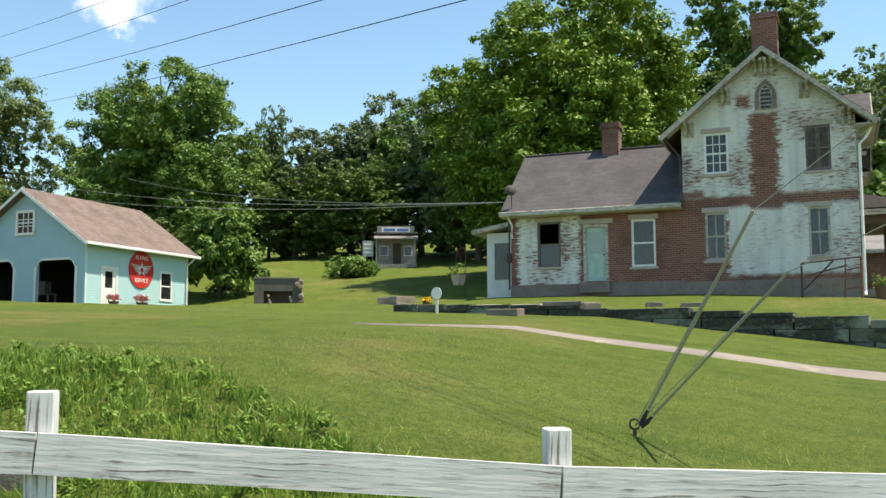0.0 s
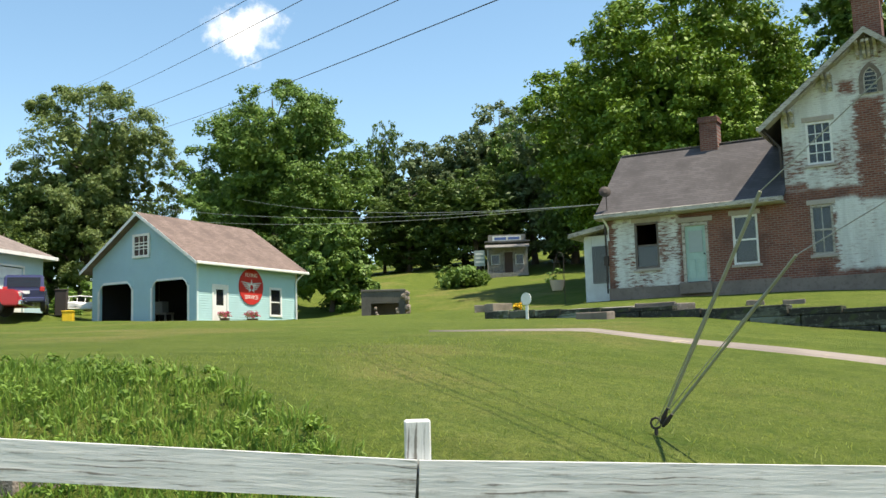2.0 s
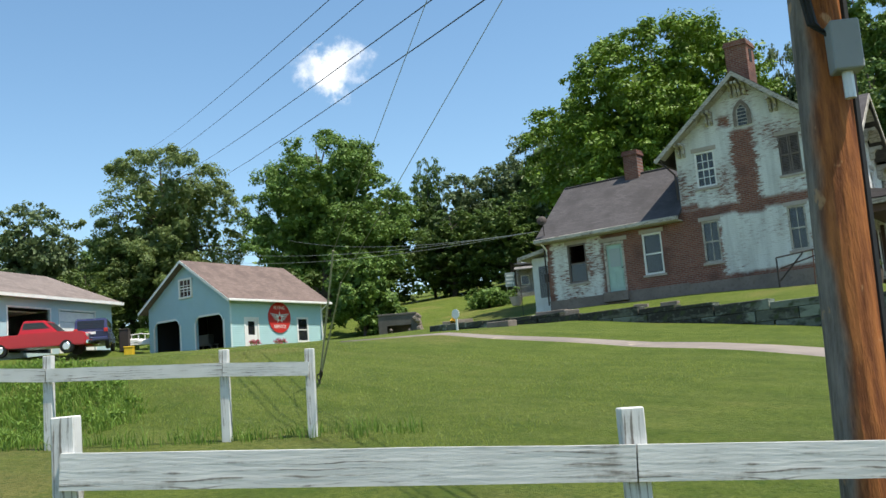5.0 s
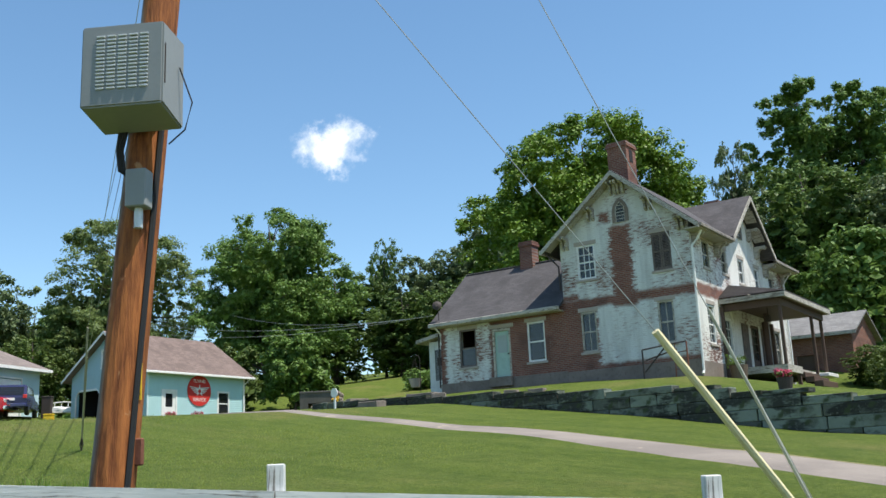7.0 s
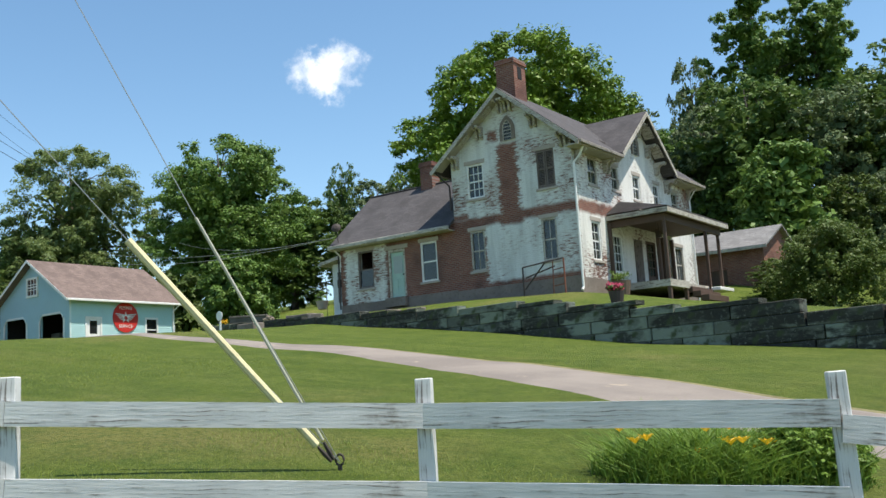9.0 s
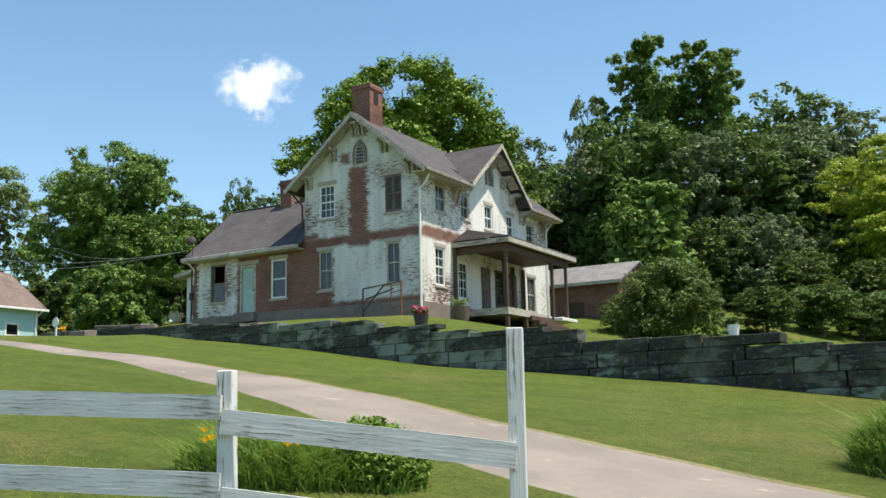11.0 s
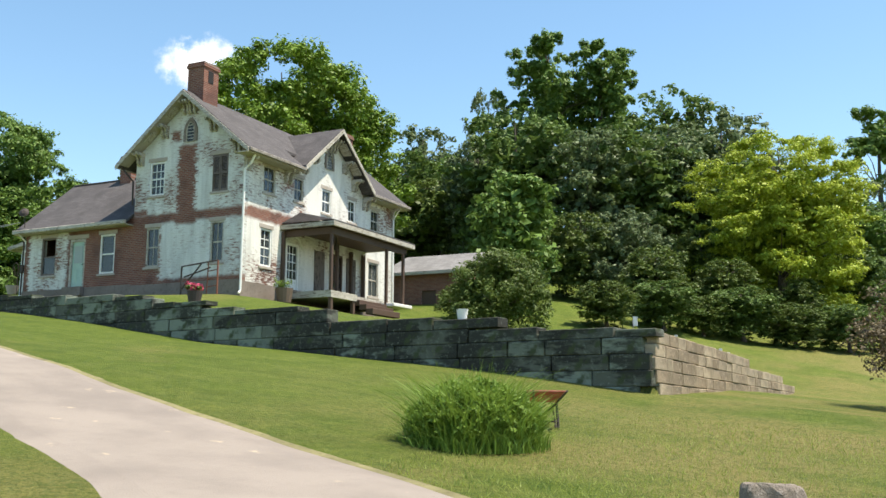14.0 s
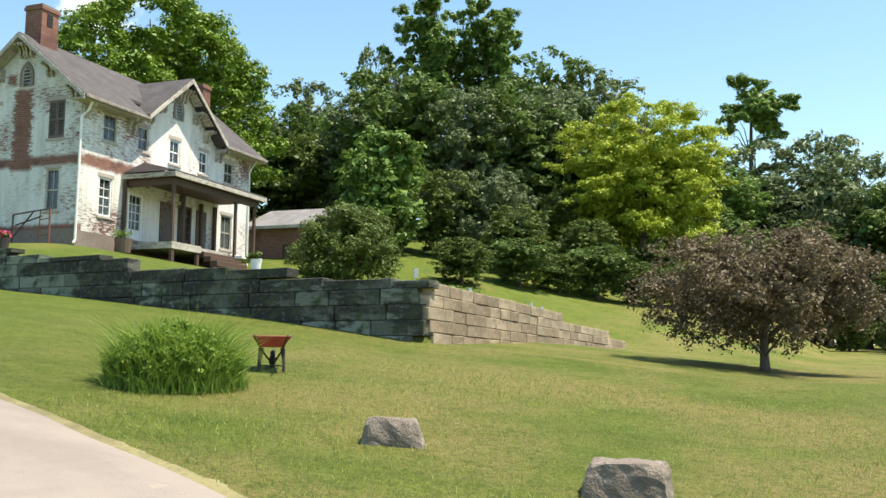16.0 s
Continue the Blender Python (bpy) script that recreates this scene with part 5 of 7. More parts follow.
def framed(parent, m, w, h, lites, label, door=False):
    f = 0.11
    bm = bm_box(-f, 0, -0.04, 0.06, -f * 0.5, h + f)
    bm_box(w, w + f, -0.04, 0.06, -f * 0.5, h + f, bm=bm)
    bm_box(0, w, -0.04, 0.06, h, h + f, bm=bm)
    bm_box(-f, w + f, -0.06, 0.06, -f, 0, bm=bm) if not door else None
    bmesh.ops.transform(bm, matrix=m, verts=bm.verts)
    win = part("door" if door else "window", bm, WHITE, parent, label)
    if door:
        bm = bm_box(0, w, 0.0, 0.05, 0, h * 0.5)
        bm_box(0, w * 0.22, 0.0, 0.05, h * 0.5, h, bm=bm)
        bm_box(w * 0.78, w, 0.0, 0.05, h * 0.5, h, bm=bm)
        bm_box(w * 0.22, w * 0.78, 0.0, 0.05, h * 0.93, h, bm=bm)
        bmesh.ops.transform(bm, matrix=m, verts=bm.verts)
        part("leaf", bm, WHITE, win)
        bm = bm_box(w * 0.22, w * 0.78, 0.02, 0.03, h * 0.5, h * 0.93)
    else:
        bm = bm_box(0, w, 0.0, 0.04, h * 0.5 - 0.03, h * 0.5 + 0.03)
        for i in range(1, lites[0]):
            bm_box(w * i / lites[0] - 0.02, w * i / lites[0] + 0.02, 0.002, 0.03, 0, h, bm=bm)
        for j in range(1, lites[1]):
            bm_box(0, w, 0.002, 0.03, h * j / lites[1] - 0.02, h * j / lites[1] + 0.02, bm=bm)
        bmesh.ops.transform(bm, matrix=m, verts=bm.verts)
        part("sash", bm, WHITE, win)
        bm = bm_box(0, w, 0.015, 0.02, 0, h)
    bmesh.ops.transform(bm, matrix=m, verts=bm.verts)
    part("pane", bm, DARKGLASS, win)
    return win


DARKGLASS = glass_material("dark_pane", (0.02, 0.022, 0.025), 0.1)


def text_mesh(body, size, m, mat, name, parent, extrude=0.004):
    cu = bpy.data.curves.new(name, "FONT")
    cu.body, cu.size, cu.extrude = body, size, extrude
    cu.align_x, cu.align_y = "CENTER", "CENTER"
    tmp = bpy.data.objects.new(name, cu)
    me = bpy.data.meshes.new_from_object(tmp)
    bpy.data.objects.remove(tmp)
    me.transform(m)
    me.materials.clear()
    me.materials.append(mat)
    ob = new(name, me)
    ob.parent = parent
    return ob


def barn():
    b = thing("barn", "aqua clapboard garage barn with brown shingle roof and two open bays", "barn")
    X0, X1, Y0, Y1, Z0, E, R = -38.3, -31.5, -0.38, 6.95, 0.2, 3.3, 5.62
    mid = (X0 + X1) / 2
    side_holes = [(0.73, 1.62, 0.3, 2.05), (4.85, 5.6, 0.85, 2.1)]
    front_holes = [(-37.8, -35.6, 0.2, 2.42), (-34.25, -32.02, 0.2, 2.38), (-35.4, -34.5, 3.68, 4.6)]
    place_s = lambda u, d, z: (X1 - d, u, z)
    place_f = lambda u, d, z: (u, Y0 + d, z)
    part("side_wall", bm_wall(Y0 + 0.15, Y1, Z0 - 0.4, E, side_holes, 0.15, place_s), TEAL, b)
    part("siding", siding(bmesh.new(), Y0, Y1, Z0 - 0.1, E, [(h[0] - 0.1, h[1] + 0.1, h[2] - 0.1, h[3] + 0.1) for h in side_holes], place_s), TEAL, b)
    # front boards take the shaded copy of the side's paint
    part("front_wall", bm_wall(X0, X1, Z0 - 0.4, E, front_holes[:2], 0.15, place_f), AQUA_SHADED, b)
    part("siding", siding(bmesh.new(), X0, X1, Z0 - 0.1, E, front_holes, place_f), AQUA_SHADED, b)
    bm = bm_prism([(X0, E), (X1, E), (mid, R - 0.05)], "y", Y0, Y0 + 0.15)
    part("gable", bm, AQUA_SHADED, b)
    bm = bmesh.new()
    z = E
    while z < R - 0.15:
        t = z + 0.115
        half = (X1 - mid) * (1 - (t - E) / (R - E))
        cuts = [(mid - half, mid + half)]
        if 3.6 < z < 4.68:
            cuts = [(mid - half, -35.48), (-34.42, mid + half)]
        for a, c in cuts:
            if c - a > 0.05:
                v = [bm.verts.new(place_f(*q)) for q in ((a, -0.026, z), (c, -0.026, z), (c, -0.006, t), (a, -0.006, t), (a, 0, z), (c, 0, z))]
                bm.faces.new((v[0], v[1], v[2], v[3]))
                bm.faces.new((v[4], v[5], v[1], v[0]))
        z += 0.115
    part("siding", bm, AQUA_SHADED, b)
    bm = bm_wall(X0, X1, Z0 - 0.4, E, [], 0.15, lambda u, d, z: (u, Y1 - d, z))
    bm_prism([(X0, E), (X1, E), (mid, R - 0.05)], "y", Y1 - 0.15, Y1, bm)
    part("end_wall", bm, AQUA_SHADED, b)
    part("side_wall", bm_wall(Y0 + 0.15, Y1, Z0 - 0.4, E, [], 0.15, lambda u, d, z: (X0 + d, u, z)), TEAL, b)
    o, k = 0.42, (R - E) / (X1 - mid)
    lo = E - k * o + 0.1
    bm = slab((mid, Y0 - 0.45, R + 0.1), (X1 + o, Y0 - 0.45, lo), (X1 + o, Y1 + 0.45, lo), (mid, Y1 + 0.45, R + 0.1), 0.1)
    slab((mid, Y0 - 0.45, R + 0.1), (mid, Y1 + 0.45, R + 0.1), (X0 - o, Y1 + 0.45, lo), (X0 - o, Y0 - 0.45, lo), 0.1, bm)
    part("roof", bm, BARN_ROOF, b)
    bm = bm_box(X1 + o, X1 + o + 0.1, Y0 - 0.45, Y1 + 0.45, lo - 0.14, lo - 0.01, 0.02)
    part("gutter", bm, WHITE, b)
    for s in (1, -1):
        a, c = Vector((mid, Y0 - 0.47, R + 0.09)), Vector((mid + s * (X1 - mid + o), Y0 - 0.47, lo - 0.01))
        bm = slab(a, c, c + Vector((0, 0.018, 0)), a + Vector((0, 0.018, 0)), 0.16)
        part("rake_board", bm, WHITE, b)
    for y in (Y0 - 0.004, Y1 - 0.1):
        part("corner_board", bm_box(X1 - 0.01, X1 + 0.035, y, y + 0.11, Z0, E), TEALTRIM if y < 1 else WHITE, b)
    part("downpipe", bm_tube([(X1 + o, Y1 + 0.1, lo - 0.1), (X1 + 0.09, Y1 - 0.15, lo - 0.5), (X1 + 0.09, Y1 - 0.15, Z0)], 0.045, 6), WHITE, b)
    SIDE = lambda y, z: Matrix.Translation((X1, y, z)) @ Matrix.Rotation(radians(90), 4, "Z")
    FRNT = lambda x, z: Matrix.Translation((x, Y0, z))
    framed(b, SIDE(0.73, 0.3), 0.89, 1.75, (1, 1), "white half-glazed side door", door=True)
    framed(b, SIDE(4.85, 0.85), 0.75, 1.25, (1, 2), "white sash window")
    framed(b, Matrix.Translation((0, -0.06, 0)) @ FRNT(-35.4, 3.68), 0.9, 0.92, (3, 3), "small white gable window")
    for x0, x1, z0, z1 in front_holes[:2]:
        c = 0.3
        part("bay_trim", bm_box(x0 - 0.1, x0, -0.05, 0.02, z0, z1 - c, m=FRNT(0, 0)), WHITE, b)
        part("bay_trim", bm_box(x1, x1 + 0.1, -0.05, 0.02, z0, z1 - c, m=FRNT(0, 0)), WHITE, b)
        part("bay_head", bm_box(x0 + c, x1 - c, -0.05, 0.02, z1, z1 + 0.1, m=FRNT(0, 0)), WHITE, b)
        part("corner_infill", bm_prism([(x0 - 0.1, z1 - c), (x0 + c, z1 + 0.1), (x0 - 0.1, z1 + 0.1)], "y", Y0 - 0.03, Y0 + 0.02), AQUA_SHADED, b)
        part("corner_infill", bm_prism([(x1 + 0.1, z1 - c), (x1 + 0.1, z1 + 0.1), (x1 - c, z1 + 0.1)], "y", Y0 - 0.03, Y0 + 0.02), AQUA_SHADED, b)
        bm = bm_tube([(x0, Y0 - 0.04, z1 - c), (x0 + c * 0.4, Y0 - 0.04, z1 - c * 0.3), (x0 + c, Y0 - 0.04, z1 + 0.03)], 0.035, 4)
        part("bay_knee", bm, WHITE, b)
        bm = bm_tube([(x1, Y0 - 0.04, z1 - c), (x1 - c * 0.4, Y0 - 0.04, z1 - c * 0.3), (x1 - c, Y0 - 0.04, z1 + 0.03)], 0.035, 4)
        part("bay_knee", bm, WHITE, b)
    part("floor_slab", bm_box(X0 + 0.16, X1 - 0.16, Y0 + 0.02, Y1 - 0.16, Z0 - 0.2, Z0 - 0.02), FOUNDATION, b)
    # added black sheets paint the shade inside the open bays
    part("bay_shade_lining", bm_box(X0 + 0.155, X0 + 0.18, Y0 + 0.16, Y0 + 4.2, Z0, E), SHADE_BLACK, b)
    part("bay_shade_lining", bm_box(X1 - 0.18, X1 - 0.155, Y0 + 0.16, Y0 + 4.2, Z0, 0.25), SHADE_BLACK, b)
    part("bay_shade_ceiling", bm_box(X0 + 0.2, X1 - 0.2, Y0 + 0.16, Y0 + 4.2, E - 0.1, E - 0.05), SHADE_BLACK, b)
    part("bay_shade_partition", bm_box(X0 + 0.2, X1 - 0.2, Y0 + 4.2, Y0 + 4.3, Z0, E), SHADE_BLACK, b)
    # round sign with winged star
    sg = thing("wall_sign", "round red enamel sign with white winged star and lettering", "sign")
    SM = Matrix.Translation((X1 + 0.05, 3.33, 2.16)) @ Matrix.Rotation(radians(90), 4, "Z") @ Matrix.Rotation(radians(90), 4, "X")
    bm = bmesh.new()
    bmesh.ops.create_cone(bm, cap_ends=True, segments=48, radius1=0.88, radius2=0.88, depth=0.04, matrix=SM)
    part("disc", bm, RED_SIGN, sg)
    bm = bmesh.new()
    star = [((0.36 if k % 2 == 0 else 0.14) * math.sin(math.pi * k / 5), (0.36 if k % 2 == 0 else 0.14) * math.cos(math.pi * k / 5)) for k in range(10)]
    bm = bm_prism(star, "z", 0.022, 0.032)
    bmesh.ops.transform(bm, matrix=SM, verts=bm.verts)
    part("star", bm, WHITE, sg)
    for s in (1, -1):
        bm = bmesh.new()
        for k in range(4):
            y = 0.17 - 0.1 * k
            pts = [(s * 0.1, y - 0.07), (s * (0.72 - 0.1 * k), y + 0.02), (s * (0.74 - 0.1 * k), y + 0.07), (s * 0.1, y + 0.01)]
            bm_prism(pts if s > 0 else pts[::-1], "z", 0.022, 0.028, bm)
        bmesh.ops.transform(bm, matrix=SM, verts=bm.verts)
        part("wing", bm, LOUVRE, sg)
    bm = bm_prism([(0.12 * math.cos(a), 0.12 * math.sin(a) - 0.03) for a in np.linspace(0, 6.0, 9)], "z", 0.033, 0.038)
    bmesh.ops.transform(bm, matrix=SM, verts=bm.verts)
    part("roundel", bm, RED_SIGN, sg)
    text_mesh("FLYING", 0.27, SM @ Matrix.Translation((0, 0.55, 0.024)), WHITE, "lettering", sg)
    text_mesh("SERVICE", 0.27, SM @ Matrix.Translation((0, -0.52, 0.024)), WHITE, "lettering", sg)


TEALTRIM = plain("pale_corner_paint", (0.55, 0.66, 0.66), 0.5)
barn()


def on_ground(x, y, sink=0.0):
    return Vector((x, y, gz_at(x, y) - sink))


guy((-2.56, -24.94, gz_at(-2.56, -24.94)), [((-1.34, -25.77, -0.52), HEAD + Vector((0, 0, -0.5))), ((-1.07, -25.95, -1.07), HEAD + Vector((0, 0, -3.0)))],
    "pair of guy wires with grey-green guards rising from the lawn", [(GUARD_GREY, 0.016), (GUARD_GREY, 0.013)])
GUARD_WHITE = plain("pale_grey_guard", (0.42, 0.41, 0.34), 0.5, grime=0.2)
guy((10.76, -26.65, gz_at(10.76, -26.65)), [((9.81, -28.15, -2.12), HEAD + Vector((0, 0, -3.1))), ((10.12, -27.67, -1.92), HEAD + Vector((0, 0, 1.2)))],
    "pair of guy wires, one with a pale yellow guard", [(GUARD, 0.036), (GUARD_WHITE, 0.015)])
WIRE_FAR = ((-42.6, 4.7, 15.9), (-42.7, 5.0, 14.7), (-42.1, 6.0, 13.8), (-41.6, 6.9, 12.7))
for far, up in zip(WIRE_FAR, (5.9, 5.6, 5.0, 4.7)):
    start = POLE + Vector((0.1, 0.5, up))
    cable([start, start + (Vector(far) - start) * 1.75], 0.010, 0.6, "thin dark overhead power line against the sky")
for far in ((-50.6, 16.0, 8.9), (-46.5, 20.1, 10.3), (-50.5, 15.9, 9.6)):
    cable([(-12.1, -0.2, 3.75), far], 0.011, 0.6, "service cable slung from the house past the trees", STEEL)


# ---- other buildings ----
def garage():
    m = Matrix.Translation((-43.7, 1.0, 1.38)) @ Matrix.Rotation(1.84, 4, "Z")
    # local x runs to the right along the front, y back, origin at the right front corner
    g = thing("garage", "low pale blue garage with brown hipped roof and white doors", "garage", at=m)
    L, D, E = 15.0, 7.0, 2.95
    doors = [(-4.6, -1.6, -0.2, 2.3), (-8.6, -5.4, -0.2, 2.3), (-12.6, -9.4, -0.2, 2.3)]
    part("front_wall", bm_wall(-L, 0, -0.8, E, doors, 0.15, lambda u, d, z: (u, d, z)), TEALPALE, g)
    part("side_wall", bm_box(-0.15, 0, 0.151, D, -0.8, E), TEALPALE, g)
    part("side_wall", bm_box(-L, -L + 0.15, 0.151, D, -0.8, E), TEALPALE, g)
    part("back_wall", bm_box(-L + 0.151, -0.151, D - 0.15, D, -0.8, E), TEALPALE, g)
    for i, (a, b, c, d) in enumerate(doors):
        if i == 1:
            bm = bm_box(a, b, 0.9, 3.2, d - 0.12, d - 0.05)
        else:
            bm = bmesh.new()
            for k in range(4):
                bm_box(a, b, 0.06, 0.1, c + k * 0.62, c + k * 0.62 + 0.6, 0.01, bm=bm)
        dr = part("overhead_door", bm, WHITE, g, "white panelled overhead door")
        bm = bm_box(a - 0.1, a, -0.03, 0.02, c, d + 0.1)
        bm_box(b, b + 0.1, -0.03, 0.02, c, d + 0.1, bm=bm)
        bm_box(a, b, -0.03, 0.02, d, d + 0.1, bm=bm)
        part("trim", bm, WHITE, dr)
    # floor coloured black to paint the shade inside the open bay
    part("floor_slab", bm_box(-L + 0.16, -0.16, 0.02, D - 0.16, -0.6, -0.2), SHADE_BLACK, g)
    o = 0.5
    z0, z1 = E + 0.05, E + 2.0
    a, b, c, d = (-L - o, -o, z0), (o, -o, z0), (o, D + o, z0), (-L - o, D + o, z0)
    r0, r1 = (-L + D / 2, D / 2, z1), (-1.7, D / 2, z1)
    bm = bmesh.new()
    v = {k: bm.verts.new(p) for k, p in dict(a=a, b=b, c=c, d=d, r=r0, s=r1).items()}
    for f in ("absr", "bcs", "cdrs", "dar", "dcba"):
        bm.faces.new([v[q] for q in f])
    bmesh.ops.recalc_face_normals(bm, faces=bm.faces[:])
    part("roof", bm, GARAGE_ROOF, g)
    bm = bm_box(-L - o, o + 0.02, -o - 0.06, -o, E - 0.12, E + 0.06)
    bm_box(o, o + 0.06, -o, D + o, E - 0.12, E + 0.06, bm=bm)
    part("fascia", bm, WHITE, g)


GARAGE_ROOF = shingles("grey_brown_shingles", (0.20, 0.165, 0.15))
TEALPALE = plain("pale_blue_siding", (0.42, 0.56, 0.60), 0.5, vary=0.05, scale=2, grime=0.1)
garage()


def wheel(parent, x, y, r, w):
    bm = bmesh.new()
    bmesh.ops.create_cone(bm, cap_ends=True, segments=20, radius1=r, radius2=r, depth=w, matrix=Matrix.Translation((x, y, r)) @ Matrix.Rotation(radians(90), 4, "X"))
    bmesh.ops.bevel(bm, geom=[e for e in bm.edges if e.calc_face_angle(0) > 1], offset=0.04, segments=2, affect="EDGES")
    wh = part("wheel", bm, BLACK, parent)
    bm = bmesh.new()
    s = 1 if y > 0 else -1
    bmesh.ops.create_cone(bm, cap_ends=True, segments=16, radius1=r * 0.62, radius2=r * 0.5, depth=0.04, matrix=Matrix.Translation((x, y + s * w / 2, r)) @ Matrix.Rotation(radians(90), 4, "X"))
    part("rim", bm, CHROME, wh)


def bm_body(profile, half, taper=0.0):
    """A car body: a side outline in x, z drawn across, narrowed towards the top."""
    bm = bm_prism(profile, "y", -half, half)
    zs = [p[1] for p in profile]
    lo, hi = min(zs), max(zs)
    for v in bm.verts:
        v.co.y *= 1 - taper * max(0, (v.co.z - lo) / (hi - lo))
    bmesh.ops.bevel(bm, geom=bm.edges[:], offset=0.05, segments=2, affect="EDGES")
    return bm


def pickup():
    t = thing("pickup_truck", "red pickup truck with chrome grille and bumper", "truck", at=Matrix.Translation(on_ground(-40.2, -6.2)) @ Matrix.Rotation(math.atan2(0.62, 0.78), 4, "Z"))
    prof = [(-2.85, 0.45), (2.75, 0.42), (2.8, 0.95), (2.6, 1.12), (1.25, 1.2), (-0.75, 1.2), (-0.8, 1.15), (-2.85, 1.15)]
    part("body", bm_body(prof, 0.98), CAR_RED, t)
    cab = [(1.3, 1.15), (0.55, 1.86), (-0.55, 1.9), (-0.82, 1.15)]
    part("cab", bm_body(cab, 0.93, 0.16), CAR_RED, t)
    part("windscreen", bm_box(-0.03, 0.03, -0.74, 0.74, 0.0, 0.78, m=Matrix.Translation((1.22, 0, 1.22)) @ Matrix.Rotation(radians(-47), 4, "Y")), DARKGLASS, t)
    for s in (1, -1):
        part("side_window", bm_prism([(1.0, 1.25), (0.5, 1.74), (-0.5, 1.76), (-0.62, 1.25)], "y", s * 0.86 - 0.02, s * 0.86 + 0.03), DARKGLASS, t)
        part("headlight", bm_box(2.62, 2.8, s * 0.75 - 0.16, s * 0.75 + 0.16, 0.82, 1.02, 0.03), LOUVRE, t)
        for x in (-1.75, 1.75):
            wheel(t, x, s * 0.86, 0.38, 0.26)
    g = part("grille", bm_box(2.72, 2.83, -0.55, 0.55, 0.72, 1.02, 0.02), CHROME, t)
    part("bumper", bm_box(2.74, 2.94, -0.98, 0.98, 0.42, 0.66, 0.05), CHROME, t)
    part("bed_floor", bm_box(-2.75, -0.9, -0.85, 0.85, 1.12, 1.17), BLACK, t)


def suv():
    t = thing("parked_car", "dark blue wagon parked with its tail to the lawn", "car", at=Matrix.Translation(on_ground(-39.9, -2.9)) @ Matrix.Rotation(radians(139), 4, "Z"))
    prof = [(-2.2, 0.4), (2.3, 0.4), (2.3, 0.8), (2.1, 1.0), (1.1, 1.08), (0.3, 1.65), (-1.9, 1.68), (-2.25, 1.0)]
    part("body", bm_body(prof, 0.92, 0.12), CAR_BLUE, t)
    part("rear_window", bm_box(-0.03, 0.02, -0.7, 0.7, 0.0, 0.5, m=Matrix.Translation((-2.2, 0, 1.08)) @ Matrix.Rotation(radians(22), 4, "Y")), DARKGLASS, t)
    for s in (1, -1):
        part("tail_light", bm_box(-2.27, -2.12, s * 0.78 - 0.1, s * 0.78 + 0.1, 0.9, 1.1, 0.02), RED_SIGN, t)
        part("side_window", bm_prism([(0.9, 1.12), (0.25, 1.55), (-1.8, 1.57), (-2.0, 1.12)], "y", s * 0.83 - 0.02, s * 0.83 + 0.03), DARKGLASS, t)
        for x in (-1.4, 1.45):
            wheel(t, x, s * 0.8, 0.33, 0.22)
    part("number_plate", bm_box(-2.3, -2.26, -0.26, 0.26, 0.78, 0.92), WHITE, t)
    part("bumper", bm_box(-2.36, -2.18, -0.88, 0.88, 0.42, 0.62, 0.04), CAR_BLUE, t)


pickup()
suv()


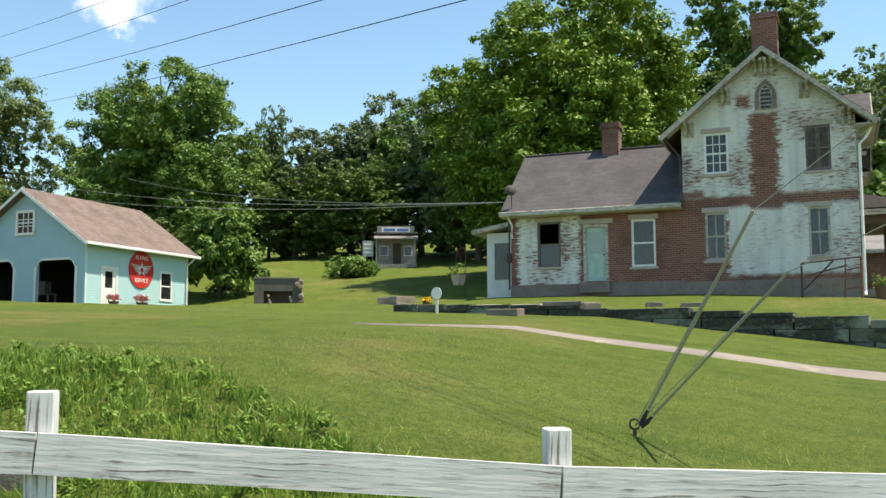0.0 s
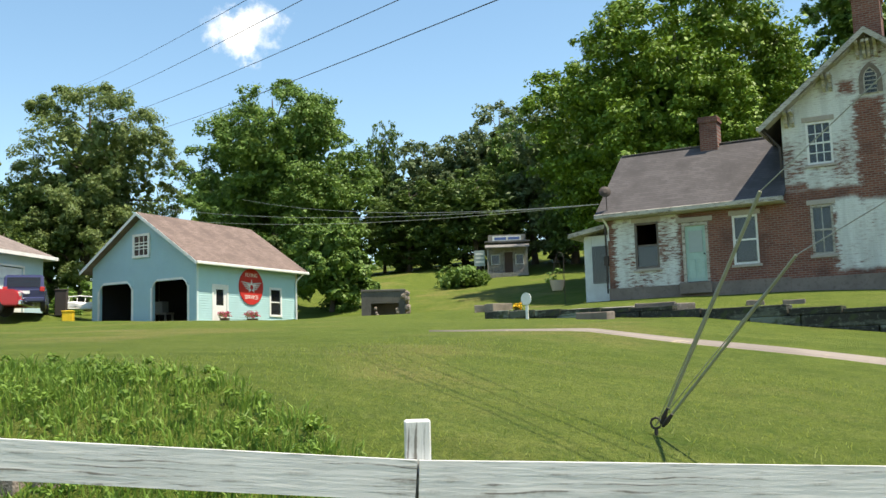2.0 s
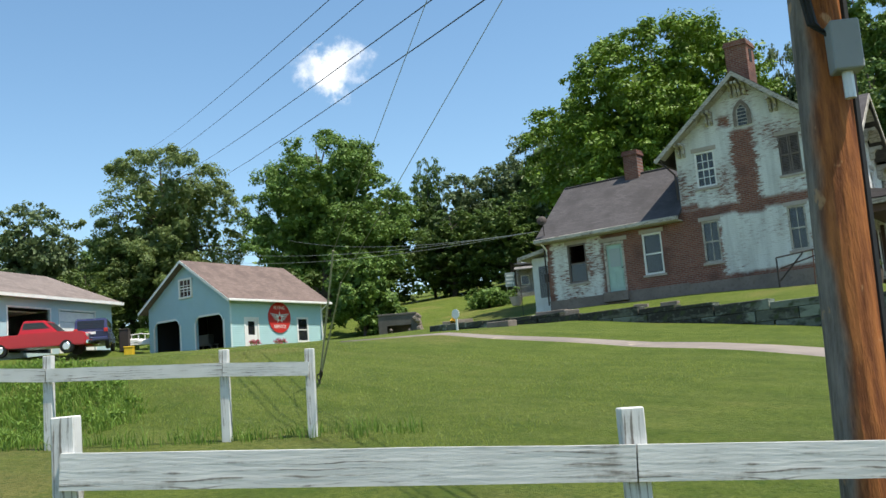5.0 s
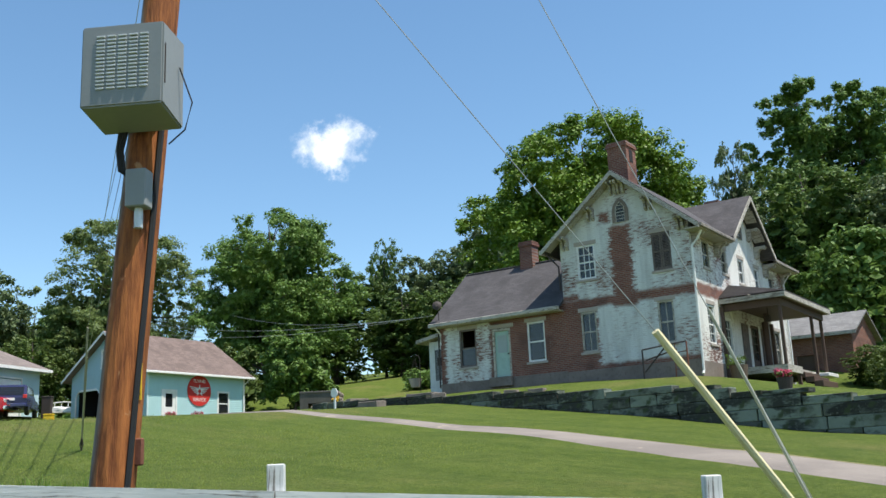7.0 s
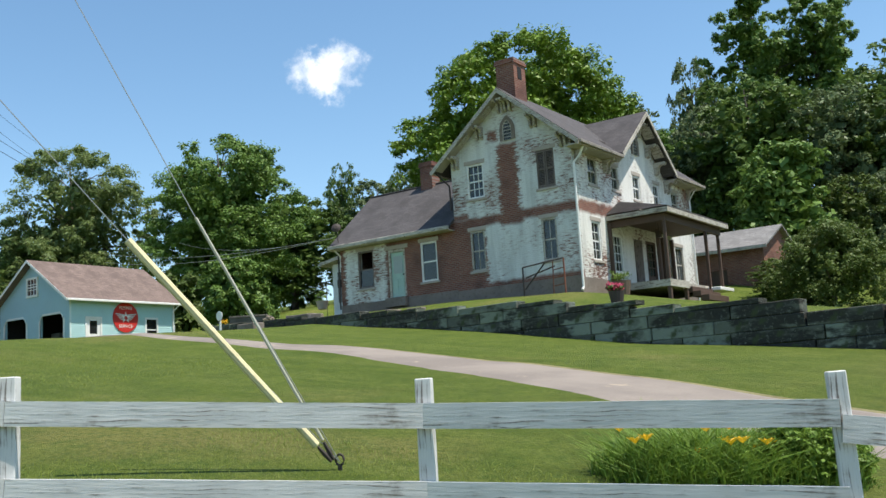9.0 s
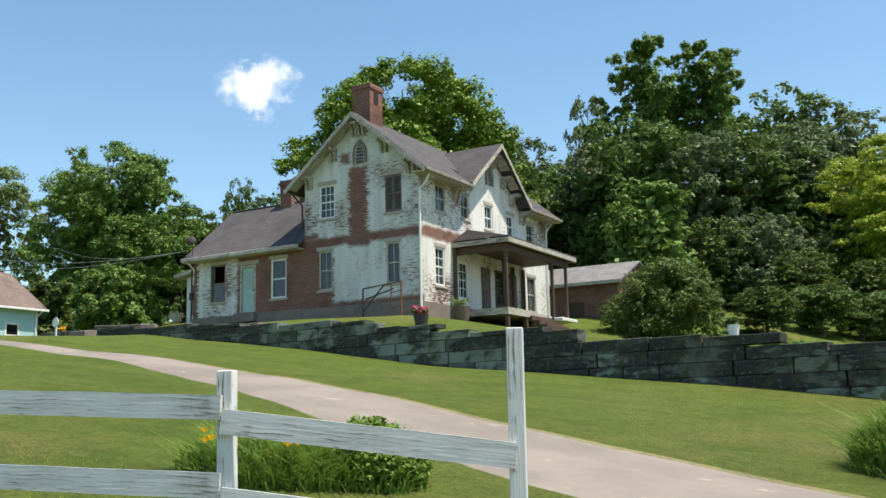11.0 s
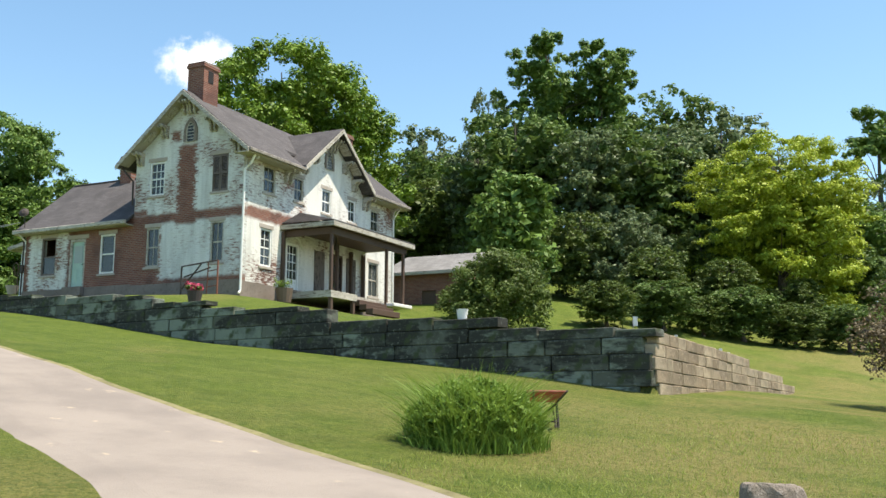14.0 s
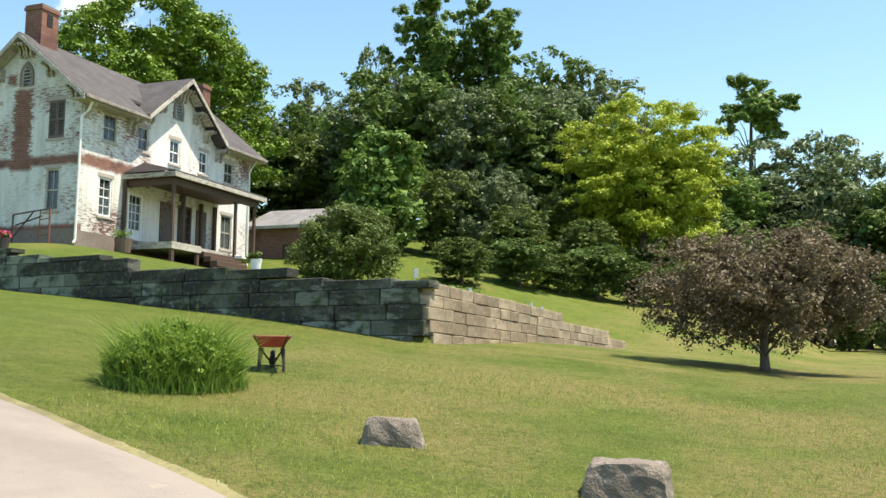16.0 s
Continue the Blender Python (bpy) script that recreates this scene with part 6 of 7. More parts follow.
def small_store():
    """Little board shed got up as an old general store on the hill."""
    z = gz_at(-33.9, 36.6) + 0.15
    m = Matrix.Translation((-34.75, 35.5, z)) @ Matrix.Rotation(math.atan2(1.38, 2.91), 4, "Z")
    s = thing("store_shed", "small grey board shed with a false front sign and porch", "shed", at=m)
    part("wall", bm_wall(0, 3.2, -0.3, 2.3, [(0.35, 0.95, 0.9, 1.6), (1.35, 2.05, 0.1, 1.85), (2.3, 2.85, 0.9, 1.6)], 0.12, lambda u, d, w: (u, 1.1 + d, w)), SUN_WOOD, s)
    bm = bm_box(0.0, 0.12, 1.23, 4.6, -0.3, 2.3)
    bm_box(3.08, 3.2, 1.23, 4.6, -0.3, 2.3, bm=bm)
    bm_box(0.13, 3.07, 4.48, 4.6, -0.3, 2.3, bm=bm)
    for k in range(12):
        bm_box(3.2, 3.225, 1.3 + 0.27 * k, 1.54 + 0.27 * k, -0.1, 2.3, bm=bm)
    part("side_boards", bm, OLD_TRIM, s)
    part("roof", slab((-0.2, 0.9, 2.75), (3.4, 0.9, 2.75), (3.4, 4.8, 2.1), (-0.2, 4.8, 2.1), 0.08), SHED_ROOF, s)
    part("porch_roof", slab((-0.15, -0.05, 2.15), (3.35, -0.05, 2.15), (3.35, 1.12, 2.5), (-0.15, 1.12, 2.5), 0.07), SHED_ROOF, s)
    for x in (0.0, 3.1):
        part("post", bm_box(x, x + 0.1, 0.05, 0.15, -0.2, 2.1), SUN_WOOD, s)
    part("porch_floor", bm_box(-0.05, 3.25, 0.0, 1.1, -0.3, 0.1), SUN_WOOD, s)
    bm = bm_box(0.0, 1.0, 0.08, 0.12, 0.55, 0.62)
    bm_box(2.2, 3.1, 0.08, 0.12, 0.55, 0.62, bm=bm)
    for x in (0.2, 0.45, 0.7, 2.4, 2.65, 2.9):
        bm_box(x, x + 0.04, 0.085, 0.115, 0.1, 0.55, bm=bm)
    part("railing", bm, SUN_WOOD, s)
    part("sign_board", bm_box(0.1, 3.1, 0.98, 1.04, 2.62, 3.25), SUN_WOOD, s)
    bm = bm_box(0.45, 2.75, 0.96, 0.98, 2.72, 3.15)
    part("sign_panel", bm, WHITE, s)
    bm = bmesh.new()
    for x0, x1 in ((0.6, 1.55), (1.7, 2.6)):
        bm_box(x0, x1, 0.95, 0.96, 2.83, 3.04, bm=bm)
    part("lettering_bar", bm, BLUE_SIGN, s)
    for x, w in ((0.35, 0.6), (2.3, 0.55)):
        bm = bm_box(x - 0.06, x + w + 0.06, 1.06, 1.1, 0.84, 1.66)
        wn = part("window", bm, WHITE, s)
        part("pane", bm_box(x, x + w, 1.05, 1.06, 0.9, 1.6), DARKGLASS, wn)
    part("door", bm_box(1.37, 2.03, 1.14, 1.19, 0.1, 1.83), POST_BROWN, s)
    # painted board standing beside
    b = thing("notice_board", "pale green painted notice board on posts", "sign", at=m)
    part("board", bm_box(-1.05, -0.2, 0.6, 0.65, 0.75, 2.0), BLIND_AND_GLINT, b)
    for x in (-0.98, -0.3):
        part("post", bm_box(x, x + 0.07, 0.66, 0.72, -0.4, 2.0), SUN_WOOD, b)
    bm = bmesh.new()
    for k in range(3):
        bm_box(-0.95, -0.3, 0.59, 0.6, 1.0 + 0.32 * k, 1.15 + 0.32 * k, bm=bm)
    part("lettering_bar", bm, WHITE, b)


small_store()


SOOTY = plain("sooty_concrete", (0.082, 0.076, 0.068), 0.9, vary=0.5, scale=2, bump=0.5, grime=0.5)


def stone_pit():
    """Open fireplace of concrete and fieldstone on the lawn."""
    m = Matrix.Translation((-28.9, 9.1, gz_at(-28, 9.7) + 0.12)) @ Matrix.Rotation(math.atan2(1.2, 1.9), 4, "Z")
    p = thing("stone_fireplace", "square grey concrete and fieldstone outdoor fireplace", "fireplace", at=m)
    part("front", bm_rough(bm_wall(0, 2.3, -0.2, 1.5, [(0.5, 1.95, 0.0, 0.9)], 0.3, lambda u, d, z: (u, d, z)), 0.02, 2), SOOTY, p)
    part("back", bm_box(0, 2.3, 1.6, 1.8, -0.2, 1.5), FOUNDATION, p)
    part("top", bm_box(-0.04, 2.34, -0.04, 1.84, 1.5, 1.62, 0.02), SOOTY, p)
    part("side", bm_box(0, 0.25, 0.3, 1.6, -0.2, 1.5), FOUNDATION, p)
    rng = random.Random(5)
    for k in range(46):
        bm = bmesh.new()
        bmesh.ops.create_icosphere(bm, subdivisions=1, radius=rng.uniform(0.12, 0.22))
        bm_rough(bm, 0.05, 4, k)
        bmesh.ops.transform(bm, matrix=Matrix.Translation((2.3 + rng.uniform(-0.1, 0.12), rng.uniform(0.0, 1.8), rng.uniform(-0.1, 1.45))), verts=bm.verts)
        part("fieldstone", bm, BOULDER, p)
    for k in range(9):
        bm = bmesh.new()
        bmesh.ops.create_icosphere(bm, subdivisions=1, radius=rng.uniform(0.08, 0.13))
        bmesh.ops.transform(bm, matrix=Matrix.Translation((rng.choice((0.78, 1.92)) + rng.uniform(-0.08, 0.08), 0.02, rng.uniform(0.0, 0.7))), verts=bm.verts)
        part("fieldstone", bm, BOULDER, p)


stone_pit()


def brick_shed():
    s = thing("brick_outbuilding", "low red brick outbuilding with pale grey shingle roof", "outbuilding")
    X0, X1, Y0, Y1, E, R = -3.4, 1.7, 17.6, 23.4, 3.1, 4.35
    part("front_wall", bm_wall(X0, X1, -0.5, E, [(-1.2, -0.3, 1.0, 2.05)], 0.25, lambda u, d, z: (u, Y0 + d, z)), SHED_BRICK, s)
    bm = bm_box(X1 - 0.25, X1, Y0 + 0.251, Y1, -0.5, E)
    bm_prism([(Y0, E), (Y1, E), ((Y0 + Y1) / 2, R)], "x", X1 - 0.25, X1, bm)
    part("gable_wall", bm, SHED_BRICK, s)
    part("back_wall", bm_box(X0, X1 - 0.26, Y1 - 0.25, Y1, -0.5, E), SHED_BRICK, s)
    part("side_wall", bm_box(X0, X0 + 0.25, Y0 + 0.251, Y1 - 0.26, -0.5, E), SHED_BRICK, s)
    part("door", bm_box(-1.2, -0.3, Y0 + 0.08, Y0 + 0.14, 1.0, 2.05), POST_BROWN, s)
    my = (Y0 + Y1) / 2
    bm = slab((X0 - 0.3, my, R + 0.12), (X0 - 0.3, Y0 - 0.35, E), (X1 + 0.3, Y0 - 0.35, E), (X1 + 0.3, my, R + 0.12), 0.1)
    slab((X0 - 0.3, my, R + 0.12), (X1 + 0.3, my, R + 0.12), (X1 + 0.3, Y1 + 0.35, E), (X0 - 0.3, Y1 + 0.35, E), 0.1, bm)
    part("roof", bm, SHED_ROOF, s)
    part("fascia", bm_box(X0 - 0.3, X1 + 0.3, Y0 - 0.4, Y0 - 0.352, E - 0.18, E - 0.02), OLD_TRIM, s)


brick_shed()


# ---- trees ----
def leaf_cloud(rng, centres, radii, per, size, up=0.6, squash=0.75):
    """Leaf sprays as small bent quads, set on the shells of many lobes."""
    # each lobe carries smaller sprays, so that the outline breaks up
    k = 8
    e = rng.normal(size=(len(centres) * k, 3))
    e /= np.linalg.norm(e, axis=1, keepdims=True)
    e[:, 2] = np.where(e[:, 2] < -0.35, -e[:, 2], e[:, 2])
    big = np.repeat(radii, k)
    centres = np.repeat(centres, k, axis=0) + e * (big * rng.uniform(0.45, 0.95, len(big)))[:, None] * np.array([1, 1, squash])
    radii = big * rng.uniform(0.26, 0.48, len(big))
    n, per = len(centres), max(3, per // k)
    idx = np.repeat(np.arange(n), per)
    d = rng.normal(size=(len(idx), 3))
    d /= np.linalg.norm(d, axis=1, keepdims=True)
    d[:, 2] = np.abs(d[:, 2]) * np.where(rng.random(len(idx)) < 0.72, 1, -1)
    r = radii[idx] * np.where(rng.random(len(idx)) < 0.14, rng.uniform(1.0, 1.38, len(idx)), rng.uniform(0.3, 1.06, len(idx)))
    pos = centres[idx] + d * r[:, None] * np.array([1, 1, squash])
    nrm = d + rng.normal(scale=0.42, size=d.shape) + np.array([0, 0, up])
    nrm /= np.linalg.norm(nrm, axis=1, keepdims=True)
    ref = rng.normal(size=d.shape)
    a = np.cross(nrm, ref)
    a /= np.linalg.norm(a, axis=1, keepdims=True) + 1e-9
    b = np.cross(nrm, a)
    s = size * rng.uniform(0.6, 1.35, len(idx))[:, None]
    v = np.stack([pos - a * s, pos - b * s * 0.55 + nrm * s * 0.15, pos + a * s, pos + b * s * 0.55 + nrm * s * 0.15], 1)
    return v.reshape(-1, 3)


def leaf_mesh(name, verts, mat):
    n = len(verts) // 4
    me = bpy.data.meshes.new(name)
    me.vertices.add(4 * n)
    me.vertices.foreach_set("co", verts.astype(np.float32).ravel())
    me.loops.add(4 * n)
    me.loops.foreach_set("vertex_index", np.arange(4 * n, dtype=np.int32))
    me.polygons.add(n)
    me.polygons.foreach_set("loop_start", np.arange(0, 4 * n, 4, dtype=np.int32))
    me.polygons.foreach_set("loop_total", np.full(n, 4, dtype=np.int32))
    me.materials.append(mat)
    me.update(calc_edges=True)
    return me


def tree_meshes(seed, height, radius, kind, bole=0.22, lobes=70, leaves=15000, size=0.3, lobe=0.24, top=0.5, lean=0.0, gappy=0.0, squash=0.92, shell=0.25):
    """Trunk with limbs, and a crown of lobes on an uneven dome. top: height of the widest part within the crown."""
    rng = np.random.default_rng(seed)
    c0, ch = height * bole, height * (1 - bole)
    centres, radii = [], []
    tries = 0
    while len(centres) < lobes and tries < 6000:
        tries += 1
        f = rng.uniform(0.02, 0.97)
        prof = math.sqrt(max(0.02, 1 - ((f - top) / (1 - top)) ** 2.6)) if f > top else math.sqrt(max(0.05, 1 - ((top - f) / (top * 1.15)) ** 2))
        ang = rng.uniform(0, 2 * math.pi)
        wob = 1 + 0.11 * math.sin(3 * ang + seed) + 0.10 * math.sin(7 * f + seed * 2 + 2 * ang)
        rr = radius * prof * wob * math.sqrt(rng.uniform(shell, 1.0)) * (1 - lobe * 0.6)
        p = np.array([rr * math.cos(ang) + lean * f * height, rr * math.sin(ang), c0 + f * ch * (1 - lobe * 0.3)])
        if gappy and noise.noise(Vector(p) * (1.6 / radius) + Vector((seed, 0, 0))) < gappy - 0.35:
            continue
        centres.append(p)
        radii.append(radius * lobe * rng.uniform(0.65, 1.3))
    centres, radii = np.array(centres), np.array(radii)
    verts = leaf_cloud(rng, centres, radii, max(4, leaves // len(centres)), size, squash=squash)
    # inner foliage fills the heart of the crown
    mean = centres.mean(axis=0)
    heart = mean + (centres - mean) * rng.uniform(0.25, 0.75, (len(centres), 1))
    verts = np.concatenate([verts, leaf_cloud(rng, heart, radii * 1.2, max(4, leaves // len(centres) // 7), size * 2.2, squash=0.9)])
    crown = leaf_mesh("crown", verts, LEAVES[kind])
    bm = bmesh.new()
    tr = height * 0.018 + 0.05
    stem = [(lean * height * f ** 1.4 + 0.012 * height * math.sin(5 * f + seed), 0.01 * height * math.cos(4 * f + seed), height * f - 0.4 * (f == 0)) for f in (0, 0.03, 0.12, 0.25, 0.4, 0.58, 0.76, 0.9)]
    bm_tube(stem, tr, 9, bm, [tr * q for q in (1.7, 1.2, 1.0, 0.9, 0.75, 0.5, 0.3, 0.1)])
    order = np.argsort(-radii)[: min(22, len(radii))]
    for i in order:
        tip = Vector(centres[i])
        f = max(0.12, min(0.8, (tip.z / height) - 0.12 - 0.25 * math.hypot(tip.x, tip.y) / height))
        j = min(6, max(1, int(np.searchsorted((0, 0.03, 0.12, 0.25, 0.4, 0.58, 0.76, 0.9), f))))
        a = Vector(stem[j])
        mid = a.lerp(tip, 0.5) + Vector((0, 0, 0.04 * height))
        r0 = tr * (0.32 if j < 5 else 0.18)
        bm_tube([a, mid, tip], r0, 5, bm, [r0, r0 * 0.6, r0 * 0.2])
    return mesh_of("trunk", bm, BARK), crown


def tree(x, y, meshes, label, category="tree", name="tree", group="", turn=0.0, s=(1, 1, 1), sink=0.1):
    t = thing(name, label, category, group, at=Matrix.Translation(on_ground(x, y, sink)) @ Matrix.Rotation(turn, 4, "Z") @ Matrix.Diagonal((*s, 1)))
    for nm, me in zip(("trunk", "crown"), meshes):
        ob = new(nm, me)
        ob.parent = t
    return t


tree(-15.8, 24.1, tree_meshes(11, 18.0, 8.6, "maple", 0.06, 330, 130000, 0.14, 0.16, 0.42, squash=0.72, shell=0.5), "broad sunlit maple tree with dense bright green crown behind the house", name="maple_tree")
tree(-50.3, 28.3, tree_meshes(5, 17.8, 7.7, "walnut", 0.05, 230, 85000, 0.14, 0.165, 0.42, gappy=0.04, squash=0.75, shell=0.45), "tall walnut tree with layered green foliage behind the barn", name="walnut_tree")
tree(-68.6, 25.1, tree_meshes(23, 20.6, 7.8, "locust", 0.03, 190, 64000, 0.14, 0.15, 0.5, gappy=0.14), "large feathery green tree", name="locust_tree")
WOODS = [tree_meshes(40 + k, 18, 6.4, kind, 0.03, 140, 10000, 0.25, 0.18, 0.5, gappy=g * 0.5, squash=0.8, shell=0.4) for k, (kind, g) in enumerate((("dark", 0.0), ("grey", 0.15), ("walnut", 0.1), ("dark", 0.2), ("grey", 0.0), ("bush", 0.0)))]
OAK = tree_meshes(61, 25.6, 4.8, "walnut", 0.3, 80, 46000, 0.15, 0.2, 0.6, gappy=0.32)


def wood(x, y, k, h, w=1.0):
    tree(x, y, WOODS[k], ("dense dark green tree in the hillside wood", "grey-green feathery tree in the hillside wood", "leafy mid-green tree in the hillside wood", "open-crowned dark tree in the hillside wood", "silvery green tree in the hillside wood", "low spreading dark green tree at the wood edge")[k], group="woodland trees", turn=(x * 7 + y * 3) % 6.28, s=(h / 18 * w, h / 18 * w, h / 18))


for row in ((-77.4, 16.1, 1, 17, 0.9), (-84, 10, 2, 21, 1.0), (-67, 15.2, 5, 9, 1.2), (-72, 24, 0, 13, 1.2), (-62, 40, 4, 14, 1.1),
            (-52.8, 48.6, 3, 16.2, 0.42), (-48.7, 50, 1, 13.2, 1.1), (-44.8, 51, 4, 13.4, 1.0), (-41.9, 53.3, 1, 16.3, 0.9), (-37.2, 50, 2, 15, 0.9), (-32, 47, 4, 16.2, 1.0), (-28, 41, 3, 13, 1.0), (-47, 44, 0, 9, 1.3), (-40, 44, 3, 9.5, 1.4), (-56, 44, 0, 13, 1.3), (-30, 52, 0, 16, 1.2), (-23, 40, 0, 12, 1.3),
            (-24.8, 63.4, 1, 17.5, 1.0), (-16, 54, 2, 12.5, 1.2), (-18.1, 66.2, 1, 21.7, 0.4), (-10.5, 46, 4, 13, 0.8), (0.6, 43.5, 4, 12.8, 1.0), (6, 49, 1, 14.5, 0.95), (-2.9, 36.6, 2, 7.5, 1.2), (8, 59, 1, 17.2, 1.05), (3.7, 57, 3, 18.8, 0.95), (-6, 44, 0, 15, 1.1), (4, 46, 0, 13, 1.2), (10, 50, 0, 12, 1.3), (-14, 46, 5, 10, 1.3), (-20, 48, 0, 13, 1.2),
            (17.8, 63, 2, 11, 1.3), (24.7, 57, 0, 9, 1.6), (27.3, 74, 4, 22, 0.8), (30.4, 64, 1, 18, 1.0), (36, 60, 0, 16, 1.3), (21, 70, 1, 14, 1.2), (14, 58, 0, 12, 1.3), (33, 48, 5, 7, 1.4), (26, 46, 5, 5, 1.6), (19, 46, 0, 7, 1.3), (10, 38, 5, 6, 1.3), (-90, 30, 0, 14, 1.3), (-66, 50, 2, 14, 1.2), (9.5, 27.5, 5, 4.5, 1.5), (12.8, 32.5, 5, 4.5, 1.5), (16.5, 35, 5, 4, 1.5), (4, 30, 5, 6, 1.3)):
    wood(*row)
tree(-10.0, 62.0, OAK, "tall open oak rising over the wood", name="oak_tree")
tree(-4.7, 64.6, OAK, "tall open oak rising over the wood", name="oak_tree", turn=2.2, s=(0.95, 0.95, 0.97))
tree(20.8, 75.7, tree_meshes(71, 21.8, 4.6, "walnut", 0.6, 17, 11000, 0.19, 0.27, 0.5, squash=0.6), "tall slender tree with high tufted crown", name="locust_tree")
tree(15.2, 39.8, tree_meshes(17, 14.2, 6.7, "lime", 0.05, 250, 90000, 0.10, 0.16, 0.4, squash=0.5, shell=0.45), "yellow-green ornamental tree in full sun", name="honey_locust_tree")
tree(25.25, -5.4, tree_meshes(29, 3.15, 3.25, "purple", 0.2, 130, 34000, 0.045, 0.17, 0.32), "small spreading bronze-leaved crabapple on the lawn", name="crabapple_tree", sink=0.05)
tree(6.7, 9.7, tree_meshes(31, 3.8, 2.75, "bush", 0.0, 120, 36000, 0.06, 0.2, 0.42), "rounded dark green shrub beside the house", "shrub", "shrub")
tree(11.2, 11.5, tree_meshes(32, 1.0, 1.3, "walnut", 0.0, 30, 3000, 0.08, 0.3, 0.45), "low leafy green plants on the terrace", "shrub", "shrub")
tree(6.4, 31.3, tree_meshes(33, 6.2, 3.6, "grey", 0.0, 150, 46000, 0.08, 0.17, 0.42), "tall rounded green shrub at the wood's edge", "shrub", "shrub")
tree(0.8, 27, tree_meshes(34, 8.0, 3.4, "walnut", 0.0, 60, 9000, 0.2, 0.26, 0.45, gappy=0.2), "leafy young tree at the wood's edge", "tree", "tree")
tree(-36.2, 16.6, tree_meshes(37, 6.2, 2.9, "walnut", 0.0, 60, 12000, 0.15, 0.24, 0.42), "leafy young tree standing close behind the barn", "tree", "tree")
tree(-41.5, 15.5, tree_meshes(38, 5.0, 2.6, "bush", 0.0, 50, 8000, 0.16, 0.24, 0.42), "dense green shrub growing behind the barn", "shrub", "shrub")
tree(-33.3, 28.5, tree_meshes(35, 1.2, 2.2, "walnut", 0.0, 26, 3500, 0.12, 0.3, 0.4), "low bright green shrub on the hill", "shrub", "shrub")


def far_woods():
    """Low growth and distant woodland that closes the horizon behind the trees."""
    rg = np.random.default_rng(90)
    cs, rs = [], []
    spans = (((-125, -40), (-118, 30), 13), ((-118, 30), (-70, 62), 15), ((-70, 62), (0, 84), 9), ((0, 84), (75, 88), 10), ((75, 88), (110, 20), 13), ((-58, 44), (-22, 56), 4.5), ((12, 62), (60, 66), 5), ((-66, 8), (-52, 30), 3.0))
    for (x0, y0), (x1, y1), h in spans:
        n = int(math.hypot(x1 - x0, y1 - y0) / 1.5)
        for _ in range(n):
            f = rg.random()
            x, y = x0 + (x1 - x0) * f + rg.normal() * 1.5, y0 + (y1 - y0) * f + rg.normal() * 1.5
            top = h * (0.65 + 0.35 * noise.noise(Vector((x * 0.08, y * 0.08, 2))) + 0.1 * rg.random())
            for z in np.arange(0.5, top, h * 0.22):
                cs.append((x + rg.normal() * 0.8, y + rg.normal() * 0.8, gz_at(x, y) + z))
                rs.append(h * 0.16 * rg.uniform(0.8, 1.5))
    verts = leaf_cloud(rg, np.array(cs), np.array(rs), 42, 0.42)
    ob = new("far_woods", leaf_mesh("far_woods", verts, LEAVES["walnut"]))
    tagged(ob, "distant green woodland and underbrush closing the horizon", "woods", kind="stuff")


far_woods()


# ---- planting and small things ----
def blades(rng, n, rx, ry, h, width, bend=0.5):
    """Long grass: tapered blades that arch outward."""
    out = []
    for _ in range(n):
        a, r = rng.uniform(0, 6.283), math.sqrt(rng.random())
        px, py = rx * r * math.cos(a), ry * r * math.sin(a)
        hh = h * rng.uniform(0.3, 1.05) * (1 - 0.5 * r * r)
        da = a + rng.uniform(-2.6, 2.6)
        lean = bend * hh * rng.uniform(0.15, 0.9)
        dx, dy = math.cos(da) * lean, math.sin(da) * lean
        sa = rng.uniform(0, 6.283)
        sx, sy = math.cos(sa) * width, math.sin(sa) * width
        p0, p1, p2 = (px, py, -0.05), (px + dx * 0.3, py + dy * 0.3, hh * 0.62), (px + dx, py + dy, hh)
        out += [(p0[0] - sx, p0[1] - sy, p0[2]), (p0[0] + sx, p0[1] + sy, p0[2]), (p1[0] + sx * 0.8, p1[1] + sy * 0.8, p1[2]), (p1[0] - sx * 0.8, p1[1] - sy * 0.8, p1[2])]
        out += [(p1[0] - sx * 0.8, p1[1] - sy * 0.8, p1[2]), (p1[0] + sx * 0.8, p1[1] + sy * 0.8, p1[2]), (p2[0] + sx * 0.1, p2[1] + sy * 0.1, p2[2]), (p2[0] - sx * 0.1, p2[1] - sy * 0.1, p2[2])]
    return np.array(out)


def sprigs(seed, n, rx, ry, h):
    """Leafy stems mixed into a clump."""
    ng = np.random.default_rng(seed)
    a, r = ng.uniform(0, 6.283, n), np.sqrt(ng.random(n))
    cs = np.stack([rx * r * np.cos(a), ry * r * np.sin(a), h * (1 - 0.55 * r * r) * ng.uniform(0.35, 1.0, n)], 1)
    return leaf_cloud(ng, cs, ng.uniform(0.06, 0.15, n), 35, 0.028)


rng = random.Random(12)
clump = new("ornamental_grass", leaf_mesh("ornamental_grass", np.concatenate([blades(rng, 3600, 0.85, 0.78, 1.02, 0.010, 1.3), blades(rng, 1800, 1.0, 0.92, 0.42, 0.007, 2.4), blades(rng, 1500, 0.42, 0.42, 0.80, 0.013, 1.0) + np.array([0.36, 0.22, 0]), sprigs(31, 520, 0.88, 0.8, 0.86), blades(rng, 60, 0.75, 0.7, 1.55, 0.004, 0.35)]), LEAVES["blade"]))
clump.location = on_ground(18.64, -19.15, 0.04)
clump.scale = (0.97, 0.97, 0.98)
tagged(clump, "dense clump of long green ornamental grass on the lawn", "grass clump")


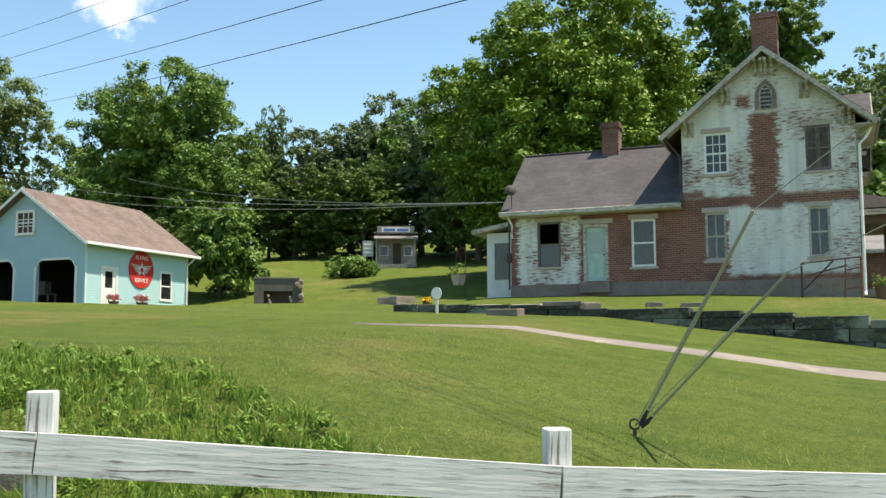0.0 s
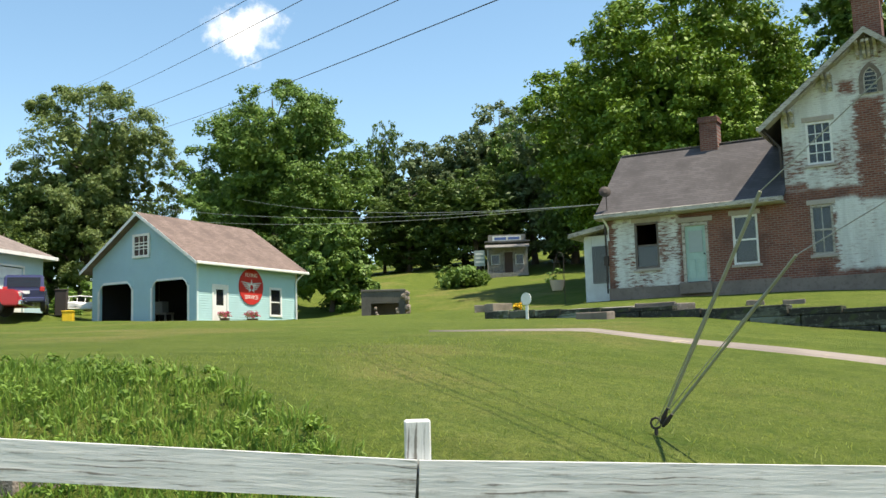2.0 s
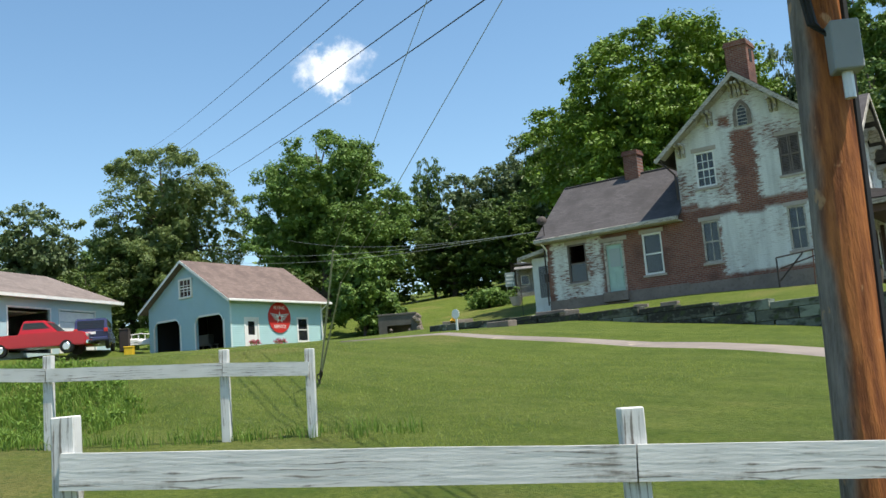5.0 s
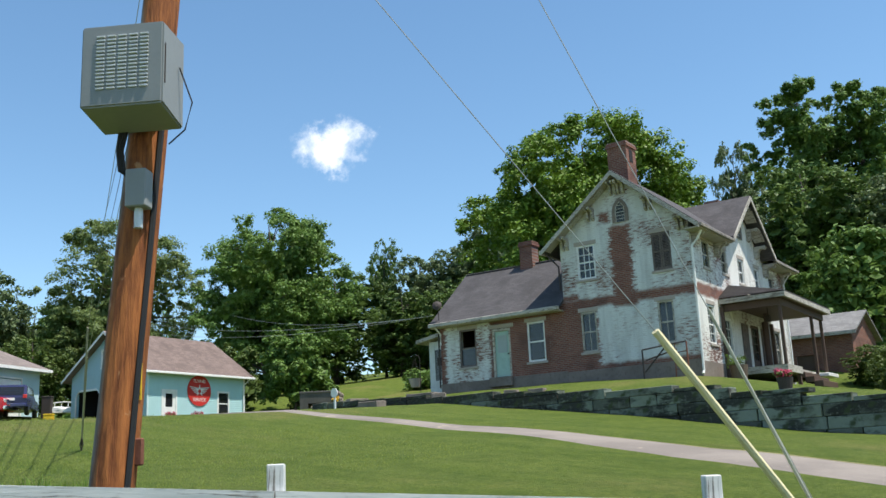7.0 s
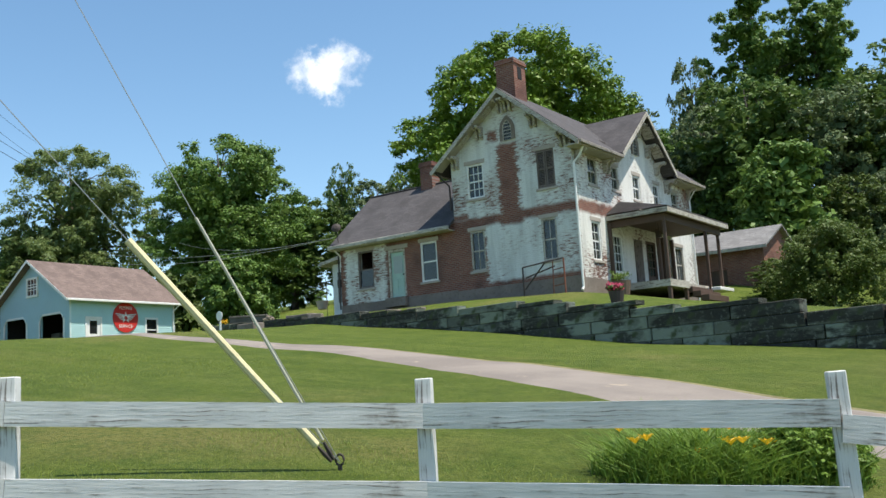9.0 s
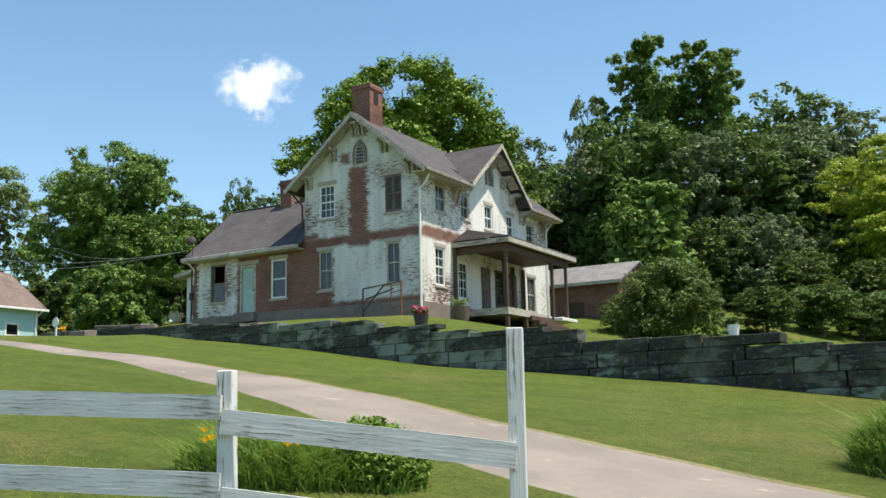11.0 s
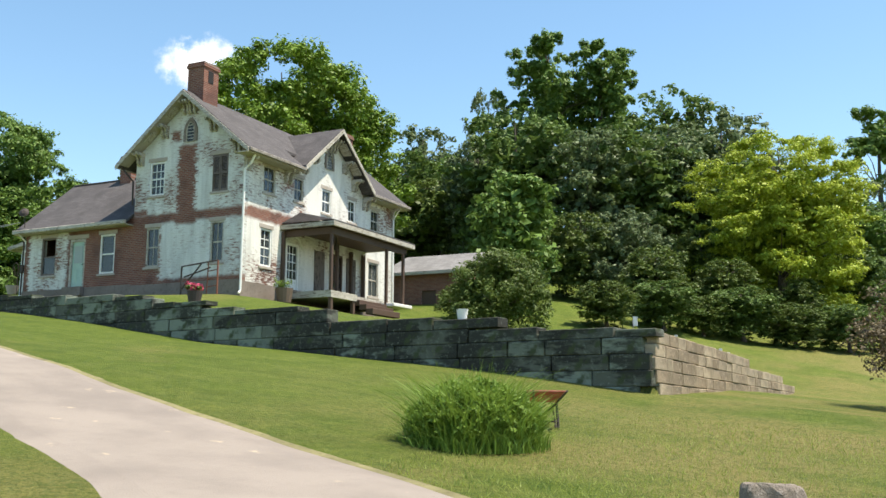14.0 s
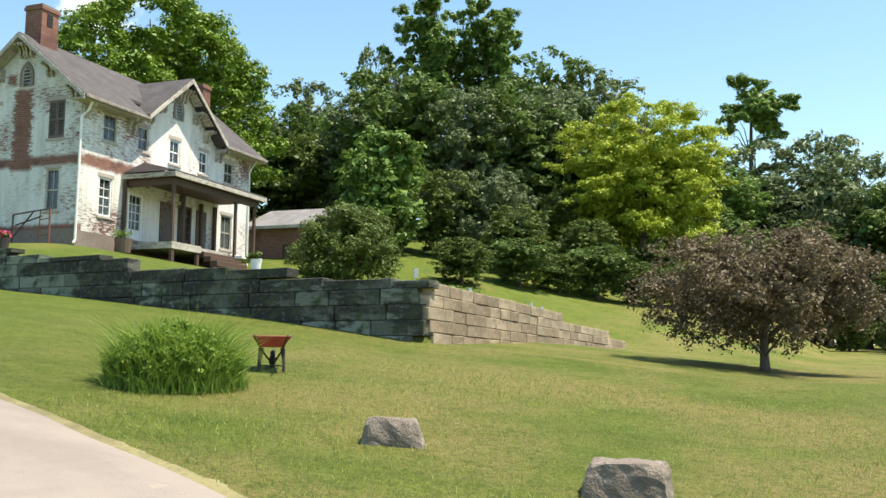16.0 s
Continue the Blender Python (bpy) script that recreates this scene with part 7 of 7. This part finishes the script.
def boulder(x, y, w, d, h, seed, turn, label):
    bm = bm_box(-w / 2, w / 2, -d / 2, d / 2, -0.15, h)
    bmesh.ops.subdivide_edges(bm, edges=bm.edges[:], cuts=7, use_grid_fill=True)
    for v in bm.verts:
        q = Vector((v.co.x / (w / 2), v.co.y / (d / 2), max(0.0, v.co.z) / h))
        e = sum(max(0.0, abs(c) - 0.72) for c in q)
        v.co.xy *= (1 - 0.18 * q.z) * (1 - 0.22 * e)
        v.co.z *= 1 - 0.2 * e
        v.co += noise.noise_vector(v.co * 2.3 + Vector((seed, 0, 0))) * 0.05 + noise.noise_vector(v.co * 7 + Vector((seed, 3, 0))) * 0.026 + noise.noise_vector(v.co * 19 + Vector((seed, 3, 0))) * 0.010
    ob = new("boulder", mesh_of("boulder", bm, BOULDER))
    ob.matrix_basis = Matrix.Translation(on_ground(x, y)) @ Matrix.Rotation(turn, 4, "Z")
    tagged(ob, label, "boulder", "lawn boulders")


boulder(22.42, -20.75, 0.64, 0.46, 0.27, 4.1, 0.35, "flat-topped grey fieldstone sitting in the grass")
boulder(24.9, -21.6, 0.80, 0.5, 0.34, 7.0, 0.1, "larger squared grey fieldstone in the grass")


def wheelbarrow():
    b = thing("wheelbarrow", "old wheelbarrow with rusty red tub and dark frame", "wheelbarrow", at=Matrix.Translation(on_ground(18.72, -16.85)) @ Matrix.Rotation(radians(119), 4, "Z") @ Matrix.Diagonal((0.9, 0.88, 0.86, 1)))
    # local x runs forward to the wheel
    bm = bmesh.new()
    rim = [(-0.36, -0.33, 0.60), (0.46, -0.28, 0.62), (0.46, 0.28, 0.62), (-0.36, 0.33, 0.60)]
    pan = [(-0.2, -0.2, 0.42), (0.22, -0.17, 0.42), (0.22, 0.17, 0.42), (-0.2, 0.2, 0.42)]
    r, p = [bm.verts.new(v) for v in rim], [bm.verts.new(v) for v in pan]
    bm.faces.new(p)
    for i in range(4):
        bm.faces.new((r[i], r[(i + 1) % 4], p[(i + 1) % 4], p[i]))
    bmesh.ops.solidify(bm, geom=bm.faces[:], thickness=0.012)
    part("tub", bm, BARROW_RED, b)
    part("rim", bm_tube([*rim, rim[0]], 0.014, 6), BARROW_RED, b)
    for s in (1, -1):
        part("handle", bm_tube([(0.5, s * 0.06, 0.2), (0.0, s * 0.17, 0.36), (-0.75, s * 0.27, 0.6)], 0.018, 6), IRON, b)
        part("leg", bm_tube([(-0.12, s * 0.2, 0.4), (-0.17, s * 0.215, 0.0), (-0.02, s * 0.2, 0.0), (0.1, s * 0.16, 0.4)], 0.024, 6), IRON, b)
    part("cross_bar", bm_tube([(-0.19, -0.22, 0.1), (-0.19, 0.22, 0.1)], 0.014, 6), IRON, b)
    bm = bmesh.new()
    bmesh.ops.create_cone(bm, cap_ends=True, segments=18, radius1=0.19, radius2=0.19, depth=0.08, matrix=Matrix.Translation((0.52, 0, 0.19)) @ Matrix.Rotation(radians(90), 4, "X"))
    bmesh.ops.bevel(bm, geom=[e for e in bm.edges if e.calc_face_angle(0) > 1], offset=0.02, segments=2, affect="EDGES")
    w = part("wheel", bm, BLACK, b)
    part("hub", bm_tube([(0.52, -0.06, 0.19), (0.52, 0.06, 0.19)], 0.06, 10), RUST, w)


wheelbarrow()


def flower_pot(x, y, z, kind, label, tub=TERRACOTTA, r=0.17, h=0.3, count=160):
    p = thing("flower_pot", label, "flower pot", at=Matrix.Translation((x, y, z)))
    bm = bmesh.new()
    bmesh.ops.create_cone(bm, cap_ends=True, segments=14, radius1=r * 0.75, radius2=r, depth=h, matrix=Matrix.Translation((0, 0, h / 2)))
    part("tub", bm, tub, p)
    rg = np.random.default_rng(int(abs(x * 10)) + 3)
    c = rg.normal(scale=(r * 0.55, r * 0.55, r * 0.25), size=(9, 3)) + np.array([0, 0, h + r * 0.35])
    me = leaf_mesh("foliage", leaf_cloud(rg, c, np.full(9, r * 0.6), count // 12, 0.045), LEAVES["bush"])
    ob = tagged(new("foliage", me), kind="stuff")
    ob.parent = p
    me = leaf_mesh("blooms", leaf_cloud(rg, c + np.array([0, 0, 0.03]), np.full(9, r * 0.75), count // 9, 0.04), LEAVES[kind])
    ob = tagged(new("bloom_mass", me), kind="stuff")
    ob.parent = p


flower_pot(5.5, -9.05, -1.42, "pink", "dark urn of pink petunias on the wall", IRON, 0.22, 0.32, 420)
flower_pot(0.75, 1.9, gz_at(0.75, 1.9), "blade", "dark tub of yellow-green plants by the porch", TERRACOTTA, 0.36, 0.58, 260)
flower_pot(14.3, -10.2, -2.3, "bush", "small white urn standing on the wall", WHITE, 0.14, 0.24, 10)
flower_pot(-31.0, 0.95, gz_at(-31.0, 0.95) - 0.02, "pink", "half barrel of pink petunias beside the barn door", TERRACOTTA, 0.24, 0.22, 260)
flower_pot(-31.0, 2.9, gz_at(-31.0, 2.9) - 0.02, "pink", "half barrel of pink petunias under the round sign", TERRACOTTA, 0.28, 0.22, 320)
flower_pot(-12.6, -6.4, gz_at(-12.6, -6.4) + 0.02, "yellow", "small pot of yellow-green flowers at the wall's end", TERRACOTTA, 0.13, 0.16, 70)


def white_marker():
    m = thing("lawn_marker", "round white wooden marker on a short stake", "marker", at=Matrix.Translation(on_ground(-11.9, -7.25)))
    part("stake", bm_box(-0.04, 0.04, -0.02, 0.02, -0.2, 0.6), WHITE, m)
    out = [(0.165 * math.cos(a), 0.6 + 0.19 * math.sin(a)) for a in np.linspace(-2.1, 5.2, 20)]
    bm = bm_prism([(p[0], p[1]) for p in out], "y", -0.045, -0.021)
    part("disc", bm, WHITE, m)


white_marker()


def iron_rack():
    r = thing("iron_trellis", "rusted iron frame with crossed braces leaning by the wall", "frame", at=Matrix.Translation((-0.95, -1.3, gz_at(-0.95, -1.3))))
    part("top_bar", bm_tube([(-0.85, 0, 1.1), (0.9, 0, 1.25)], 0.03, 6), IRON, r)
    for x, z in ((-0.85, 1.1), (0.9, 1.25)):
        part("upright", bm_tube([(x, 0, z), (x * 1.0, 0.0, -0.1)], 0.034, 6), IRON if x < 0 else RUST, r)
    part("brace", bm_tube([(-0.8, 0, 0.25), (0.1, 0, 1.15)], 0.03, 6), IRON, r)
    part("brace", bm_tube([(-0.75, 0.05, 0.7), (0.5, 0.05, 1.0)], 0.03, 6), IRON, r)
    for k in range(3):
        part("rung", bm_tube([(0.45, 0, 0.25 + 0.3 * k), (0.9, 0, 0.3 + 0.3 * k)], 0.02, 6), RUST, r)
    part("upright", bm_tube([(0.45, 0, 1.2), (0.4, 0, -0.1)], 0.022, 6), RUST, r)


iron_rack()


def flag(x, y, z, s=1.0):
    f = thing("garden_flag", "small faded flag on a thin stick", "flag", "garden flags", at=Matrix.Translation((x, y, z)))
    part("stick", bm_tube([(0, 0, -0.2), (0, 0, 0.6 * s)], 0.008, 5), SUN_WOOD, f)
    bm = bm_box(0.008, 0.16 * s, -0.004, 0.004, 0.28 * s, 0.58 * s)
    part("cloth", bm_rough(bm, 0.02, 5, x), WHITE, f)


for x, y, z in ((18.3, -10.3, -2.75), (18.4, -1.5, -2.95), (18.4, -0.3, -3.0), (18.4, -7.0, -2.85)):
    flag(x, y, z, 0.5 if y > -8 and y < -5 else 0.62)


def lilies():
    """Daylily bed inside the fence."""
    rg = random.Random(8)
    cx, cy, turn = 13.45, -24.8, 0.55
    bed = thing("lily_bed", "bed of daylilies with yellow blooms inside the fence", "flower bed", at=Matrix.Translation(on_ground(cx, cy)) @ Matrix.Rotation(turn, 4, "Z"))

    def seated(v):
        """The same points lifted to the sloping ground under them."""
        v = np.array(v)
        wx, wy = cx + v[:, 0] * math.cos(turn) - v[:, 1] * math.sin(turn), cy + v[:, 0] * math.sin(turn) + v[:, 1] * math.cos(turn)
        v[:, 2] += ground_z(wx, wy) - gz_at(cx, cy) - 0.01
        return v

    ob = new("leaves", leaf_mesh("leaves", seated(np.concatenate([blades(rg, 3000, 0.95, 0.48, 0.62, 0.009, 1.7), blades(rg, 1500, 1.05, 0.55, 0.34, 0.008, 2.6)])), LEAVES["blade"]))
    ob.parent = bed
    for k in range(13):
        x, y = rg.uniform(-0.75, 0.6), rg.uniform(-0.5, 0.1)
        z = seated([(x, y, rg.uniform(0.24, 0.5))])[0][2]
        bm = bmesh.new()
        c = bm.verts.new((x, y, z))
        for i in range(6):
            a = i * math.pi / 3 + k
            p = [bm.verts.new((x + r * math.cos(a + da), y + r * math.sin(a + da), z + h)) for r, da, h in ((0.04, -0.45, 0.045), (0.075, 0, 0.06), (0.04, 0.45, 0.045))]
            bm.faces.new((c, *p))
        part("bloom", bm, LEAVES["yellow"], bed)
    stems = np.concatenate([blades(rg, 900, 0.46, 0.45, 0.66, 0.011, 1.2), blades(rg, 500, 0.52, 0.5, 0.3, 0.009, 2.2), sprigs(5, 420, 0.46, 0.42, 0.62)]) + np.array([0.9, 0.05, 0])
    bush = new("leafy_clump", leaf_mesh("leafy_clump", seated(stems), LEAVES["blade"]))
    bush.parent = bed


lilies()


def bank_weeds():
    """Rough unmown growth on the roadside bank and along the fence."""
    rg = random.Random(21)
    out = []
    for _ in range(1900):
        x = rg.uniform(-11.5, -2.6)
        t = rg.random()
        y = np.interp(x, (-11, -6.2, -5, -2.6), (-26.2, -26.4, -26.9, -28.2)) - 2.9 * t - 0.3 * rg.random()
        base = np.array(on_ground(x, y, 0.02))
        out.append(blades(rg, 9, 0.16, 0.16, rg.uniform(0.07, 0.27), 0.009, 1.2) + base)
    for k in range(420):
        a, b = (Vector((-7.02, -33.82, 0)), Vector((1.68, -28.12, 0))) if k % 2 else (Vector((6.83, -33.15, 0)), Vector((15.2, -27.23, 0)))
        p = a.lerp(b, rg.random()) + Vector((rg.uniform(-0.3, 0.3), rg.uniform(-0.1, 0.6), 0))
        out.append(blades(rg, 10, 0.14, 0.14, rg.uniform(0.12, 0.32), 0.007, 0.8) + np.array(on_ground(p.x, p.y, 0.02)))
    ng = np.random.default_rng(22)
    cs = np.array([on_ground(x, np.interp(x, (-11, -6.2, -5, -2.6), (-26.3, -26.5, -27.0, -28.3)) - 2.6 * t, -0.08) for x, t in zip(ng.uniform(-11.5, -2.8, 120), ng.random(120))])
    out.append(leaf_cloud(ng, cs, ng.uniform(0.06, 0.15, 120), 42, 0.026))
    ob = new("bank_weeds", leaf_mesh("bank_weeds", np.concatenate(out), LEAVES["blade"]))
    tagged(ob, "rough tangled grass and weeds along the fence and bank", "weeds", kind="stuff")


bank_weeds()


def lawn_tufts():
    """Single blades standing out of the mown turf where the lawn comes nearest."""
    rg = np.random.default_rng(77)
    out = []
    for x0, x1, y0, y1, n in ((-9, 3, -28.8, -19, 9000), (18.5, 28, -24.2, -14, 17000), (8.5, 13, -29, -22.5, 6000)):
        x, y = rg.uniform(x0, x1, n), y0 + (y1 - y0) * rg.random(n) ** 1.5
        z = ground_z(x, y)
        h = rg.uniform(0.02, 0.055, n)
        a = rg.uniform(0, 6.283, n)
        w = 0.006
        lx, ly = rg.normal(size=n) * 0.03, rg.normal(size=n) * 0.03
        p0 = np.stack([x - w * np.cos(a), y - w * np.sin(a), z - 0.01], 1)
        p1 = np.stack([x + w * np.cos(a), y + w * np.sin(a), z - 0.01], 1)
        p2 = np.stack([x + lx + 0.002 * np.cos(a), y + ly, z + h], 1)
        p3 = np.stack([x + lx - 0.002 * np.cos(a), y + ly, z + h], 1)
        clear = (y > -15.0 - 0.42 * (x - 1)) | (x < 6) | (y < -25.5)
        keep = clear & ~((x > 14) & (y < -19.9 - 0.5 * (x - 15.2)))
        out.append(np.stack([p0, p1, p2, p3], 1)[keep].reshape(-1, 3))
    ob = new("lawn_grass", leaf_mesh("lawn_grass", np.concatenate(out), LEAVES["turf"]))
    tagged(ob, "short green blades standing up out of the mown lawn", "grass", kind="stuff")


lawn_tufts()


# ---- clutter round the buildings ----
def slab_stone(x, y, w, d, h, turn, lift, label, mat=None):
    bm = bm_box(-w / 2, w / 2, -d / 2, d / 2, -0.1, h, 0.015)
    bmesh.ops.subdivide_edges(bm, edges=[e for e in bm.edges if e.calc_length() > 0.3], cuts=2)
    ob = new("stone_slab", mesh_of("stone_slab", bm_rough(bm, 0.03, 2.5, x), mat or BOULDER))
    ob.matrix_basis = Matrix.Translation(on_ground(x, y) + Vector((0, 0, lift))) @ Matrix.Rotation(turn, 4, "Z")
    tagged(ob, label, "stone slab", "loose slabs")


slab_stone(-10.2, -5.9, 2.6, 0.7, 0.16, -0.1, 0.0, "long pale stone slab lying on the terrace", SILL)
slab_stone(-9.5, -8.0, 0.95, 0.5, 0.2, -0.1, 0.0, "single stone step below the low wall", FOUNDATION)
slab_stone(-8.2, -6.6, 1.1, 0.6, 0.22, 0.2, 0.05, "tumbled flat stone on the low wall")
slab_stone(-7.3, -6.9, 0.5, 0.4, 0.2, 0.5, 0.05, "tumbled flat stone on the low wall")
slab_stone(-6.0, -4.0, 0.5, 0.4, 0.1, 0.3, 0.0, "small dark stone in the terrace grass", FOUNDATION)
slab_stone(-4.9, -4.0, 0.6, 0.4, 0.1, 0.1, 0.0, "small dark stone in the terrace grass", FOUNDATION)
for x, y, w, h, a in ((-6.35, -28.9, 0.34, 0.13, 0.4), (-6.0, -28.72, 0.26, 0.1, 1.1), (-6.75, -28.75, 0.3, 0.16, 0.1), (-6.45, -29.2, 0.24, 0.1, 2.0)):
    slab_stone(x, y, w, w * 0.7, h, a, 0.0, "rough brown fieldstone lying in the bank weeds")
slab_stone(-16.5, -1.0, 0.7, 0.5, 0.22, 0.4, 0.0, "fieldstone lying on the slope")
slab_stone(-15.8, -1.2, 0.9, 0.5, 0.26, 1.1, 0.0, "fieldstone lying on the slope")


def hanging_basket():
    b = thing("hanging_basket", "pale hanging basket of green trailing plants on an iron crook", "hanging basket", at=Matrix.Translation(on_ground(-14.7, 1.8)))
    part("crook", bm_tube([(0.3, 0, -0.2), (0.3, 0, 1.85), (0.25, 0, 2.0), (0.1, 0, 2.05), (0.0, 0, 1.95)], 0.014, 6), IRON, b)
    bm = bmesh.new()
    bmesh.ops.create_cone(bm, cap_ends=True, segments=14, radius1=0.2, radius2=0.32, depth=0.4, matrix=Matrix.Translation((0, 0, 0.75)))
    part("basket", bm, SILL, b)
    for a in (0, 2.1, 4.2):
        part("chain", bm_tube([(0.3 * math.cos(a), 0.3 * math.sin(a), 0.95), (0, 0, 1.95)], 0.008, 4), IRON, b)
    rg = np.random.default_rng(77)
    c = rg.normal(scale=(0.25, 0.25, 0.1), size=(9, 3)) + np.array([0, 0, 1.0])
    ob = tagged(new("foliage", leaf_mesh("foliage", leaf_cloud(rg, c, np.full(9, 0.2), 60, 0.06), LEAVES["walnut"])), kind="stuff")
    ob.parent = b


hanging_basket()


def garden_bench():
    """White wire furniture piled beside the barn."""
    b = thing("garden_bench", "white metal garden bench heaped with pale covers", "bench", at=Matrix.Translation(on_ground(-39.6, 0.0) + Vector((0, 0, 0.02))) @ Matrix.Rotation(0.9, 4, "Z"))
    part("seat", bm_box(-1.0, 1.0, -0.3, 0.3, 0.4, 0.46, 0.02), WHITE, b)
    for k in range(6):
        x = -0.95 + 0.38 * k
        part("back_slat", bm_tube([(x, 0.28, 0.46), (x + 0.05, 0.36, 1.0)], 0.025, 5), WHITE, b)
    part("back_rail", bm_tube([(-1.0, 0.36, 1.0), (0, 0.36, 1.1), (1.05, 0.36, 1.0)], 0.03, 6), WHITE, b)
    for x in (-0.9, 0.9):
        for y in (-0.25, 0.25):
            part("leg", bm_tube([(x, y, 0.42), (x, y, -0.05)], 0.025, 5), WHITE, b)
    bm = bm_box(-0.8, 0.7, -0.28, 0.2, 0.46, 0.75, 0.06)
    bmesh.ops.subdivide_edges(bm, edges=bm.edges[:], cuts=2, use_grid_fill=True)
    part("cover", bm_rough(bm, 0.09, 3, 2), WHITE, b)


garden_bench()


def crate(x, y, w, h, mat, label, name, category):
    b = thing(name, label, category, at=Matrix.Translation(on_ground(x, y)) @ Matrix.Rotation(0.7, 4, "Z"))
    part("body", bm_box(-w / 2, w / 2, -w / 2, w / 2, -0.05, h, 0.03), mat, b)
    part("lid", bm_box(-w / 2 - 0.02, w / 2 + 0.02, -w / 2 - 0.02, w / 2 + 0.02, h, h + 0.07, 0.02), mat, b)


crate(-38.2, -1.9, 0.5, 0.45, YELLOW_PLASTIC, "yellow plastic bin with a lid beside the cars", "plastic_bin", "bin")
crate(-39.9, -0.9, 0.55, 1.2, IRON, "dark upright refuse bin beside the garage", "refuse_bin", "bin")


def bay_shelf(x, label):
    b = thing("workbench", label, "workbench", at=Matrix.Translation((x, 2.4, 0.18)))
    part("top", bm_box(-0.7, 0.7, -0.3, 0.3, 0.85, 0.92, 0.01), SUN_WOOD, b)
    for sx in (-0.62, 0.62):
        for sy in (-0.24, 0.24):
            part("leg", bm_box(sx - 0.04, sx + 0.04, sy - 0.04, sy + 0.04, 0, 0.85), SUN_WOOD, b)
    part("cabinet", bm_box(-0.5, 0.35, -0.2, 0.25, 0.92, 1.5, 0.02), BOX_GREY, b)


bay_shelf(-36.6, "cluttered wooden workbench inside the open bay")


def planter_pier():
    """Stone pier with ferns where the fence meets the bank."""
    x, y = -7.75, -28.9
    b = thing("planter_pier", "mossy stone pier topped with arching green ferns", "planter", at=Matrix.Translation((x, y, gz_at(x, y) - 0.2)))
    for k in range(4):
        part("stone", bm_rough(bm_box(-0.32, 0.32, -0.32, 0.32, 0.26 * k, 0.26 * k + 0.25, 0.03), 0.03, 2.5, k), BOULDER, b)
    ob = tagged(new("fern", leaf_mesh("fern", blades(random.Random(5), 700, 0.3, 0.3, 0.5, 0.02, 1.3) + np.array([0, 0, 1.03]), LEAVES["walnut"])), kind="stuff")
    ob.parent = b


planter_pier()
for x, y, h in ((31.5, 41, 3.0), (35, 38, 3.4), (28.5, 45, 3.2)):
    wood(x, y, 5, h, 1.5)
for x, y, k, h in ((3.2, 14.6, 5, 2.2), (9.0, 18.6, 5, 2.6), (11.0, 22.6, 0, 3.0), (12.6, 25.0, 5, 2.4), (14.4, 27.2, 0, 3.4), (17.2, 28.0, 5, 2.8), (19.8, 29.5, 0, 3.0), (22.5, 33.0, 5, 3.2)):
    wood(x, y, k, h, 1.9)
